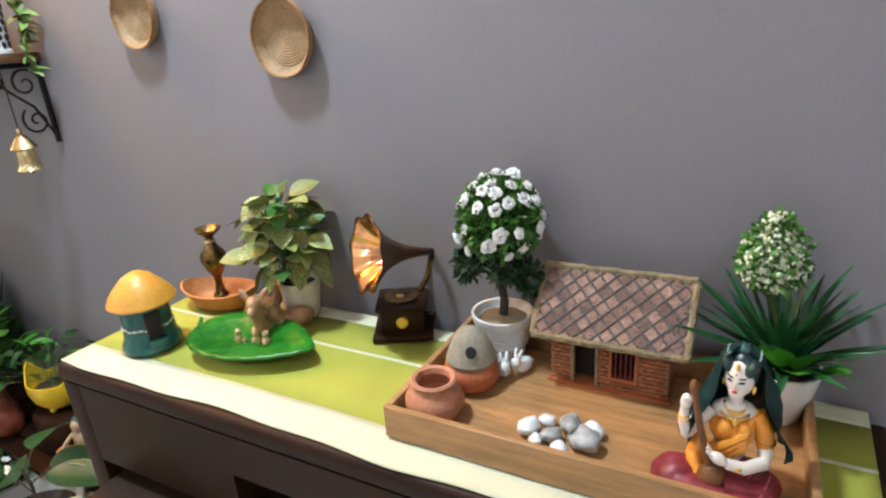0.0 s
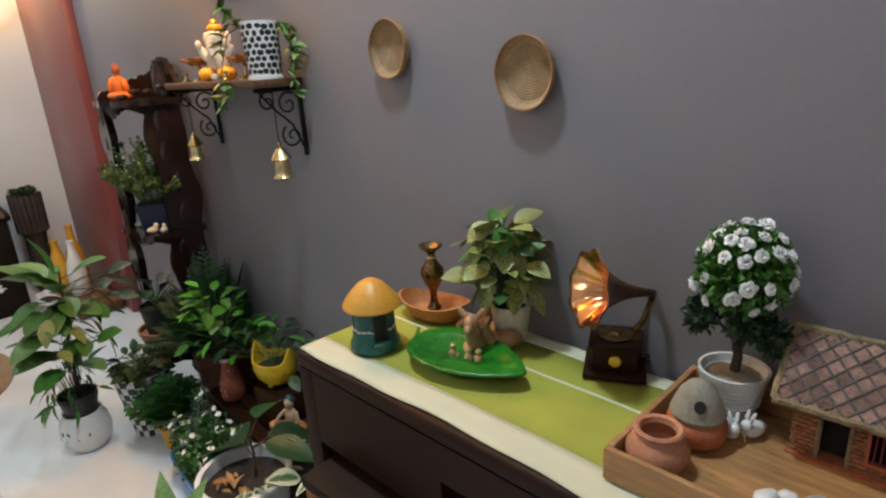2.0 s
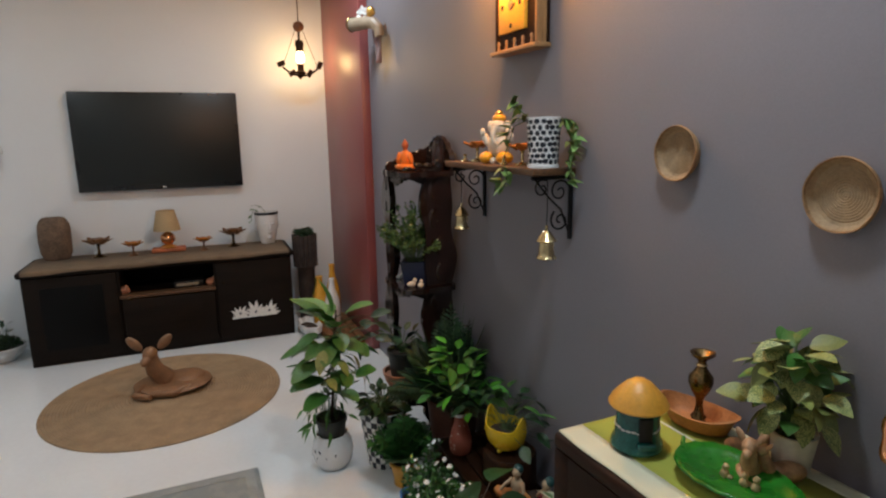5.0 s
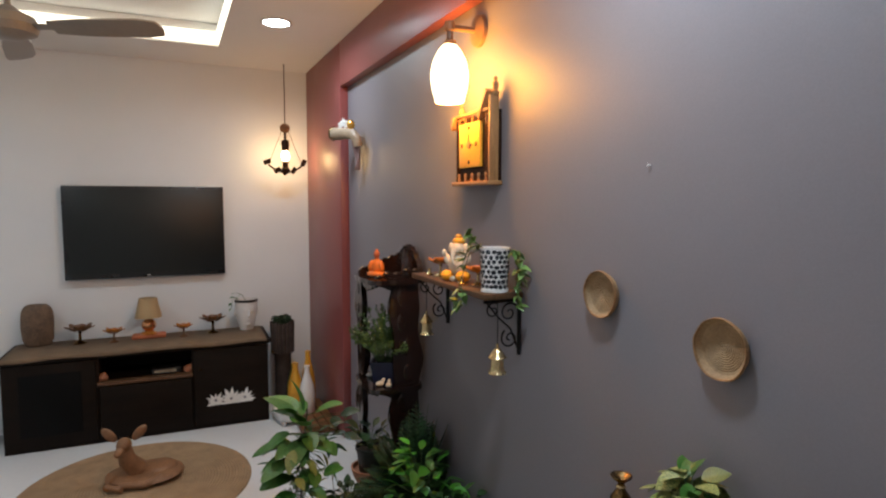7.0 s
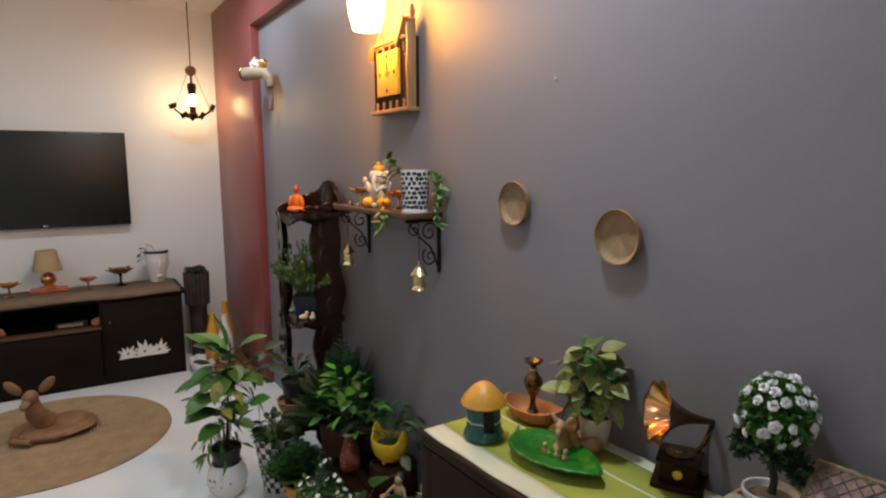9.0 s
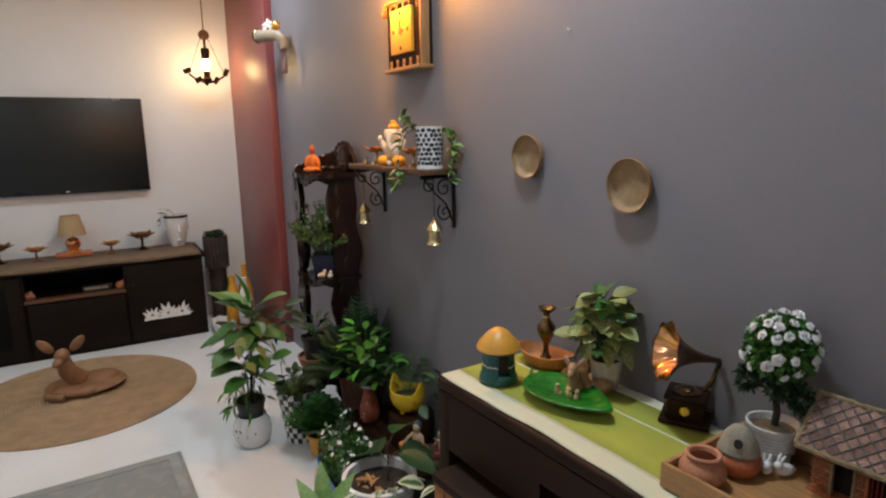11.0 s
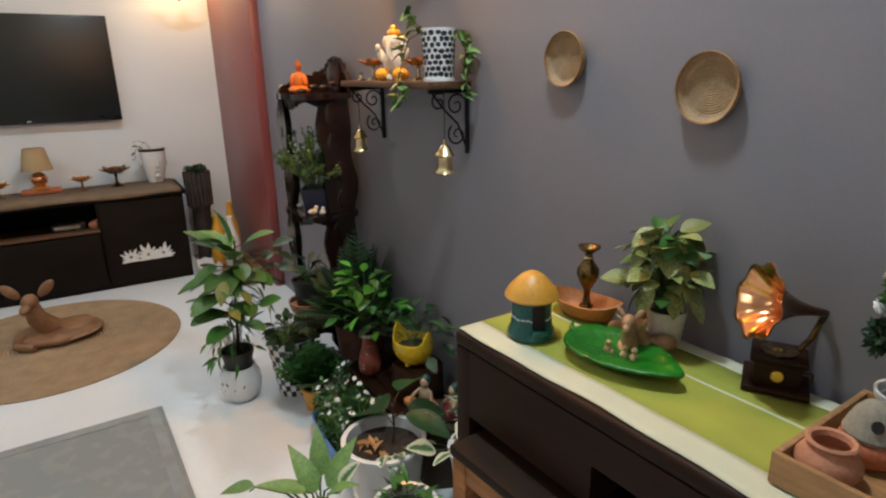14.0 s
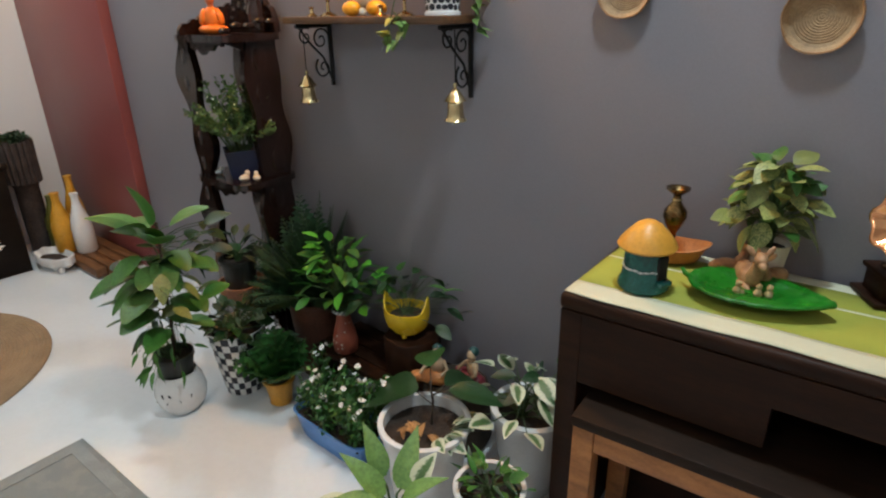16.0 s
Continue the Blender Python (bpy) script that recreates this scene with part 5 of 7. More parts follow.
def goddess():
    """A seated resin statuette with veil and lute, kept as one plain mesh."""
    skin, hair, veil, cloth, skirt, gold, wood, ink, red, hem = (bmesh.new() for _ in range(10))
    # crossed legs under a folded skirt
    blob(skirt, (-0.008, -0.010, 0.020), (0.054, 0.040, 0.022), seg=20, lump=0.12)
    blob(skirt, (-0.058, -0.020, 0.020), (0.031, 0.027, 0.021), (0, 0, 25), seg=16, lump=0.15)
    tube([(-0.066, -0.030, 0.018), (-0.030, -0.046, 0.019), (0.010, -0.050, 0.016), (0.044, -0.040, 0.014)], 0.019, 0.013, 12, skirt)
    tube([(0.046, -0.010, 0.018), (0.030, -0.034, 0.020), (-0.010, -0.040, 0.026)], 0.016, 0.015, 12, skirt)
    for k in range(5):
        tube([(-0.070 + 0.022 * k, -0.046 - 0.003 * k, 0.010), (-0.056 + 0.022 * k, -0.044, 0.028), (-0.036 + 0.020 * k, -0.022, 0.038)], 0.0035, 0.0025, 6, skirt)
    # trunk, breast cloth and shawl
    blob(skin, (0, 0.002, 0.052), (0.019, 0.014, 0.022), seg=16)
    blob(skin, (0, -0.001, 0.098), (0.025, 0.013, 0.012), seg=16)
    blob(cloth, (0, -0.001, 0.078), (0.0255, 0.0175, 0.021), seg=18, lump=0.06)
    for e in (-1, 1):
        blob(cloth, (e * 0.010, -0.013, 0.083), (0.011, 0.009, 0.010), seg=12)
    for k in range(3):
        tube([(0.024, 0.002, 0.098 - 0.005 * k), (0.012, -0.020, 0.080 - 0.007 * k), (-0.014, -0.020, 0.062 - 0.008 * k), (-0.028, -0.006, 0.050 - 0.008 * k)], 0.0048, 0.0058, 8, cloth)
    tube([(-0.030, 0, 0.058), (-0.040, -0.014, 0.044), (-0.036, -0.026, 0.030)], 0.013, 0.009, 10, cloth)
    # right arm in an orange sleeve, forearm across the lap
    tube([(0.025, 0.0, 0.096), (0.034, -0.004, 0.080), (0.037, -0.010, 0.064)], 0.0095, 0.0105, 12, cloth)
    tube([(0.037, -0.011, 0.062), (0.034, -0.022, 0.052), (0.012, -0.036, 0.052), (-0.008, -0.040, 0.058)], 0.0090, 0.0058, 12, skin)
    blob(skin, (-0.017, -0.041, 0.063), (0.011, 0.006, 0.0065), (0, 25, 0), seg=12)
    for k in range(3):
        tube([(-0.022, -0.044 + 0.004 * k, 0.064), (-0.030, -0.045 + 0.004 * k, 0.072 + 0.002 * k)], 0.0021, 0.0015, 6, skin)
    # other arm raised to the neck of the lute
    tube([(-0.025, 0.0, 0.096), (-0.040, -0.006, 0.082), (-0.050, -0.014, 0.072)], 0.0092, 0.0078, 12, skin)
    tube([(-0.050, -0.014, 0.071), (-0.056, -0.020, 0.088), (-0.056, -0.022, 0.106)], 0.0078, 0.0052, 12, skin)
    blob(skin, (-0.055, -0.024, 0.114), (0.0068, 0.0058, 0.009), (0, 10, 0), seg=12)
    for k in range(4):
        tube([(-0.059 + 0.003 * k, -0.027, 0.118), (-0.052 + 0.002 * k, -0.031, 0.1235 - 0.001 * k)], 0.0020, 0.0015, 6, skin)
    # lute
    blob(wood, (-0.022, -0.036, 0.036), (0.016, 0.013, 0.016), seg=14)
    tube([(-0.024, -0.036, 0.045), (-0.038, -0.034, 0.090), (-0.048, -0.031, 0.130)], 0.0048, 0.0036, 8, wood)
    blob(wood, (-0.049, -0.031, 0.136), (0.005, 0.005, 0.008), seg=10)
    # head, turned a little to one side
    tube([(0, 0.0, 0.100), (0, -0.004, 0.124)], 0.0092, 0.0078, 14, skin)
    turn = pose(0.001, -0.008, 0.140, 0, 0, -24)

    def on_head(bm, c, r, rot=(0, 0, 0), seg=10):
        b = blob(bmesh.new(), c, r, rot, seg)
        bmesh.ops.transform(b, matrix=turn, verts=b.verts)
        tmp = bpy.data.meshes.new("tmp")
        b.to_mesh(tmp)
        bm.from_mesh(tmp)
        bpy.data.meshes.remove(tmp)
        b.free()
    on_head(skin, (0, 0, 0.001), (0.0162, 0.0172, 0.0210), seg=22)
    on_head(skin, (0, -0.0085, -0.0125), (0.0092, 0.0075, 0.0085), seg=14)
    on_head(skin, (0, -0.0178, -0.0022), (0.0018, 0.0026, 0.0044), (-14, 0, 0))
    for e in (-1, 1):
        on_head(ink, (e * 0.0066, -0.0158, 0.0018), (0.0038, 0.0014, 0.0011), (0, e * -8, e * 22))
        on_head(ink, (e * 0.0070, -0.0156, 0.0062), (0.0046, 0.0012, 0.0006), (0, e * -10, e * 22))
        on_head(gold, (e * 0.0168, -0.002, -0.0085), (0.0024, 0.0026, 0.0050))
        on_head(hair, (e * 0.0125, -0.0035, 0.0140), (0.0075, 0.012, 0.0105), (0, e * 30, 0), seg=14)
    on_head(red, (0, -0.0166, -0.0098), (0.0034, 0.0018, 0.0015))
    on_head(red, (0, -0.0168, 0.0098), (0.0012, 0.0010, 0.0012))
    on_head(gold, (0, -0.0142, 0.0165), (0.0024, 0.0024, 0.0042))
    on_head(hair, (0, 0.0050, 0.0060), (0.0188, 0.0172, 0.0205), seg=20)
    # veil: a waved sheet from the crown over both shoulders
    rows, prev = 18, None
    for v in range(rows + 1):
        s = v / rows
        row = []
        for u in range(25):
            a = radians(-122 + 244 * u / 24)
            r = 0.0245 * math.sin(min(1, s * 3.2 + 0.12) * math.pi / 2) + 0.030 * max(0, s - 0.30) / 0.70
            r *= 1 + 0.15 * math.sin(6 * a + 9 * s) * min(1, s * 2)
            z = 0.171 - 0.110 * s ** 1.25 + 0.004 * math.sin(5 * a)
            row.append(veil.verts.new((0.003 + r * math.sin(a) * 1.06, -0.004 + r * math.cos(a) * (0.85 if math.cos(a) > 0 else 0.75), z)))
        if prev:
            for u in range(24):
                veil.faces.new((prev[u], prev[u + 1], row[u + 1], row[u]))
        prev = row
    veil.verts.ensure_lookup_table()
    tube([veil.verts[25 * 2 + u].co * 1.0 + Vector((0, -0.0012, 0.0005)) for u in range(25)], 0.0012, 0.0012, 6, hem)
    bmesh.ops.solidify(veil, geom=veil.faces[:], thickness=0.0022)
    blob(veil, (0.003, -0.001, 0.168), (0.009, 0.009, 0.006), seg=14)
    # necklaces and bangles
    for r, z, w in ((0.0115, 0.1065, 0.0022), (0.0165, 0.1015, 0.0020)):
        tube([(r * math.cos(a), -0.004 + r * 0.82 * math.sin(a), z - 0.006 * max(0, -math.sin(a))) for a in [2 * math.pi * k / 28 for k in range(29)]], w, w, 6, gold)
    blob(gold, (0, -0.0185, 0.0925), (0.0042, 0.0024, 0.0055), seg=10)
    for p, rr in (((-0.0562, -0.0212, 0.096), 0.0068), ((-0.0555, -0.0195, 0.0905), 0.0074), ((0.004, -0.0385, 0.0545), 0.0072), ((0.0365, -0.008, 0.070), 0.0118)):
        blob(gold, p, (rr, rr, 0.0030), seg=14)
    solo("goddess_statuette", [(skin, SKIN), (hair, mat("black_hair_paint", (0.012, 0.030, 0.030), 0.35, var=0.3, bump=0.1)), (veil, HAIR), (cloth, SAFFRON), (skirt, WINE), (gold, GOLD), (wood, TABLE_WOOD),
                               (ink, SHADE_AND_INK), (red, mat("red_paint", (0.45, 0.02, 0.02), 0.4, bump=0)), (hem, mat("pale_teal_hem", (0.24, 0.33, 0.32), 0.4, var=0.15, bump=0.1))], None,
         "painted seated goddess statuette in saffron and wine red", "statue", pose(0.118, 0.700, TRAY, 0, 0, 10) @ Matrix.Diagonal((0.86, 0.92, 1.03, 1)))


goddess()


def spiky_plant():
    rnd = random.Random(21)
    t = thing("artificial_plant", "artificial grass plant with a white bud head in a white pot", "plant", pose(0.160, 0.860, TRAY) @ Matrix.Scale(1.04, 4))
    part("pot", lathe([(0, 0), (0.026, 0), (0.029, 0.004), (0.036, 0.03), (0.043, 0.062), (0.044, 0.070), (0.040, 0.070), (0.036, 0.055), (0, 0.05)], 36), WHITE_GLAZE, t)
    part("soil", lathe([(0.038, 0.058), (0.02, 0.062), (0, 0.063)], 20), SOIL, t)
    blade = leaf_mesh("blade", mat("blade_green", (0.022, 0.095, 0.03), 0.35, var=0.3, scale=14, bump=0.15, objvar=0.5), 1, 0.17, "blade", 0.30, 0.20, rows=8)
    for k in range(56):
        a = k * 137.5
        put_leaf(blade, t, (0.012 * math.cos(radians(a)), 0.012 * math.sin(radians(a)), 0.066), a, rnd.uniform(28, 82), rnd.uniform(-20, 20), rnd.uniform(0.09, 0.135), "blade")
    pl = leaf_mesh("leaf", LEAF_BRIGHT, 1, 0.85, "oval", 0.1, 0.2)
    for k in range(5):
        put_leaf(pl, t, (0.012 + 0.010 * k - 0.026, -0.046, 0.084 + 0.008 * (k % 2)), -80 + 26 * (k - 2), rnd.uniform(35, 75), 0, 0.046)
    c = Vector((-0.022, 0.0, 0.208))
    part("stalk", tube([(0, 0, 0.06), (-0.012, 0.002, 0.13), c - Vector((0, 0, 0.05))], 0.003, 0.003, 6), STEM, t)

    def place():
        d = Vector((rnd.gauss(0, 1), rnd.gauss(0, 1), rnd.gauss(0, 1))).normalized()
        return c + Vector((d.x * (0.031 - 0.010 * d.z), d.y * (0.031 - 0.010 * d.z), d.z * 0.042)) * rnd.uniform(0.6, 1.02) * (1 + 0.10 * math.sin(9 * d.x + 5 * d.z) * math.sin(7 * d.y + 2)), d
    tagged(part("foliage", fuzz(rnd, 900, place, (0.005, 0.009)), FOLIAGE, t), kind="stuff")
    buds = bmesh.new()
    for _ in range(1400):
        p, d = place()
        q = c + (p - c) * 1.06
        bmesh.ops.create_icosphere(buds, subdivisions=1, radius=rnd.uniform(0.0020, 0.0034), matrix=Matrix.Translation(q))
    tagged(part("bud", buds, mat("whitish_bud", (0.66, 0.70, 0.50), 0.6, var=0.15, scale=60, bump=0.1, island=0.2), t, "tiny whitish buds"), kind="stuff")


spiky_plant()


# ---- on the bracket shelf ----
def dotted_pot():
    rnd = random.Random(31)
    t = thing("dotted_planter", "white planter with black dots and a trailing pothos", "plant", pose(-1.468, 0.858, SZ))
    part("pot", lathe([(0, 0), (0.044, 0), (0.044, 0.010), (0.043, 0.011), (0.050, 0.140), (0.051, 0.146), (0.047, 0.146), (0.044, 0.130), (0, 0.128)], 44), WHITE_GLAZE, t)
    dots = bmesh.new()
    for row in range(8):
        z = 0.0200 + 0.0160 * row
        for k in range(16):
            a = 2 * math.pi * (k + 0.5 * (row % 2) + rnd.uniform(-0.13, 0.13)) / 16
            zz = z + rnd.uniform(-0.0016, 0.0016)
            r = 0.043 + 0.007 * (zz - 0.011) / 0.129
            blob(dots, (r * math.cos(a), r * math.sin(a), zz), (0.0009, rnd.uniform(0.0060, 0.0094), rnd.uniform(0.0058, 0.0084)), (0, 0, math.degrees(a)), seg=8)
    tagged(part("dot", dots, CHECK_BLACK, t, "black painted dots"), kind="stuff")
    part("base_ring", lathe([(0.0445, 0.0), (0.0465, 0.001), (0.0465, 0.009), (0.0445, 0.010)], 44), WHITE_GLAZE, t)
    part("soil", lathe([(0.044, 0.131), (0.02, 0.136), (0, 0.137)], 24), SOIL, t)
    vines = bmesh.new()
    small = [leaf_mesh("pothos_leaf", LEAF_PALE, 1, 0.75, "heart", 0.12, 0.3), leaf_mesh("pothos_leaf", LEAF_PALE, 1, 0.75, "heart", 0.12, 0.3), leaf_mesh("pothos_leaf", LEAF_OLIVE, 1, 0.75, "heart", 0.12, 0.3)]
    paths = [[(0.03, 0.030, 0.140), (0.058, 0.046, 0.135), (0.072, 0.045, 0.075), (0.070, 0.040, 0.02), (0.088, 0.035, -0.035)],
             [(0.025, 0.035, 0.140), (0.062, 0.055, 0.125), (0.080, 0.055, 0.085), (0.082, 0.050, 0.045)],
             [(-0.04, -0.02, 0.140), (-0.070, -0.05, 0.145), (-0.085, -0.065, 0.115), (-0.09, -0.075, 0.08)],
             [(-0.02, -0.03, 0.140), (-0.045, -0.055, 0.165), (-0.05, -0.065, 0.190), (-0.045, -0.065, 0.205)],
             [(-0.04, -0.03, 0.140), (-0.085, -0.05, 0.12), (-0.10, -0.075, 0.03), (-0.115, -0.085, -0.04), (-0.12, -0.085, -0.06)],
             [(-0.10, -0.075, 0.01), (-0.06, -0.085, -0.02), (-0.075, -0.088, -0.055), (-0.10, -0.088, -0.066)]]
    for p in paths:
        tube(p, 0.0018, 0.0012, 5, vines)
        pts = [Vector(q) for q in p]
        for k in range(len(pts) * 2 - 1):
            a = pts[k // 2] if k % 2 == 0 else (pts[k // 2] + pts[k // 2 + 1]) / 2
            if k == 0 or (p[0][:2] == (-0.04, -0.03) and a.z > 0.02):
                continue
            out = (20 if a.x > 0 else 225) + rnd.uniform(-55, 55)
            put_leaf(rnd.choice(small), t, a, out, rnd.uniform(-60, 30), rnd.uniform(-30, 30), rnd.uniform(0.024, 0.038))
            for _ in range(1 if a.x < -0.03 else 2):
                put_leaf(rnd.choice(small), t, a, rnd.uniform(130, 240) if a.x < 0 else rnd.uniform(-70, 60), rnd.uniform(-70, 20), rnd.uniform(-30, 30), rnd.uniform(0.024, 0.040))
    tagged(part("vine", vines, STEM, t), kind="stuff")


dotted_pot()
g1, g2, g3 = bmesh.new(), bmesh.new(), bmesh.new()
blob(g1, (0, 0, 0.052), (0.036, 0.026, 0.036), seg=16, lump=0.1)
blob(g1, (0, -0.004, 0.105), (0.024, 0.022, 0.024), seg=16)
for e in (-1, 1):
    blob(g1, (e * 0.030, 0.002, 0.108), (0.014, 0.006, 0.016), (0, 0, e * 20), seg=12)
    blob(g1, (e * 0.040, -0.006, 0.070), (0.011, 0.012, 0.022), (0, e * 25, 0), seg=12)
    blob(g1, (e * 0.044, -0.018, 0.092), (0.008, 0.008, 0.012), seg=10)
    blob(g2, (e * 0.032, -0.018, 0.018), (0.026, 0.020, 0.018), (0, 0, e * 25), seg=14)
tube([(0, -0.024, 0.105), (0.002, -0.034, 0.085), (0.006, -0.036, 0.066), (0.014, -0.034, 0.056)], 0.009, 0.005, 10, g1)
blob(g2, (0, 0.002, 0.130), (0.021, 0.020, 0.014), seg=14)
blob(g3, (0, 0.002, 0.144), (0.012, 0.012, 0.010), seg=12)
blob(g1, (0, -0.03, 0.010), (0.010, 0.008, 0.010), seg=10)
solo("elephant_god_statuette", [(g1, CREAM_RESIN), (g2, mat("marigold_resin", (0.80, 0.36, 0.015), 0.35, var=0.12, scale=25, bump=0.1)), (g3, GOLD)], None,
     "seated white and marigold painted statuette on the plank shelf", "statue", pose(-1.745, 0.860, SZ, 0, 0, 28) @ Matrix.Scale(1.14, 4))


def goblet(x, y, z, s, label, group, holder, bowl):
    t = thing("lotus_candle_holder", label, "candle holder", pose(x, y, z) @ Matrix.Scale(s, 4), group=group)
    part("stand", lathe([(0, 0), (0.022, 0), (0.022, 0.003), (0.014, 0.008), (0.005, 0.012), (0.004, 0.034), (0.007, 0.037), (0.004, 0.040), (0.010, 0.046), (0, 0.047)], 20), holder, t)
    for k in range(8):
        b = bmesh.new()
        blob(b, (0.030, 0, 0.009), (0.020, 0.0125, 0.0028), (0, -20 - 16 * (k % 2), 0), seg=10)
        bmesh.ops.transform(b, matrix=pose(0, 0, 0.044, 0, 0, 45 * k), verts=b.verts)
        part("petal", b, bowl, t)
    part("cup", lathe([(0, 0.046), (0.016, 0.05), (0.021, 0.062), (0.019, 0.063), (0.014, 0.054), (0, 0.051)], 20), bowl, t)


goblet(-1.905, 0.860, SZ, 1.15, "brass stemmed holder with an amber lotus bowl", "lotus holders on the plank shelf", BRASS, AMBER)
goblet(-1.610, 0.872, SZ, 1.10, "brass stemmed holder with an amber lotus bowl", "lotus holders on the plank shelf", BRASS, AMBER)
for x, y in ((-1.945, 0.83), (-1.665, 0.835)):
    solo("brass_lamp_stand", lathe([(0, 0), (0.014, 0), (0.015, 0.004), (0.007, 0.010), (0.005, 0.020), (0.009, 0.026), (0, 0.030)], 20), BRASS, "tiny brass oil lamp on the plank shelf", "oil lamp", pose(x, y, SZ), group="brass oil lamps")

# ---- on the carved stand ----
b1, b2 = bmesh.new(), bmesh.new()
blob(b1, (0, 0, 0.014), (0.042, 0.030, 0.014), seg=16)
blob(b1, (0, 0, 0.044), (0.024, 0.018, 0.032), seg=16)
for e in (-1, 1):
    blob(b1, (e * 0.024, -0.004, 0.046), (0.010, 0.012, 0.024), (0, e * -14, 0), seg=10)
tube([(0, 0, 0.07), (0, 0, 0.082)], 0.009, 0.008, 10, b2)
blob(b2, (0, 0, 0.092), (0.013, 0.013, 0.016), seg=14)
blob(b2, (0, 0, 0.108), (0.006, 0.006, 0.006), seg=10)
solo("meditating_statuette", [(b1, ORANGE), (b2, mat("orange_brown_resin", (0.42, 0.10, 0.03), 0.4, var=0.12, scale=20, bump=0.1))], None,
     "orange resin meditating statuette on the dark carved stand", "statue", pose(-2.330, 0.735, 1.2225, 0, 0, 40) @ Matrix.Scale(1.14, 4))
solo("dark_jar", lathe([(0, 0), (0.026, 0), (0.032, 0.03), (0.028, 0.07), (0.020, 0.095), (0.020, 0.120), (0.024, 0.126), (0.020, 0.126), (0.015, 0.11), (0, 0.108)], 28), POLISHED,
     "dark brown glazed jar on the carved stand", "jar", pose(-2.270, 0.862, 1.2225))


def navy_plant():
    rnd = random.Random(41)
    t = thing("potted_herb", "bushy small-leaved plant in a square navy pot", "plant", pose(-2.335, 0.770, 0.7355, 0, 0, 62) @ Matrix.Scale(1.22, 4))
    pot = bmesh.new()
    for z0, z1, a, b in ((0, 0.082, 0.036, 0.048),):
        v = [pot.verts.new((x * w, y * w, z)) for z, w in ((z0, a), (z1, b), (z1, b - 0.005), (0.07, b - 0.007)) for x, y in ((-1, -1), (1, -1), (1, 1), (-1, 1))]
        for r in range(3):
            for k in range(4):
                pot.faces.new((v[r * 4 + k], v[r * 4 + (k + 1) % 4], v[r * 4 + 4 + (k + 1) % 4], v[r * 4 + 4 + k]))
        pot.faces.new(v[3::-1])
        pot.faces.new(v[12:16])
    bmesh.ops.recalc_face_normals(pot, faces=pot.faces)
    part("pot", pot, NAVY, t)
    part("soil", boxes((-0.040, 0.040, -0.040, 0.040, 0.070, 0.074)), SOIL, t)
    stems = bmesh.new()
    tips = []
    for k in range(60):
        a, r = rnd.uniform(0, 6.283), rnd.uniform(0.03, 0.135)
        h = 0.075 + rnd.uniform(0.08, 0.22) * (1 - (r / 0.2) ** 2)
        tip = Vector((r * math.cos(a), r * math.sin(a), h))
        tube([(0.2 * tip.x, 0.2 * tip.y, 0.072), (0.5 * tip.x, 0.5 * tip.y, 0.072 + 0.6 * (h - 0.072)), tip], 0.0014, 0.0008, 4, stems)
        tips.append(tip)
    tagged(part("stem", stems, STEM, t), kind="stuff")

    def place():
        q = rnd.choice(tips)
        s = rnd.uniform(0.45, 1.05)
        p = Vector((q.x * s, q.y * s, 0.09 + (q.z - 0.085) * s))
        return p, Vector((rnd.uniform(-1, 1), rnd.uniform(-1, 1), rnd.uniform(-0.2, 1))).normalized()
    tagged(part("foliage", fuzz(rnd, 2600, place, (0.006, 0.011)), HERB, t), kind="stuff")
    buds = bmesh.new()
    for _ in range(60):
        p, d = place()
        bmesh.ops.create_icosphere(buds, subdivisions=1, radius=0.0028, matrix=Matrix.Translation(p + d * 0.01))
    tagged(part("bud", buds, FOLIAGE_PALE, t, "pale tiny buds"), kind="stuff")


navy_plant()
for k, (x, y, s) in enumerate(((-2.455, 0.71, 1.0), (-2.425, 0.725, 0.8), (-2.265, 0.725, 1.0), (-2.235, 0.755, 0.9))):
    b = bmesh.new()
    blob(b, (0, 0, 0.012), (0.022, 0.015, 0.012), seg=12, lump=0.15)
    blob(b, (0.016, 0, 0.026), (0.010, 0.009, 0.010), seg=10)
    solo("bird_figurine", b, CREAM_RESIN if k > 1 else WHITE_GLAZE, "tiny pale ceramic bird figurine on the carved stand", "figurine", pose(x, y, 0.7355, 0, 0, 50 * k) @ Matrix.Scale(s, 4), group="bird figurines")

# ---- ornament on the edge of the maroon pier ----
HORN = mat("beige_horn", (0.30, 0.23, 0.16), 0.5, var=0.2, scale=14, bump=0.2)
orn = thing("horn_ornament", "beige horn-shaped ornament with white flowers and a hanging mauve cloth", "ornament", pose(-3.36, 0.880, 1.968, 0, 2, 11) @ Matrix.Diagonal((1.5, 1.0, 1.25, 1)))
part("horn", tube([(-0.03, -0.060, 0.006), (0.02, -0.058, 0.002), (0.08, -0.053, 0.0), (0.125, -0.046, -0.006), (0.155, -0.040, -0.030), (0.158, -0.036, -0.062)], 0.030, 0.022, 18), HORN, orn)
part("mouth", lathe([(0.0305, 0), (0.034, 0.003), (0.034, 0.010), (0.0305, 0.013)], 28, m=pose(-0.035, -0.060, 0.006, 0, 90, 0)), ANTIQUE, orn, "bronze mouth ring")
for k, (fx, fz) in enumerate(((0.035, 0.040), (0.058, 0.052), (0.080, 0.042))):
    fl = bmesh.new()
    for q in range(5):
        a = radians(72 * q + 20 * k)
        blob(fl, (fx + 0.013 * math.cos(a), -0.060, fz + 0.013 * math.sin(a)), (0.011, 0.005, 0.007), (0, -math.degrees(a), 0), seg=8)
    part("flower", fl, WHITE_RAW, orn, "white cloth flower")
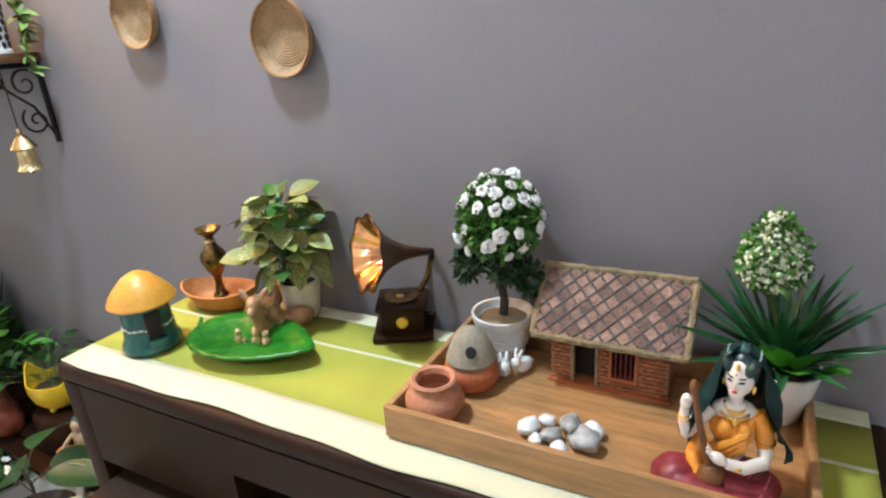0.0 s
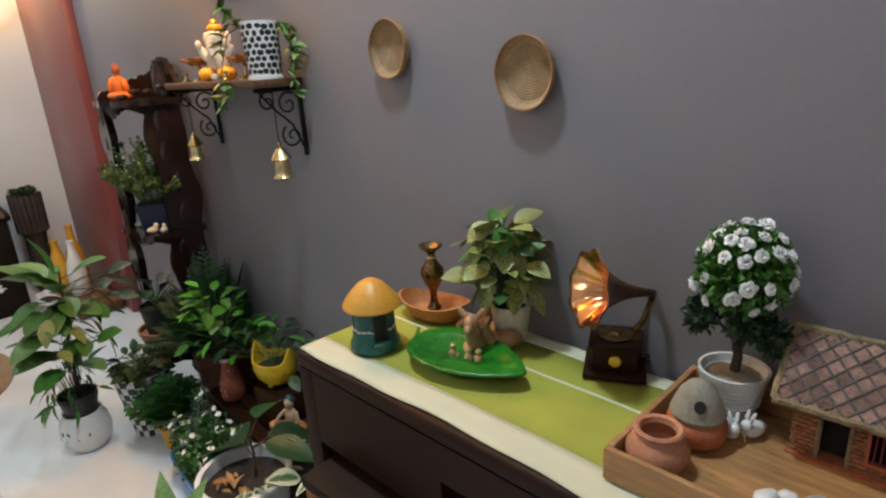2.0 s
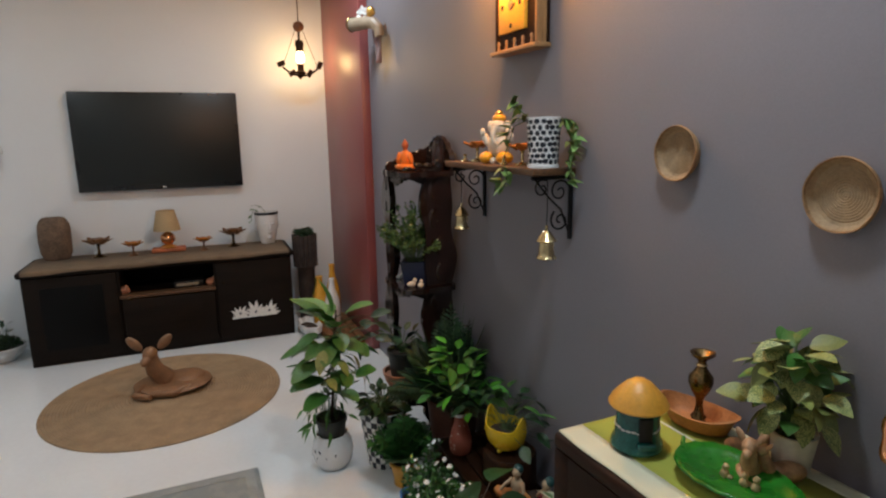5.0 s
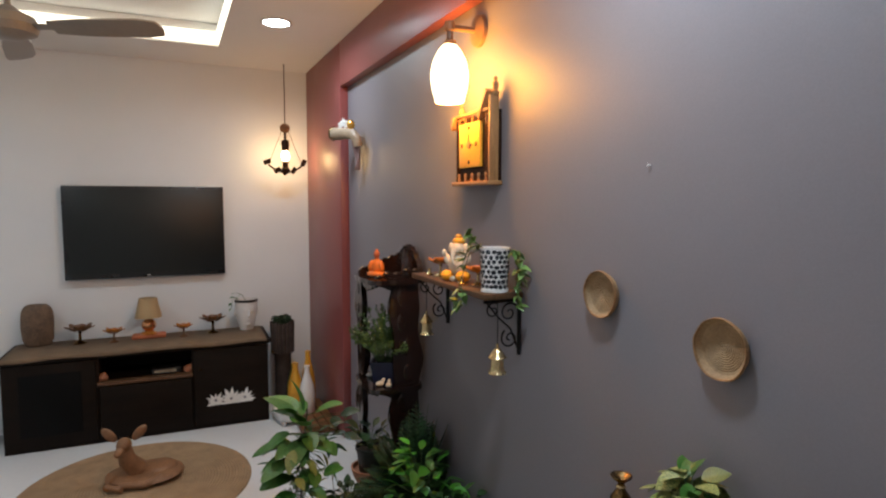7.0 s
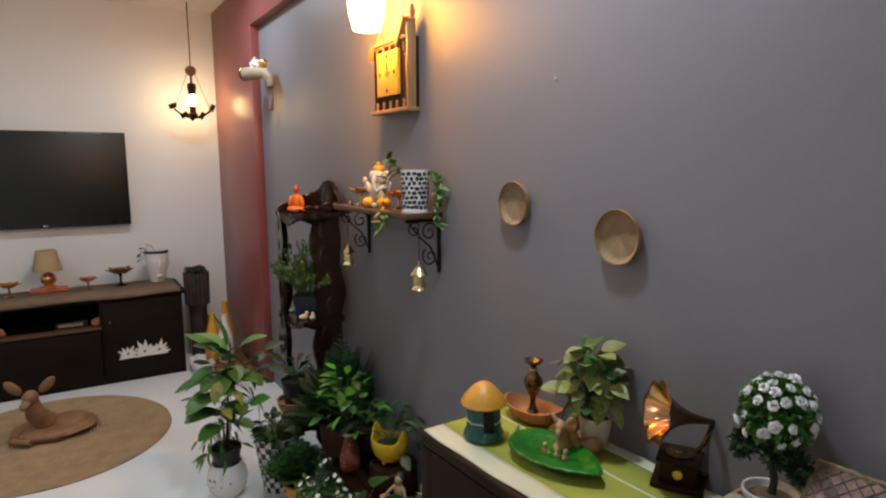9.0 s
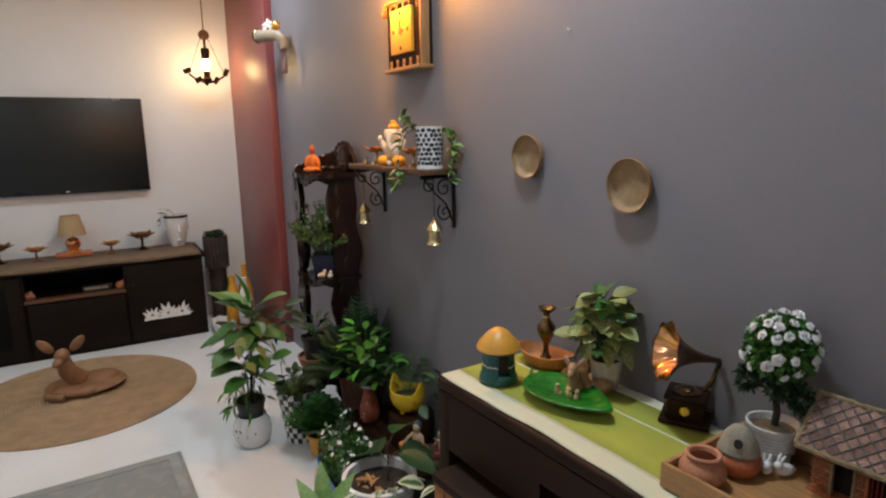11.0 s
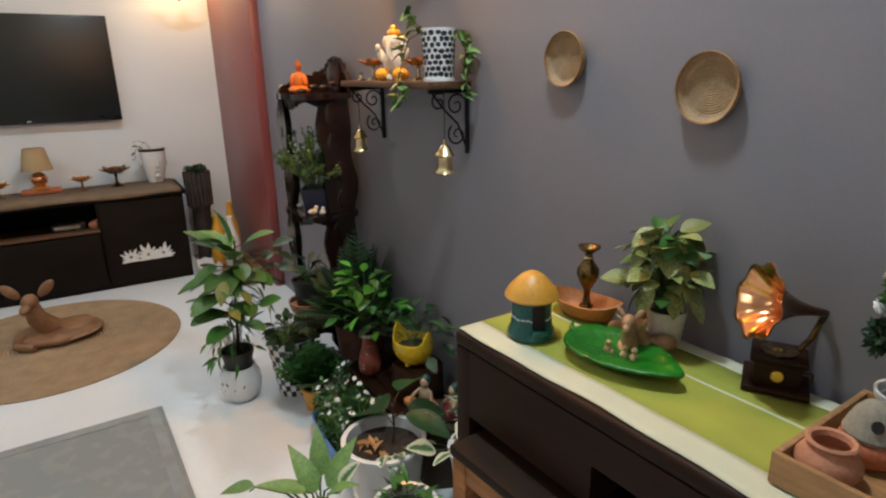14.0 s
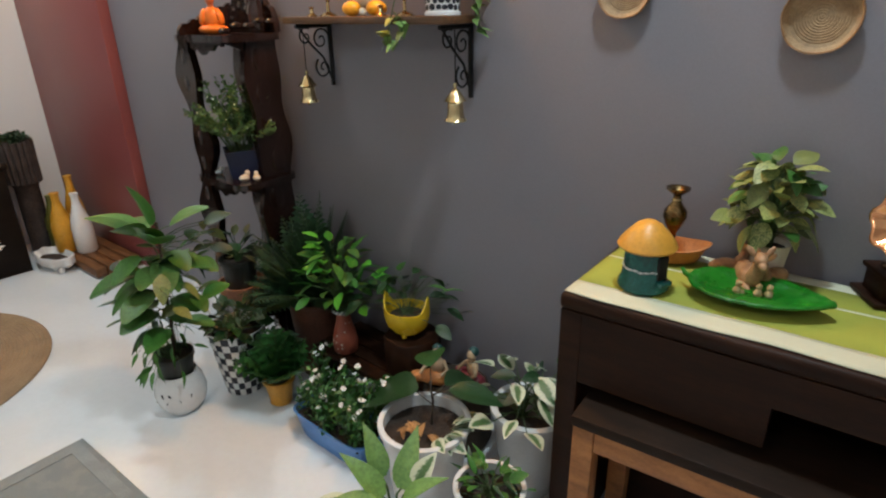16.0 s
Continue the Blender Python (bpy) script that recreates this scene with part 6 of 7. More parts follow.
part("ball", blob(bmesh.new(), (0.112, -0.050, 0.040), (0.022, 0.022, 0.022), seg=16), GOLD, orn, "gold-yellow ball")
strip = bmesh.new()
prev = None
for k in range(16):
    s = k / 15
    w = 0.030 * (1 - 0.25 * s)
    row = [strip.verts.new((0.120 + dx * w + 0.012 * math.sin(3 * s), -0.022 + 0.008 * math.sin(5 * s + 2.5 * dx), -0.02 - 0.15 * s)) for dx in (-1, -0.5, 0, 0.5, 1)]
    if prev:
        for j in range(4):
            strip.faces.new((prev[j], row[j], row[j + 1], prev[j + 1]))
    prev = row
st = part("cloth_strip", strip, mat("mauve_grey_cloth", (0.24, 0.15, 0.15), 0.85, var=0.15, scale=12, fine=260, bump=0.3), orn)
sol = st.modifiers.new("thickness", "SOLIDIFY")
sol.thickness = 0.003

# ---- on the television cabinet ----
CZ = 0.607
b = bmesh.new()
lathe([(0, 0), (0.066, 0), (0.074, 0.012), (0.076, 0.022), (0.083, 0.04), (0.087, 0.11), (0.087, 0.17), (0.082, 0.210), (0.070, 0.236), (0.056, 0.250), (0.050, 0.252), (0.045, 0.245), (0, 0.243)], 40, bm=b, sx=0.7, sy=1.0, wobble=0.03)
solo("carved_stone", b, mat("brown_carved_stone", (0.15, 0.095, 0.06), 0.75, var=0.35, scale=16, fine=90, bump=0.7), "brown barrel-shaped carved stone standing on the cabinet", "ornament", pose(-4.41, -0.937, CZ) @ Matrix.Scale(1.08, 4))
goblet(-4.36, -0.693, CZ, 1.95, "amber and brass lotus candle holder on a tall stem", "lotus holders on the cabinet", ANTIQUE, LOTUS)
goblet(-4.35, 0.143, CZ, 1.95, "amber and brass lotus candle holder on a tall stem", "lotus holders on the cabinet", ANTIQUE, LOTUS)
goblet(-4.32, -0.489, CZ - 0.002, 1.45, "small amber lotus candle holder", "lotus holders on the cabinet", LOTUS, AMBER)
goblet(-4.32, -0.054, CZ - 0.002, 1.35, "small amber lotus candle holder", "lotus holders on the cabinet", LOTUS, AMBER)
lampt = thing("table_lamp", "small table lamp with linen shade on a copper ball", "lamp", pose(-4.37, -0.276, CZ) @ Matrix.Scale(1.06, 4))
part("plinth", box(bmesh.new(), -0.05, 0.05, -0.10, 0.10, 0, 0.022, 0.004), TERRA_RED, lampt)
part("foot", lathe([(0, 0.022), (0.05, 0.022), (0.052, 0.03), (0.03, 0.042), (0, 0.043)], 28), AMBER, lampt)
part("ball", blob(bmesh.new(), (0, 0, 0.082), (0.045, 0.045, 0.042), seg=22), COPPER, lampt)
part("neck", lathe([(0.010, 0.12), (0.010, 0.16), (0, 0.16)], 14), BRASS, lampt)
part("shade", lathe([(0.082, 0.135), (0.055, 0.262), (0.053, 0.262), (0.080, 0.135), (0.082, 0.135)], 40), SHADE, lampt, "tan linen shade")


def face_planter():
    rnd = random.Random(51)
    t = thing("face_planter", "white ceramic face-shaped planter with a small vine", "planter", pose(-4.37, 0.381, CZ, 0, 0, 8) @ Matrix.Scale(1.06, 4))
    head = lathe([(0, 0), (0.045, 0), (0.050, 0.02), (0.060, 0.06), (0.072, 0.12), (0.076, 0.17), (0.076, 0.215), (0.072, 0.215), (0.070, 0.19), (0, 0.188)], 40, sx=0.92)
    tube([(0.070, 0, 0.155), (0.080, 0, 0.12), (0.077, 0, 0.105)], 0.006, 0.011, 10, head)
    for e in (-1, 1):
        blob(head, (0.063, e * 0.026, 0.140), (0.008, 0.014, 0.006), seg=12)
        blob(head, (0.062, e * 0.026, 0.158), (0.006, 0.020, 0.004), (e * 10, 0, 0), seg=12)
        blob(head, (0.0, e * 0.076, 0.125), (0.014, 0.006, 0.030), seg=12)
    blob(head, (0.064, 0, 0.076), (0.008, 0.017, 0.006), seg=12)
    blob(head, (0.052, 0, 0.044), (0.014, 0.020, 0.014), seg=12)
    part("head", head, WHITE_GLAZE, t)
    part("band", lathe([(0.0765, 0.196), (0.079, 0.198), (0.079, 0.212), (0.0765, 0.214)], 40, sx=0.92), mat("black_band_glaze", (0.01, 0.01, 0.01), 0.3, var=0.2, bump=0.02), t, "black glazed band")
    part("soil", lathe([(0.069, 0.191), (0.03, 0.197), (0, 0.198)], 20), SOIL, t)
    lf = leaf_mesh("leaf", LEAF, 1, 0.7, "oval", 0.1, 0.2)
    v = bmesh.new()
    tube([(0, -0.03, 0.195), (0.02, -0.085, 0.235), (0.03, -0.105, 0.20), (0.035, -0.11, 0.16)], 0.002, 0.0015, 5, v)
    tube([(0, 0.0, 0.195), (0.0, -0.03, 0.25), (0.0, -0.07, 0.262)], 0.002, 0.0015, 5, v)
    for p in ((0.02, -0.085, 0.235), (0.03, -0.105, 0.20), (0.035, -0.11, 0.165), (0.0, -0.07, 0.262), (0.0, -0.03, 0.25), (0.02, -0.06, 0.22)):
        put_leaf(lf, t, p, rnd.uniform(-150, -30), rnd.uniform(-40, 40), rnd.uniform(-30, 30), 0.036)
    tagged(part("vine", v, STEM, t), kind="stuff")


face_planter()
# things in the cabinet's niche and a decal on its door
for y, s in ((-0.55, 1), (-0.03, 1)):
    b = bmesh.new()
    blob(b, (0, 0, 0.022), (0.026, 0.036, 0.024), seg=14, lump=0.25)
    blob(b, (0.012, 0.014 * s, 0.044), (0.014, 0.014, 0.014), seg=10, lump=0.2)
    solo("clay_figurine", b, TERRA, "small pinkish clay figurine in the cabinet's open niche", "figurine", pose(-4.115, y, 0.399), group="clay figurines in the niche")
setb = thing("set_top_box", "slim dark set-top box with a pale label in the niche", "electronics", pose(-4.16, -0.17, 0.3985))
part("body", box(bmesh.new(), -0.05, 0.05, -0.09, 0.09, 0, 0.04, 0.004), BEZEL, setb)
part("front_label", boxes((0.0502, 0.052, -0.075, 0.06, 0.012, 0.032)), CLAY_GREY, setb)
decal = thing("door_sticker", "white lotus-shaped sticker on the dark cabinet door", "sticker", pose(-4.27, -0.295, 0, 0, 0, -1.2) @ pose(0.2163, 0.295, 0))
for k, (cy, size) in enumerate(((0.135, 0.075), (0.235, 0.098), (0.325, 0.082))):
    for q in range(7):
        a = radians(-78 + 26 * q + 5 * k)
        ln = size * (1.0 - 0.10 * abs(q - 3)) * (1.0 + 0.12 * ((q * 5 + k) % 3 - 1))
        pts = []
        for side in (1, -1):
            for i in range(7):
                f = i / 6 if side > 0 else 1 - i / 6
                if side < 0 and i in (0, 6):
                    continue
                w = side * 0.15 * ln * math.sin(math.pi * f ** 0.8)
                pts.append((cy + ln * 1.15 * f * math.sin(a) + w * math.cos(a), 0.178 + ln * f * math.cos(a) - w * math.sin(a)))
        part("petal", outline(bmesh.new(), pts, 0.0003 * (q + 7 * k), 0.0003 * (q + 7 * k) + 0.0012, "x"), PETAL, decal)
    part("stroke", outline(bmesh.new(), [(cy - 0.055, 0.160), (cy + 0.055, 0.163), (cy + 0.045, 0.180), (cy - 0.045, 0.178)], 0.0068 + 0.0003 * k, 0.0078 + 0.0003 * k, "x"), PETAL, decal)
    part("dot", lathe([(0, 0), (0.009, 0), (0.009, 0.001), (0, 0.001)], 16, m=pose(0.0090, cy, 0.196, 0, 90, 0)), mat("grey_ink", (0.12, 0.13, 0.16), 0.5, bump=0), decal)

# ---- between cabinet and pier ----
lg = thing("ribbed_planter", "dark brown ribbed wooden planter standing beside the cabinet", "planter", pose(-4.27, 0.625, 0))
part("stand", lathe([(0, 0), (0.062, 0), (0.066, 0.02), (0.060, 0.04), (0.060, 0.40), (0.070, 0.43), (0, 0.43)], 28), LOG_DARK, lg)
for k in range(16):
    a = radians(22.5 * k)
    part("log", tube([(0.072 * math.cos(a), 0.072 * math.sin(a), 0.43), (0.074 * math.cos(a), 0.074 * math.sin(a), 0.55), (0.076 * math.cos(a), 0.076 * math.sin(a), 0.655 + 0.018 * ((k * 7) % 5) / 5)], 0.0155, 0.0145, 8), LOG_DARK, lg)
part("filling", lathe([(0, 0.431), (0.062, 0.431), (0.062, 0.64), (0, 0.65)], 20), SOIL, lg)
rnd = random.Random(62)
tagged(part("foliage", fuzz(rnd, 420, lambda: (Vector((rnd.uniform(-0.06, 0.06), rnd.uniform(-0.06, 0.06), 0.645 + rnd.uniform(0, 0.045))), Vector((rnd.uniform(-1, 1), rnd.uniform(-1, 1), 0.6)).normalized()), (0.010, 0.020)), FOLIAGE_DARK, lg), kind="stuff")


def bottle(x, y, h, r, material, label):
    t = thing("bottle", label, "bottle", pose(x, y, 0.062), group="painted bottles")
    part("body", lathe([(0, 0), (r * 0.9, 0), (r, 0.008), (r, h * 0.42), (r * 0.86, h * 0.58), (r * 0.50, h * 0.76), (r * 0.36, h * 0.86), (r * 0.36, h * 0.97), (r * 0.42, h * 0.975), (r * 0.42, h), (0, h)], 32), material, t)


bottle(-4.145, 0.680, 0.30, 0.052, BOTTLE_OLIVE, "olive green painted glass bottle on the wooden ledge")
bottle(-4.03, 0.672, 0.335, 0.056, BOTTLE_OCHRE, "ochre yellow painted glass bottle on the wooden ledge")
bottle(-4.085, 0.775, 0.40, 0.052, BOTTLE_OCHRE, "tall ochre yellow painted glass bottle")
bottle(-3.935, 0.735, 0.335, 0.054, WHITE_GLAZE, "white painted glass bottle on the wooden ledge")
ledge = thing("low_ledge", "low rough wooden ledge along the pier's foot", "ledge", pose(0, 0, 0))
for k in range(4):
    part("plank", box(bmesh.new(), -4.19, -3.62, 0.64 + 0.06 * k, 0.694 + 0.06 * k, 0.012, 0.060 + 0.002 * (k % 2), 0.004), TABLE_WOOD, ledge)
for x in (-4.15, -3.90, -3.68):
    part("foot", boxes((x, x + 0.03, 0.65, 0.87, 0, 0.012)), TABLE_WOOD, ledge)
dish = thing("footed_dish", "low white lobed ceramic dish on stubby feet before the ledge", "dish", pose(-3.97, 0.575, 0, 0, 0, 8) @ Matrix.Scale(1.15, 4))
part("bowl", lathe([(0, 0.018), (0.045, 0.020), (0.062, 0.040), (0.070, 0.075), (0.066, 0.078), (0.056, 0.050), (0, 0.044)], 40, sx=1.9, sy=0.9, wobble=0.22), WHITE_GLAZE, dish)
for fx in (-0.075, -0.025, 0.03, 0.08):
    part("foot", blob(bmesh.new(), (fx, -0.022, 0.015), (0.017, 0.014, 0.0152), seg=10, lump=0.2), WHITE_GLAZE, dish)
part("soil", lathe([(0.052, 0.052), (0.02, 0.060), (0, 0.058)], 24, sx=1.8, sy=0.85), SOIL, dish)

# ---- wooden fawn lying on the jute rug ----
f = bmesh.new()
blob(f, (0.0, 0.0, 0.026), (0.17, 0.20, 0.028), seg=26, lump=0.12)
blob(f, (-0.03, 0.06, 0.04), (0.10, 0.11, 0.03), seg=18, lump=0.1)
tube([(0.02, -0.03, 0.06), (0.05, -0.075, 0.13), (0.055, -0.085, 0.20)], 0.055, 0.036, 14, f)
blob(f, (0.065, -0.085, 0.222), (0.044, 0.037, 0.040), (0, 15, -20), seg=16)
blob(f, (0.108, -0.10, 0.200), (0.036, 0.024, 0.022), (0, 22, -20), seg=14)
for e in (-1, 1):
    blob(f, (0.045, -0.085 + e * 0.075, 0.278), (0.014, 0.026, 0.052), (e * -42, 0, 0), seg=12)
tube([(0.10, 0.10, 0.03), (0.16, 0.03, 0.025), (0.14, -0.10, 0.025)], 0.024, 0.018, 10, f)
tube([(0.05, -0.14, 0.03), (0.14, -0.16, 0.025), (0.18, -0.08, 0.022)], 0.022, 0.016, 10, f)
low = min(v.co.z for v in f.verts)
solo("fawn_sculpture", f, DEER, "carved brown wooden fawn lying on the round jute rug", "sculpture", pose(-3.40, -0.29, 0.0115 - low, 0, 0, -8))

# ---- beside the cabinet: socket box and a bowl of greenery ----
sb = thing("wall_socket", "small dark charger plugged in a white wall socket", "socket", pose(TV_X, -1.225, 1.255))
part("plate", box(bmesh.new(), 0.0, 0.010, -0.060, 0.060, 0.030, 0.075, 0.003), WHITE_GLAZE, sb)
part("charger", box(bmesh.new(), 0.0, 0.045, -0.036, 0.036, -0.030, 0.0298, 0.006), mat("dark_brown_plastic", (0.05, 0.035, 0.028), 0.45, var=0.15, scale=20, bump=0.1), sb, "dark brown charger")
part("cable", tube([(0.012, -0.036, -0.02), (0.012, -0.09, -0.034), (0.010, -0.20, -0.03), (0.008, -0.34, -0.045)], 0.0028, 0.0028, 6), WHITE_RAW, sb, "pale thin cable")


def bowl_garden():
    rnd = random.Random(77)
    t = thing("bowl_planter", "low white bowl of dark greenery on the floor tiles", "planter", pose(-4.32, -1.29, 0) @ Matrix.Scale(0.9, 4))
    part("bowl", lathe([(0, 0), (0.07, 0), (0.075, 0.006), (0.115, 0.035), (0.145, 0.080), (0.152, 0.110), (0.146, 0.113), (0.136, 0.085), (0, 0.078)], 44), WHITE_RAW, t)
    part("soil", lathe([(0.1375, 0.092), (0.06, 0.100), (0, 0.102)], 28), SOIL, t)

    def place():
        a, r = rnd.uniform(0, 6.283), 0.115 * math.sqrt(rnd.random())
        p = Vector((r * math.cos(a), r * math.sin(a), 0.10 + rnd.uniform(0, 0.075) * (1 - (r / 0.14) ** 2)))
        return p, Vector((rnd.uniform(-1, 1), rnd.uniform(-1, 1), rnd.uniform(0, 1))).normalized()
    tagged(part("foliage", fuzz(rnd, 900, place, (0.010, 0.020)), FOLIAGE_DARK, t), kind="stuff")
    stems = bmesh.new()
    dark = leaf_mesh("leaf", LEAF_DARK, 1, 0.55, "oval", 0.12, 0.25)
    for k in range(9):
        a = k * 2.4
        q = Vector((0.03 + 0.025 * math.cos(a), 0.03 + 0.025 * math.sin(a), 0.19 + 0.012 * k))
        tube([(0.03, 0.03, 0.10), (q.x * 0.6 + 0.012, q.y * 0.6 + 0.012, 0.15), q], 0.002, 0.0014, 5, stems)
        put_leaf(dark, t, q, math.degrees(a), rnd.uniform(0, 60), rnd.uniform(-25, 25), 0.05)
    tagged(part("stem", stems, STEM, t), kind="stuff")


bowl_garden()

# ---- potted plants on the floor ----
def round_pot(parent, r, h, material, foot=0.7, lip=0.008, n=40, belly=0.0):
    prof = [(0, 0), (r * foot, 0), (r * foot + 0.003, 0.004)]
    for k in range(1, 7):
        s = k / 7
        prof.append((r * (foot + (1 - foot) * s) + belly * math.sin(math.pi * s), h * s))
    prof += [(r - 0.002, h - 0.016), (r + lip * 0.5, h - 0.012), (r + lip * 0.5, h - 0.002), (r, h), (r - lip, h - 0.002), (r - lip, h * 0.86), (0, h * 0.84)]
    part("pot", lathe(prof, n), material, parent)
    part("soil", lathe([(r - lip - 0.0005, h * 0.86 + 0.002), (r * 0.5, h * 0.87 + 0.004), (r * 0.2, h * 0.87 + 0.002), (0, h * 0.87 + 0.005)], 28, wobble=0.02), SOIL, parent)


OVAL = leaf_mesh("oval_leaf", LEAF, 1, 0.62, "blunt", 0.18, 0.22, rows=8)
OVAL_B = leaf_mesh("oval_leaf", mat("mid_green_leaf", (0.10, 0.21, 0.05), 0.4, var=0.25, scale=14, fine=90, bump=0.2, objvar=0.3), 1, 0.60, "blunt", 0.15, 0.25, rows=8)
OVAL_D = leaf_mesh("oval_leaf", LEAF_DARK, 1, 0.6, "oval", 0.15, 0.3, rows=8)
VAR = leaf_mesh("variegated_leaf", LEAF_VAR, 1, 0.58, "oval", 0.15, 0.3, rows=8)
PALE = leaf_mesh("pale_leaf", LEAF_PALE, 1, 0.42, "lance", 0.2, 0.25, rows=8)
LANCE = leaf_mesh("lance_leaf", LEAF_DARK, 1, 0.3, "lance", 0.2, 0.35)
LANCE_G = leaf_mesh("lance_leaf", LEAF, 1, 0.3, "lance", 0.2, 0.35)


def tall_leafy():
    rnd = random.Random(71)
    t = thing("potted_plant", "tall large-leaved plant in a white pot with black strokes", "plant", pose(-2.262, 0.352, 0))
    part("pot", lathe([(0, 0), (0.050, 0), (0.056, 0.004), (0.078, 0.035), (0.086, 0.075), (0.080, 0.115), (0.066, 0.140), (0.066, 0.150), (0.060, 0.150), (0.058, 0.135), (0, 0.12)], 44), WHITE_GLAZE, t)
    for deg, z, s, tilt in ((-125, 0.085, 0.8, 30), (-98, 0.060, 0.6, -40), (-70, 0.095, 1.0, 15), (-60, 0.070, 0.8, -30), (-52, 0.098, 0.9, 40), (-30, 0.075, 0.7, 10), (-5, 0.085, 0.9, -20)):
        a = radians(deg)
        part("brush_stroke", blob(bmesh.new(), (0.0835 * math.cos(a), 0.0835 * math.sin(a), z), (0.003, 0.0035 * s, 0.009 * s), (tilt, 0, deg), seg=8), CHECK_BLACK, t)
    part("inner_pot", lathe([(0.050, 0.125), (0.062, 0.205), (0.066, 0.206), (0.066, 0.222), (0.061, 0.222), (0.058, 0.20), (0, 0.195)], 36), PLASTIC_BLACK, t, "black nursery pot")
    part("soil", lathe([(0.058, 0.203), (0.03, 0.209), (0, 0.208)], 24), SOIL, t)
    trunk = [Vector(p) for p in ((0, 0, 0.20), (0.006, 0.012, 0.33), (-0.004, 0.024, 0.48), (-0.016, 0.04, 0.60), (-0.03, 0.05, 0.67))]
    part("trunk", tube(trunk, 0.006, 0.004, 8), BARK, t)
    stems = bmesh.new()
    rows = ((0.62, -150, 0.19, 8, 0.07), (0.66, -100, 0.15, 70, 0.02), (0.63, -70, 0.15, 25, 0.06), (0.60, -20, 0.16, 25, 0.06), (0.60, 190, 0.17, 0, 0.06), (0.64, 60, 0.14, 20, 0.04),
            (0.52, -160, 0.17, -22, 0.06), (0.50, -110, 0.16, -20, 0.07), (0.53, -40, 0.13, -10, 0.07), (0.52, 30, 0.14, 0, 0.05), (0.46, -130, 0.15, -35, 0.06), (0.48, 150, 0.15, 0, 0.05),
            (0.40, -135, 0.17, 0, 0.04), (0.38, -70, 0.15, -5, 0.05), (0.36, -165, 0.14, -30, 0.05), (0.33, 20, 0.12, -5, 0.06), (0.35, 110, 0.14, 5, 0.04), (0.30, -110, 0.11, -40, 0.05), (0.56, -80, 0.12, -35, 0.07), (0.57, 0, 0.12, -20, 0.07), (0.61, -125, 0.17, 30, 0.05), (0.60, -45, 0.15, 40, 0.04), (0.55, 170, 0.16, -15, 0.07), (0.55, -20, 0.15, -25, 0.07), (0.45, -60, 0.15, -15, 0.07), (0.44, -170, 0.15, -10, 0.06), (0.42, 0, 0.13, -10, 0.06), (0.34, -140, 0.15, -15, 0.06), (0.32, -40, 0.13, -10, 0.06), (0.48, -90, 0.15, -30, 0.05))
    for z, head, size, pitch, reach in rows:
        p = Vector((0.0, 0.0, 0)) + trunk[2].lerp(trunk[4], max(0, (z - 0.48) / 0.19)) if z > 0.48 else trunk[0].lerp(trunk[2], (z - 0.2) / 0.28)
        a = radians(head)
        q = p + Vector((math.cos(a), math.sin(a), 0.35)) * reach
        tube([p, (p + q) / 2 + Vector((0, 0, 0.004)), q], 0.0022, 0.0018, 5, stems)
        put_leaf((OVAL, OVAL_B)[int(z * 100) % 2] if size > 0.11 else OVAL_D, t, q, head + rnd.uniform(-10, 10), pitch + 14, rnd.uniform(-25, 25), size * 0.94)
    for k in range(20):
        z = rnd.uniform(0.30, 0.62)
        p = trunk[2].lerp(trunk[4], max(0, (z - 0.48) / 0.19)) if z > 0.48 else trunk[0].lerp(trunk[2], (z - 0.2) / 0.28)
        a = rnd.uniform(0, 6.283)
        r = rnd.uniform(0.03, 0.12)
        q = p + Vector((r * math.cos(a), r * math.sin(a), rnd.uniform(-0.01, 0.03)))
        tube([p, (p + q) / 2 + Vector((0, 0, 0.006)), q], 0.0016, 0.0012, 4, stems)
        put_leaf((OVAL, OVAL_D, OVAL)[k % 3], t, q, math.degrees(a) + rnd.uniform(-50, 50), rnd.uniform(-40, 45), rnd.uniform(-40, 40), rnd.uniform(0.06, 0.10))
    olive = leaf_mesh("oval_leaf", LEAF_OLIVE, 1, 0.55, "oval", 0.15, 0.3)
    for k in range(26):
        z = rnd.uniform(0.42, 0.62)
        p = trunk[2].lerp(trunk[4], max(0, (z - 0.48) / 0.19))
        a = radians(rnd.uniform(-30, 110))
        r = rnd.uniform(0.05, 0.19)
        q = Vector((p.x + r * math.cos(a), p.y + r * math.sin(a), z + rnd.uniform(-0.03, 0.03)))
        tube([p, (p + q) / 2 + Vector((0, 0, 0.012)), q], 0.0018, 0.0012, 4, stems)
        put_leaf((olive, OVAL_D, OVAL)[k % 3], t, q, math.degrees(a) + rnd.uniform(-60, 60), rnd.uniform(-45, 40), rnd.uniform(-40, 40), rnd.uniform(0.055, 0.095))
    for k in range(36):
        a = rnd.uniform(0, 6.283)
        r = rnd.uniform(0.05, 0.12)
        q = Vector((r * math.cos(a), r * math.sin(a), rnd.uniform(0.19, 0.33)))
        tube([(0.02 * math.cos(a), 0.02 * math.sin(a), 0.205), (q.x * 0.6, q.y * 0.6, q.z + 0.04), q], 0.0014, 0.001, 4, stems)
        put_leaf(LANCE_G, t, q, math.degrees(a) + rnd.uniform(-40, 40), rnd.uniform(-75, 0), rnd.uniform(-40, 40), rnd.uniform(0.04, 0.065))
    tagged(part("stem", stems, STEM, t), kind="stuff")


tall_leafy()


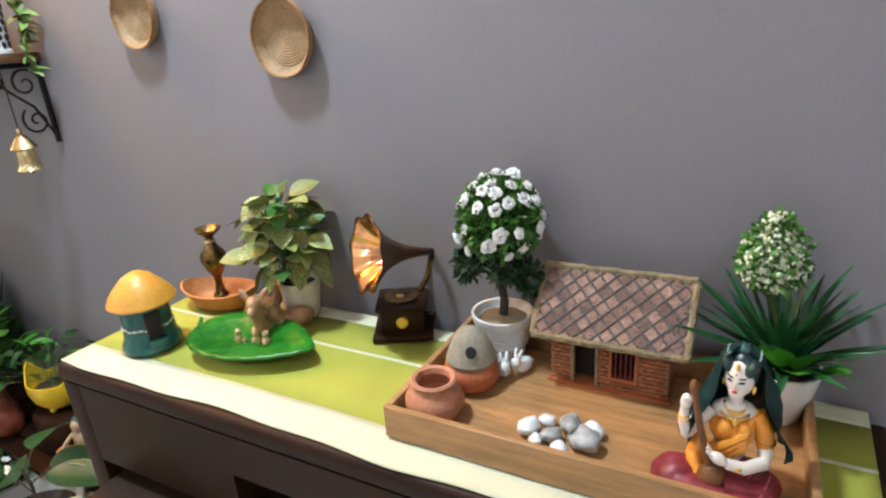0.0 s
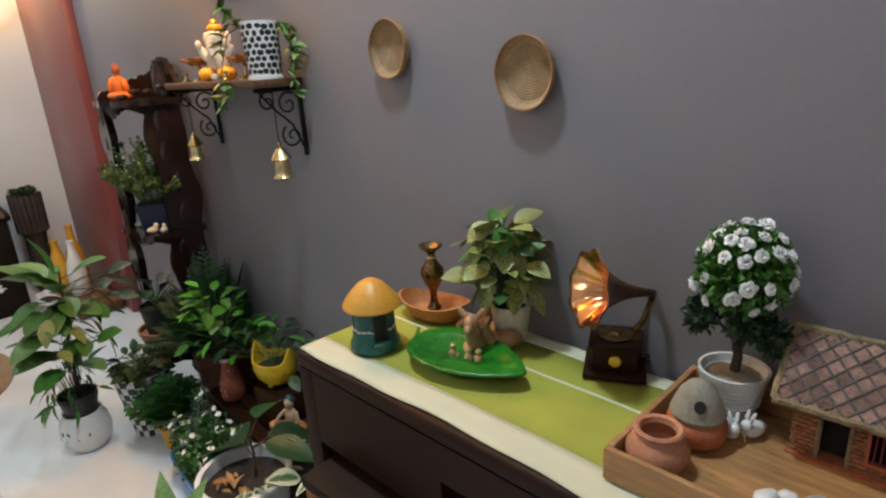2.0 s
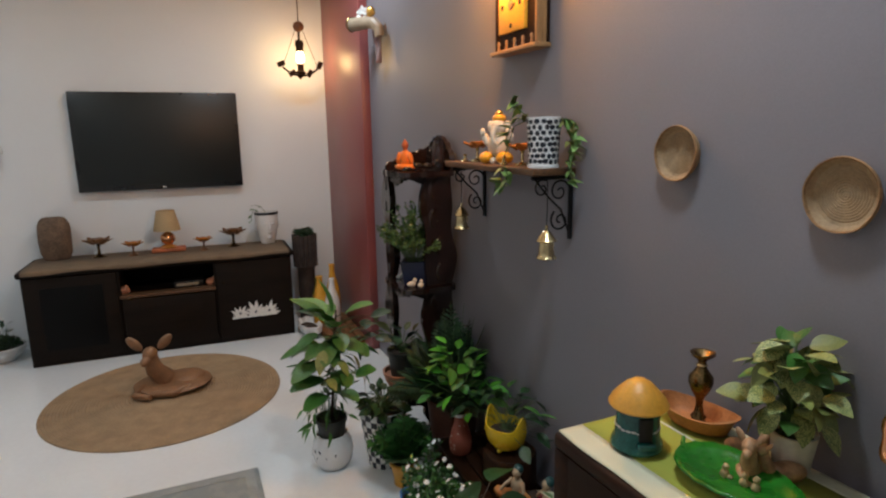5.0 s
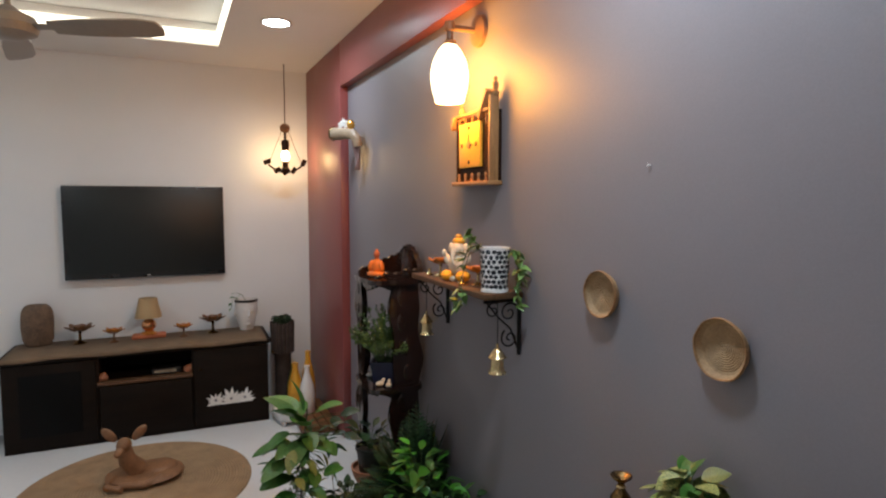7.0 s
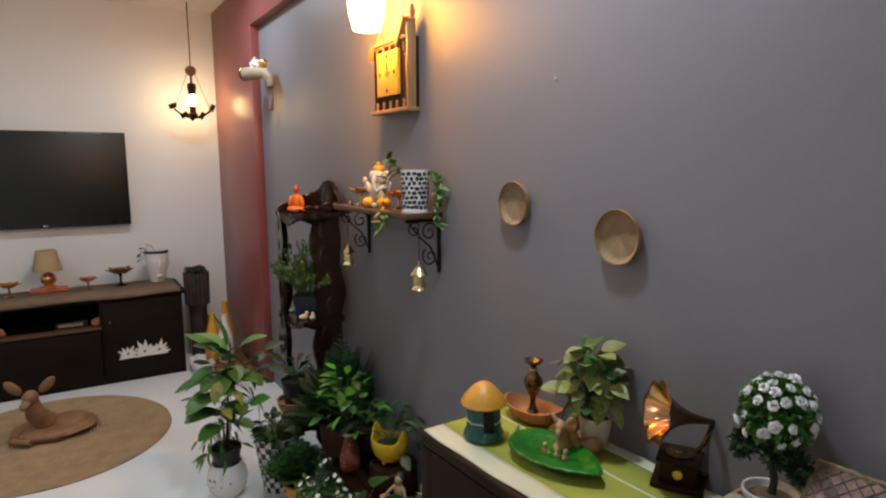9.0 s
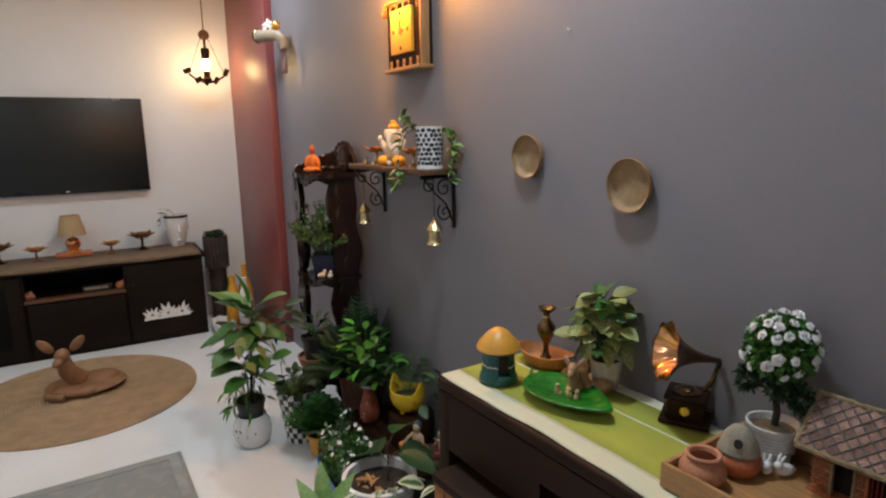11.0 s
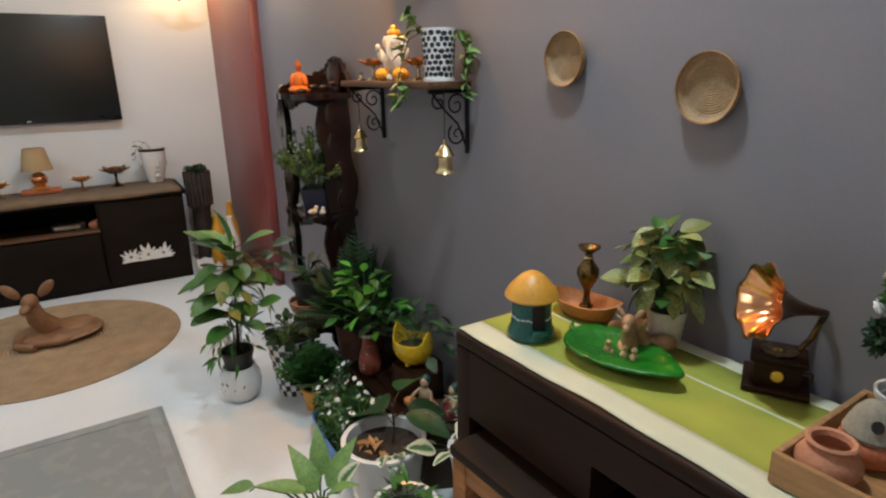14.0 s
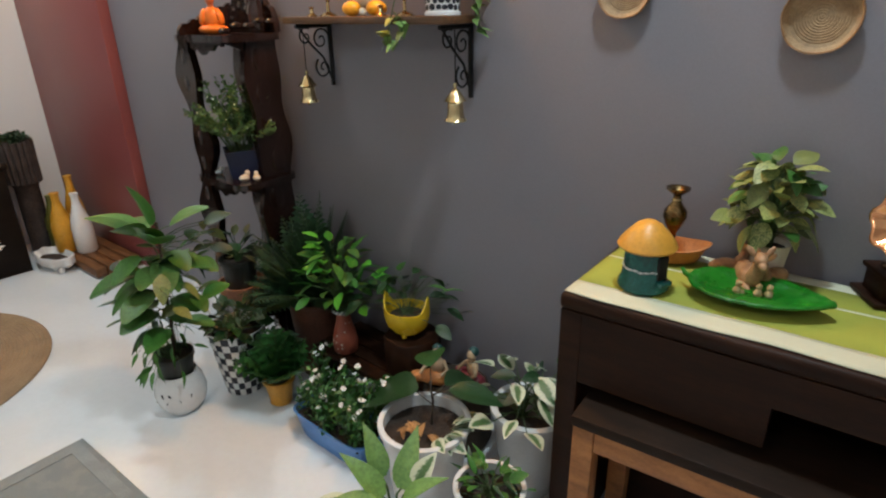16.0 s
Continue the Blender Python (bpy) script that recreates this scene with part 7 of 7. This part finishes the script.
def check_pot():
    rnd = random.Random(72)
    t = thing("checkered_planter", "black and white checkered tapered planter with dark foliage", "plant", pose(-2.198, 0.560, 0) @ Matrix.Scale(1.17, 4))
    white, black = bmesh.new(), bmesh.new()
    n, rows = 22, 9
    def ring(k):
        z = 0.215 * k / rows
        r = 0.058 + 0.030 * k / rows
        return [(r * math.cos(2 * math.pi * i / n), r * math.sin(2 * math.pi * i / n), z) for i in range(n)]
    for k in range(rows):
        a, b = ring(k), ring(k + 1)
        for i in range(n):
            j = (i + 1) % n
            bm = white if (i + k) % 2 else black
            bm.faces.new([bm.verts.new(p) for p in (a[i], a[j], b[j], b[i])])
    lathe([(0.088, 0.215), (0.090, 0.217), (0.086, 0.218), (0.080, 0.19), (0, 0.188)], 22, bm=white)
    lathe([(0, 0), (0.058, 0)], 22, bm=black)
    part("pot", [(white, CHECK_WHITE), (black, CHECK_BLACK)], None, t)
    part("soil", lathe([(0.079, 0.190), (0.04, 0.196), (0, 0.195)], 24), SOIL, t)
    bush(t, rnd, (0, 0, 0.19), 50, 0.085, 0.085, [LANCE, OVAL_D, OVAL_D], (0.035, 0.060), low=0.2, pitch=(-10, 50))
    h = bmesh.new()
    heart = [(0.020 * math.sin(a) ** 3, 0.0, 0.0018 * (13 * math.cos(a) - 5 * math.cos(2 * a) - 2 * math.cos(3 * a) - math.cos(4 * a))) for a in [2 * math.pi * k / 30 for k in range(31)]]
    tube([Vector(p) + Vector((-0.055, -0.05, 0.325)) for p in heart], 0.0022, 0.0022, 6, h)
    tube([(-0.055, -0.05, 0.295), (-0.05, -0.045, 0.19)], 0.0018, 0.0018, 6, h)
    part("heart_pick", h, WHITE_GLAZE, t, "white wire heart on a pick")


check_pot()


def fern(name, label, x, y, z, pot_r, pot_h, pot_mat, count, length, seed, material_mesh, pinna, up=(15, 65), width=0.3):
    rnd = random.Random(seed)
    t = thing(name, label, "plant", pose(x, y, z))
    round_pot(t, pot_r, pot_h, pot_mat)
    stems = bmesh.new()
    leaves = bmesh.new()
    for k in range(count):
        a = radians(k * 137.5 + rnd.uniform(-15, 15))
        el = radians(rnd.uniform(*up))
        L = length * rnd.uniform(0.65, 1.0)
        pts = []
        for i in range(9):
            s = i / 8
            r = L * s * math.cos(el) * (1 - 0.1 * s)
            h = L * (s * math.sin(el) - 0.38 * s * s * math.cos(el))
            pts.append(Vector((r * math.cos(a), r * math.sin(a), pot_h * 0.87 + h)))
        tube(pts, 0.002, 0.0008, 4, stems)
        side = Vector((-math.sin(a), math.cos(a), 0))
        steps = pinna
        for i in range(1, steps + 1):
            s = 0.12 + 0.88 * i / steps
            u = s * 8
            q = pts[min(7, int(u))].lerp(pts[min(8, int(u) + 1)], u - int(u))
            fw = (pts[min(8, int(u) + 1)] - pts[max(0, min(7, int(u)) - 1)]).normalized()
            w = L * width * math.sin(math.pi * min(0.97, 0.15 + 0.83 * s)) * 0.8
            for e in (-1, 1):
                d = (side * e + fw * 0.55 + Vector((0, 0, -0.15))).normalized()
                b = fw * w * 0.22
                up_v = Vector((0, 0, w * 0.10))
                v = [leaves.verts.new(p) for p in (q, q + d * w * 0.5 + b + up_v, q + d * w, q + d * w * 0.45 - b + up_v)]
                leaves.faces.new((v[0], v[1], v[2]))
                leaves.faces.new((v[0], v[2], v[3]))
    tagged(part("stem", stems, STEM, t), kind="stuff")
    tagged(part("frond", leaves, material_mesh, t, sharp=80), kind="stuff")
    return t


fern("potted_fern", "leafy green fern in a small ochre pot on the floor", -2.012, 0.580, 0, 0.052, 0.100, MUSTARD, 54, 0.235, 81, mat("fern_frond", (0.042, 0.125, 0.028), 0.45, var=0.3, scale=20, bump=0.2, island=0.45), 6, (40, 86), 0.48)
fern("dark_fern", "dark feathery fern in a broad brown clay pot by the wall", -2.05, 0.815, 0, 0.108, 0.32, mat("brown_clay_pot", (0.10, 0.036, 0.02), 0.6, var=0.3, scale=12, bump=0.3), 80, 0.46, 82, FOLIAGE_DARK, 16, (30, 85), 0.2)

# bowl plant on the stand's lowest tier
rnd = random.Random(83)
t = thing("bowl_plant", "orange terracotta bowl with dark spiky plant on the stand", "plant", pose(-2.370, 0.712, 0.2405) @ Matrix.Scale(1.3, 4))
part("pot", lathe([(0, 0), (0.045, 0), (0.062, 0.03), (0.070, 0.055), (0.072, 0.064), (0.066, 0.064), (0.062, 0.05), (0, 0.045)], 36), TERRA, t)
part("inner_pot", lathe([(0.042, 0.046), (0.052, 0.128), (0.056, 0.130), (0.056, 0.140), (0.051, 0.140), (0.048, 0.125), (0, 0.122)], 32), PLASTIC_BLACK, t, "black nursery pot")
part("soil", lathe([(0.047, 0.127), (0.02, 0.131), (0, 0.131)], 20), SOIL, t)
bush(t, rnd, (0, 0, 0.125), 20, 0.085, 0.075, [leaf_mesh("olive_leaf", mat("olive_brown_leaf", (0.12, 0.12, 0.035), 0.5, var=0.3, scale=14, bump=0.2, objvar=0.4), 1, 0.5, "oval", 0.15, 0.3), OVAL_D, OVAL_D], (0.035, 0.055), low=0.30, pitch=(-15, 60))

# blue planter with small white flowers
def blue_planter():
    rnd = random.Random(84)
    t = thing("flower_trough", "blue plastic trough full of small white flowers", "plant", pose(-1.680, 0.568, 0, 0, 0, -2))
    bm = bmesh.new()
    prev = None
    for s, z in ((0.82, 0), (0.84, 0.003), (0.96, 0.07), (1.0, 0.082), (1.03, 0.086), (1.03, 0.092), (0.97, 0.092), (0.93, 0.07), (0.0, 0.068)):
        ring = []
        for i in range(40):
            a = 2 * math.pi * i / 40
            c, sn = math.cos(a), math.sin(a)
            k = (abs(c) ** 6 + abs(sn) ** 6) ** (-1 / 6)
            ring.append(bm.verts.new((0.165 * s * c * k, 0.078 * s * sn * k, z)))
        if prev:
            for i in range(40):
                bm.faces.new((prev[i], prev[(i + 1) % 40], ring[(i + 1) % 40], ring[i]))
        else:
            bm.faces.new(ring[::-1])
        prev = ring
    part("trough", bm, BLUE, t)
    part("soil", boxes((-0.148, 0.148, -0.066, 0.066, 0.069, 0.076)), SOIL, t)
    stems = bmesh.new()
    tips = []
    for k in range(80):
        x, y = rnd.uniform(-0.15, 0.15), rnd.uniform(-0.06, 0.06)
        q = Vector((x * 1.05 + rnd.uniform(-0.03, 0.03), y * 1.3 + rnd.uniform(-0.015, 0.03), rnd.uniform(0.12, 0.27)))
        tube([(x, y, 0.075), ((x + q.x) / 2, (y + q.y) / 2, q.z * 0.75), q], 0.0013, 0.0008, 4, stems)
        tips.append(((x, y), q))
    tagged(part("stem", stems, STEM, t), kind="stuff")

    def place():
        (x, y), q = rnd.choice(tips)
        s = rnd.uniform(0.25, 1.0)
        return Vector((x, y, 0.075)).lerp(q, s) + Vector((rnd.uniform(-1, 1), rnd.uniform(-1, 1), rnd.uniform(-1, 1))) * 0.018, Vector((rnd.uniform(-1, 1), rnd.uniform(-1, 1), rnd.uniform(0, 1))).normalized()
    tagged(part("foliage", fuzz(rnd, 1700, place, (0.010, 0.018)), mat("trough_foliage", (0.045, 0.13, 0.025), 0.45, var=0.3, scale=20, bump=0.2, island=0.45), t), kind="stuff")
    petals = bmesh.new()
    for k in range(6):
        blob(petals, (0.0045 * math.cos(k * 1.047), 0.0045 * math.sin(k * 1.047), 0.001), (0.0042, 0.003, 0.0012), (0, -20, k * 60), seg=6)
    me = mesh_of("flower", [(petals, PETAL)])
    for (x, y), q in tips[:46]:
        ob = new("flower", me)
        ob.parent = t
        ob.matrix_local = Matrix.Translation(q + Vector((0, 0, 0.004))) @ pose(0, 0, 0, rnd.uniform(-40, 60), rnd.uniform(-40, 40), 0) @ Matrix.Scale(rnd.uniform(1.0, 1.6), 4)


blue_planter()

# large white pot: dark leaves on one thin stem, dry leaves on the soil
rnd = random.Random(85)
t = thing("potted_sapling", "large white pot with a thin dark-leaved sapling", "plant", pose(-1.303, 0.542, 0))
round_pot(t, 0.120, 0.280, WHITE_GLAZE, 0.72, 0.010)
stalk = [(0.0, 0.03, 0.245), (0.003, 0.034, 0.32), (-0.004, 0.03, 0.38)]
st = bmesh.new()
tube(stalk, 0.004, 0.003, 7, st)
for z, head, size, pitch, r in ((0.31, 182, 0.25, -18, 0.05), (0.34, 30, 0.14, 0, 0.05), (0.37, 130, 0.15, 0, 0.06), (0.33, 80, 0.13, -8, 0.05)):
    a = radians(head)
    q = Vector((r * math.cos(a), 0.03 + r * math.sin(a), z + 0.02))
    tube([(0, 0.032, z), q], 0.002, 0.0016, 5, st)
    put_leaf(OVAL_D, t, q, head, pitch, rnd.uniform(-20, 20), size)
tagged(part("stem", st, BARK, t), kind="stuff")
DRY = leaf_mesh("dry_leaf", mat("dry_leaf", (0.42, 0.22, 0.08), 0.7, var=0.3, scale=25, bump=0.3, objvar=0.3), 1, 0.45, "oval", 0.5, 0.5)
for k in range(12):
    put_leaf(DRY, t, (rnd.uniform(-0.045, 0.045), rnd.uniform(-0.07, 0.0), 0.254 + rnd.uniform(0, 0.012)), rnd.uniform(0, 360), rnd.uniform(0, 60), rnd.uniform(-40, 40), rnd.uniform(0.025, 0.045), "dry_leaf")
for k in range(10):
    a = rnd.uniform(-0.7, 0.9)
    put_leaf(VAR, t, (0.06 * math.cos(a) + 0.02, 0.06 * math.sin(a), 0.27), math.degrees(a), rnd.uniform(0, 60), rnd.uniform(-30, 30), rnd.uniform(0.05, 0.075))

# white pot with cream-edged leaves
rnd = random.Random(86)
t = thing("variegated_plant", "cream-edged leafy plant in a glossy white pot", "plant", pose(-1.112, 0.775, 0))
round_pot(t, 0.108, 0.272, WHITE_GLAZE, 0.62, 0.012, belly=0.006)
bush(t, rnd, (-0.02, -0.02, 0.235), 22, 0.15, 0.14, VAR, (0.060, 0.100), low=0.15, pitch=(-35, 40))
bush(t, rnd, (0.02, 0.02, 0.235), 12, 0.15, 0.11, OVAL_D, (0.05, 0.075), low=0.2, pitch=(-35, 40))

# white pot half hidden by the side table
rnd = random.Random(87)
t = thing("seedling_pot", "white pot of low mixed seedlings beside the small table", "plant", pose(-1.045, 0.470, 0))
round_pot(t, 0.082, 0.262, WHITE_GLAZE, 0.68, 0.008)
bush(t, rnd, (0, 0, 0.226), 40, 0.075, 0.075, [LANCE_G, LANCE, OVAL], (0.03, 0.055), low=0.1, pitch=(-10, 70), stem_r=0.0014)

# pale broad-leaved plant
rnd = random.Random(88)
t = thing("dumb_cane_plant", "pale green broad-leaved plant in a low white pot", "plant", pose(-1.195, 0.300, 0))
round_pot(t, 0.066, 0.170, WHITE_RAW, 0.7, 0.007)
st = bmesh.new()
tube([(0, 0, 0.145), (0.004, 0, 0.20), (-0.004, 0.004, 0.25)], 0.007, 0.006, 8, st)
for bx, by, z, head, size, pitch, leaf in ((-0.06, 0.03, 0.27, 165, 0.13, 66, PALE), (-0.03, 0.0, 0.25, 200, 0.14, 55, PALE), (0.0, 0.03, 0.27, 100, 0.14, 60, PALE), (0.02, 0.01, 0.26, 30, 0.13, 50, PALE),
                                           (-0.02, -0.03, 0.27, 235, 0.13, 20, PALE), (0.01, -0.03, 0.26, -70, 0.12, 25, PALE), (-0.07, -0.06, 0.26, 215, 0.11, 5, VAR), (-0.12, -0.10, 0.25, 200, 0.10, -20, PALE), (-0.15, -0.13, 0.245, 235, 0.10, -5, PALE), (0.03, 0.04, 0.27, 60, 0.10, 70, VAR), (0.04, -0.01, 0.25, 0, 0.11, 30, VAR)):
    q = Vector((bx, by, z))
    tube([(0, 0, 0.19), (bx * 0.5, by * 0.5, 0.03 + z * 0.88), q], 0.0035, 0.0025, 6, st)
    put_leaf(leaf, t, q, head, pitch, rnd.uniform(-20, 20), size)
tagged(part("stem", st, STEM, t), kind="stuff")

# ---- rough wooden bench behind the pots ----
bn = thing("plant_bench", "low rough dark wooden bench carrying pots", "bench", pose(-1.665, 0.800, 0, 0, 0, -3))
for k in range(4):
    part("plank", box(bmesh.new(), -0.29, 0.30, -0.112 + 0.057 * k, -0.06 + 0.057 * k, 0.168, 0.190, 0.004), DARK_WOOD, bn)
for x, y in ((-0.26, -0.09), (0.25, -0.09), (-0.26, 0.08), (0.25, 0.08)):
    part("leg", box(bmesh.new(), x - 0.02, x + 0.02, y - 0.02, y + 0.02, 0, 0.167, 0.004), DARK_WOOD, bn)
blk = solo("log_slice", lathe([(0, 0), (0.088, 0), (0.092, 0.01), (0.090, 0.110), (0.084, 0.118), (0, 0.119)], 30, wobble=0.08), DARK_WOOD, "dark bark-covered log slice on the bench", "log", pose(-1.590, 0.825, 0.1905))

rnd = random.Random(89)
t = thing("vase_plant", "glossy bright green plant in a white-dotted terracotta vase", "plant", pose(-1.838, 0.752, 0.1905))
part("vase", lathe([(0, 0), (0.036, 0), (0.041, 0.006), (0.044, 0.04), (0.038, 0.075), (0.026, 0.115), (0.023, 0.14), (0.028, 0.155), (0.033, 0.162), (0.028, 0.162), (0.019, 0.14), (0, 0.12)], 36), POT_DOTTED, t)
part("collar", lathe([(0.030, 0.150), (0.036, 0.156), (0.037, 0.165), (0.031, 0.165)], 28), WHITE_RAW, t)
ZZ = [leaf_mesh("glossy_leaf", LEAF_BRIGHT, 1, 0.56, "oval", 0.15, 0.2), leaf_mesh("glossy_leaf", LEAF, 1, 0.58, "oval", 0.15, 0.25)]
bush(t, rnd, (0, 0, 0.15), 50, 0.25, 0.125, ZZ, (0.048, 0.080), low=0.24, pitch=(-25, 50), stem_r=0.002)
st = bmesh.new()
tube([(-0.01, -0.01, 0.15), (-0.03, -0.025, 0.30), (-0.05, -0.035, 0.42)], 0.003, 0.002, 6, st)
for k in range(10):
    s = 0.45 + 0.55 * k / 9
    p = Vector((-0.01, -0.01, 0.15)).lerp(Vector((-0.05, -0.035, 0.42)), s)
    put_leaf(ZZ[0], t, p, (200 if k % 2 else -40) + rnd.uniform(-10, 10), 25, 0, 0.055)
tagged(part("stem", st, STEM, t), kind="stuff")

rnd = random.Random(90)
t = thing("swan_planter", "glossy yellow open-sided bowl planter with trailing leaves", "plant", pose(-1.598, 0.812, 0.310, 0, 0, 20))
bowl = bmesh.new()
prev = None
for s, z in ((0.30, 0.012), (0.62, 0.016), (0.88, 0.038), (1.0, 0.068), (0.98, 0.095), (0.92, 0.095), (0.94, 0.068), (0.82, 0.042), (0.5, 0.024), (0.02, 0.022)):
    ring = []
    for i in range(40):
        a = 2 * math.pi * i / 40
        up = 0.048 * max(0, math.cos(2 * a)) ** 3 if z >= 0.09 else (0.012 * max(0, math.cos(2 * a)) if z > 0.06 else 0)
        ring.append(bowl.verts.new((0.076 * s * math.cos(a), 0.066 * s * math.sin(a), z + up)))
    if prev:
        for i in range(40):
            bowl.faces.new((prev[i], prev[(i + 1) % 40], ring[(i + 1) % 40], ring[i]))
    else:
        bowl.faces.new(ring[::-1])
    prev = ring
bowl.faces.new(prev)
part("bowl", bowl, YELLOW, t)
for a in (30, 150, 270):
    part("foot", blob(bmesh.new(), (0.032 * math.cos(radians(a)), 0.032 * math.sin(radians(a)), 0.009), (0.010, 0.010, 0.010), seg=10), YELLOW, t)
part("soil", lathe([(0.062, 0.066), (0.03, 0.072), (0, 0.072)], 20), SOIL, t)
bush(t, rnd, (0, 0, 0.065), 44, 0.125, 0.19, [OVAL_D, OVAL_D, OVAL_D, OVAL], (0.042, 0.070), low=0.15, pitch=(-35, 30), stem_r=0.0010, arc=230, turn=-20)


def small_lady(x, y, z, turn, cloth, label):
    a, b, c = bmesh.new(), bmesh.new(), bmesh.new()
    blob(b, (0, 0, 0.018), (0.040, 0.026, 0.018), seg=14, lump=0.2)
    blob(b, (-0.035, 0, 0.014), (0.030, 0.016, 0.013), seg=12, lump=0.2)
    blob(a, (0.004, 0, 0.050), (0.017, 0.013, 0.024), seg=12)
    blob(a, (0.004, -0.002, 0.085), (0.011, 0.012, 0.014), seg=12)
    tube([(0.018, 0, 0.064), (0.030, -0.010, 0.046), (0.018, -0.022, 0.036)], 0.005, 0.004, 8, a)
    tube([(-0.010, 0, 0.064), (-0.024, -0.010, 0.048), (-0.034, -0.016, 0.032)], 0.005, 0.004, 8, a)
    blob(c, (0.004, 0.004, 0.092), (0.013, 0.012, 0.012), seg=12)
    solo("seated_figurine", [(a, mat("tan_resin", (0.52, 0.36, 0.22), 0.45, var=0.2, scale=30, bump=0.15)), (b, cloth), (c, HAIR)], None, label, "figurine", pose(x, y, z, 0, 0, turn) @ Matrix.Scale(1.3, 4))


stool = solo("flat_stone", lathe([(0, 0), (0.10, 0), (0.108, 0.03), (0.104, 0.205), (0.095, 0.215), (0, 0.216)], 24, wobble=0.1), BARK, "dark wooden stump behind the pots", "log", pose(-1.395, 0.800, 0))
small_lady(-1.44, 0.760, 0.2165, 25, mat("orange_cloth_resin", (0.55, 0.22, 0.06), 0.5, var=0.25, scale=25, bump=0.2), "small seated figurine in an orange skirt on a stump")
small_lady(-1.345, 0.815, 0.2165, -20, WINE, "small seated figurine in a wine-red skirt on a stump")
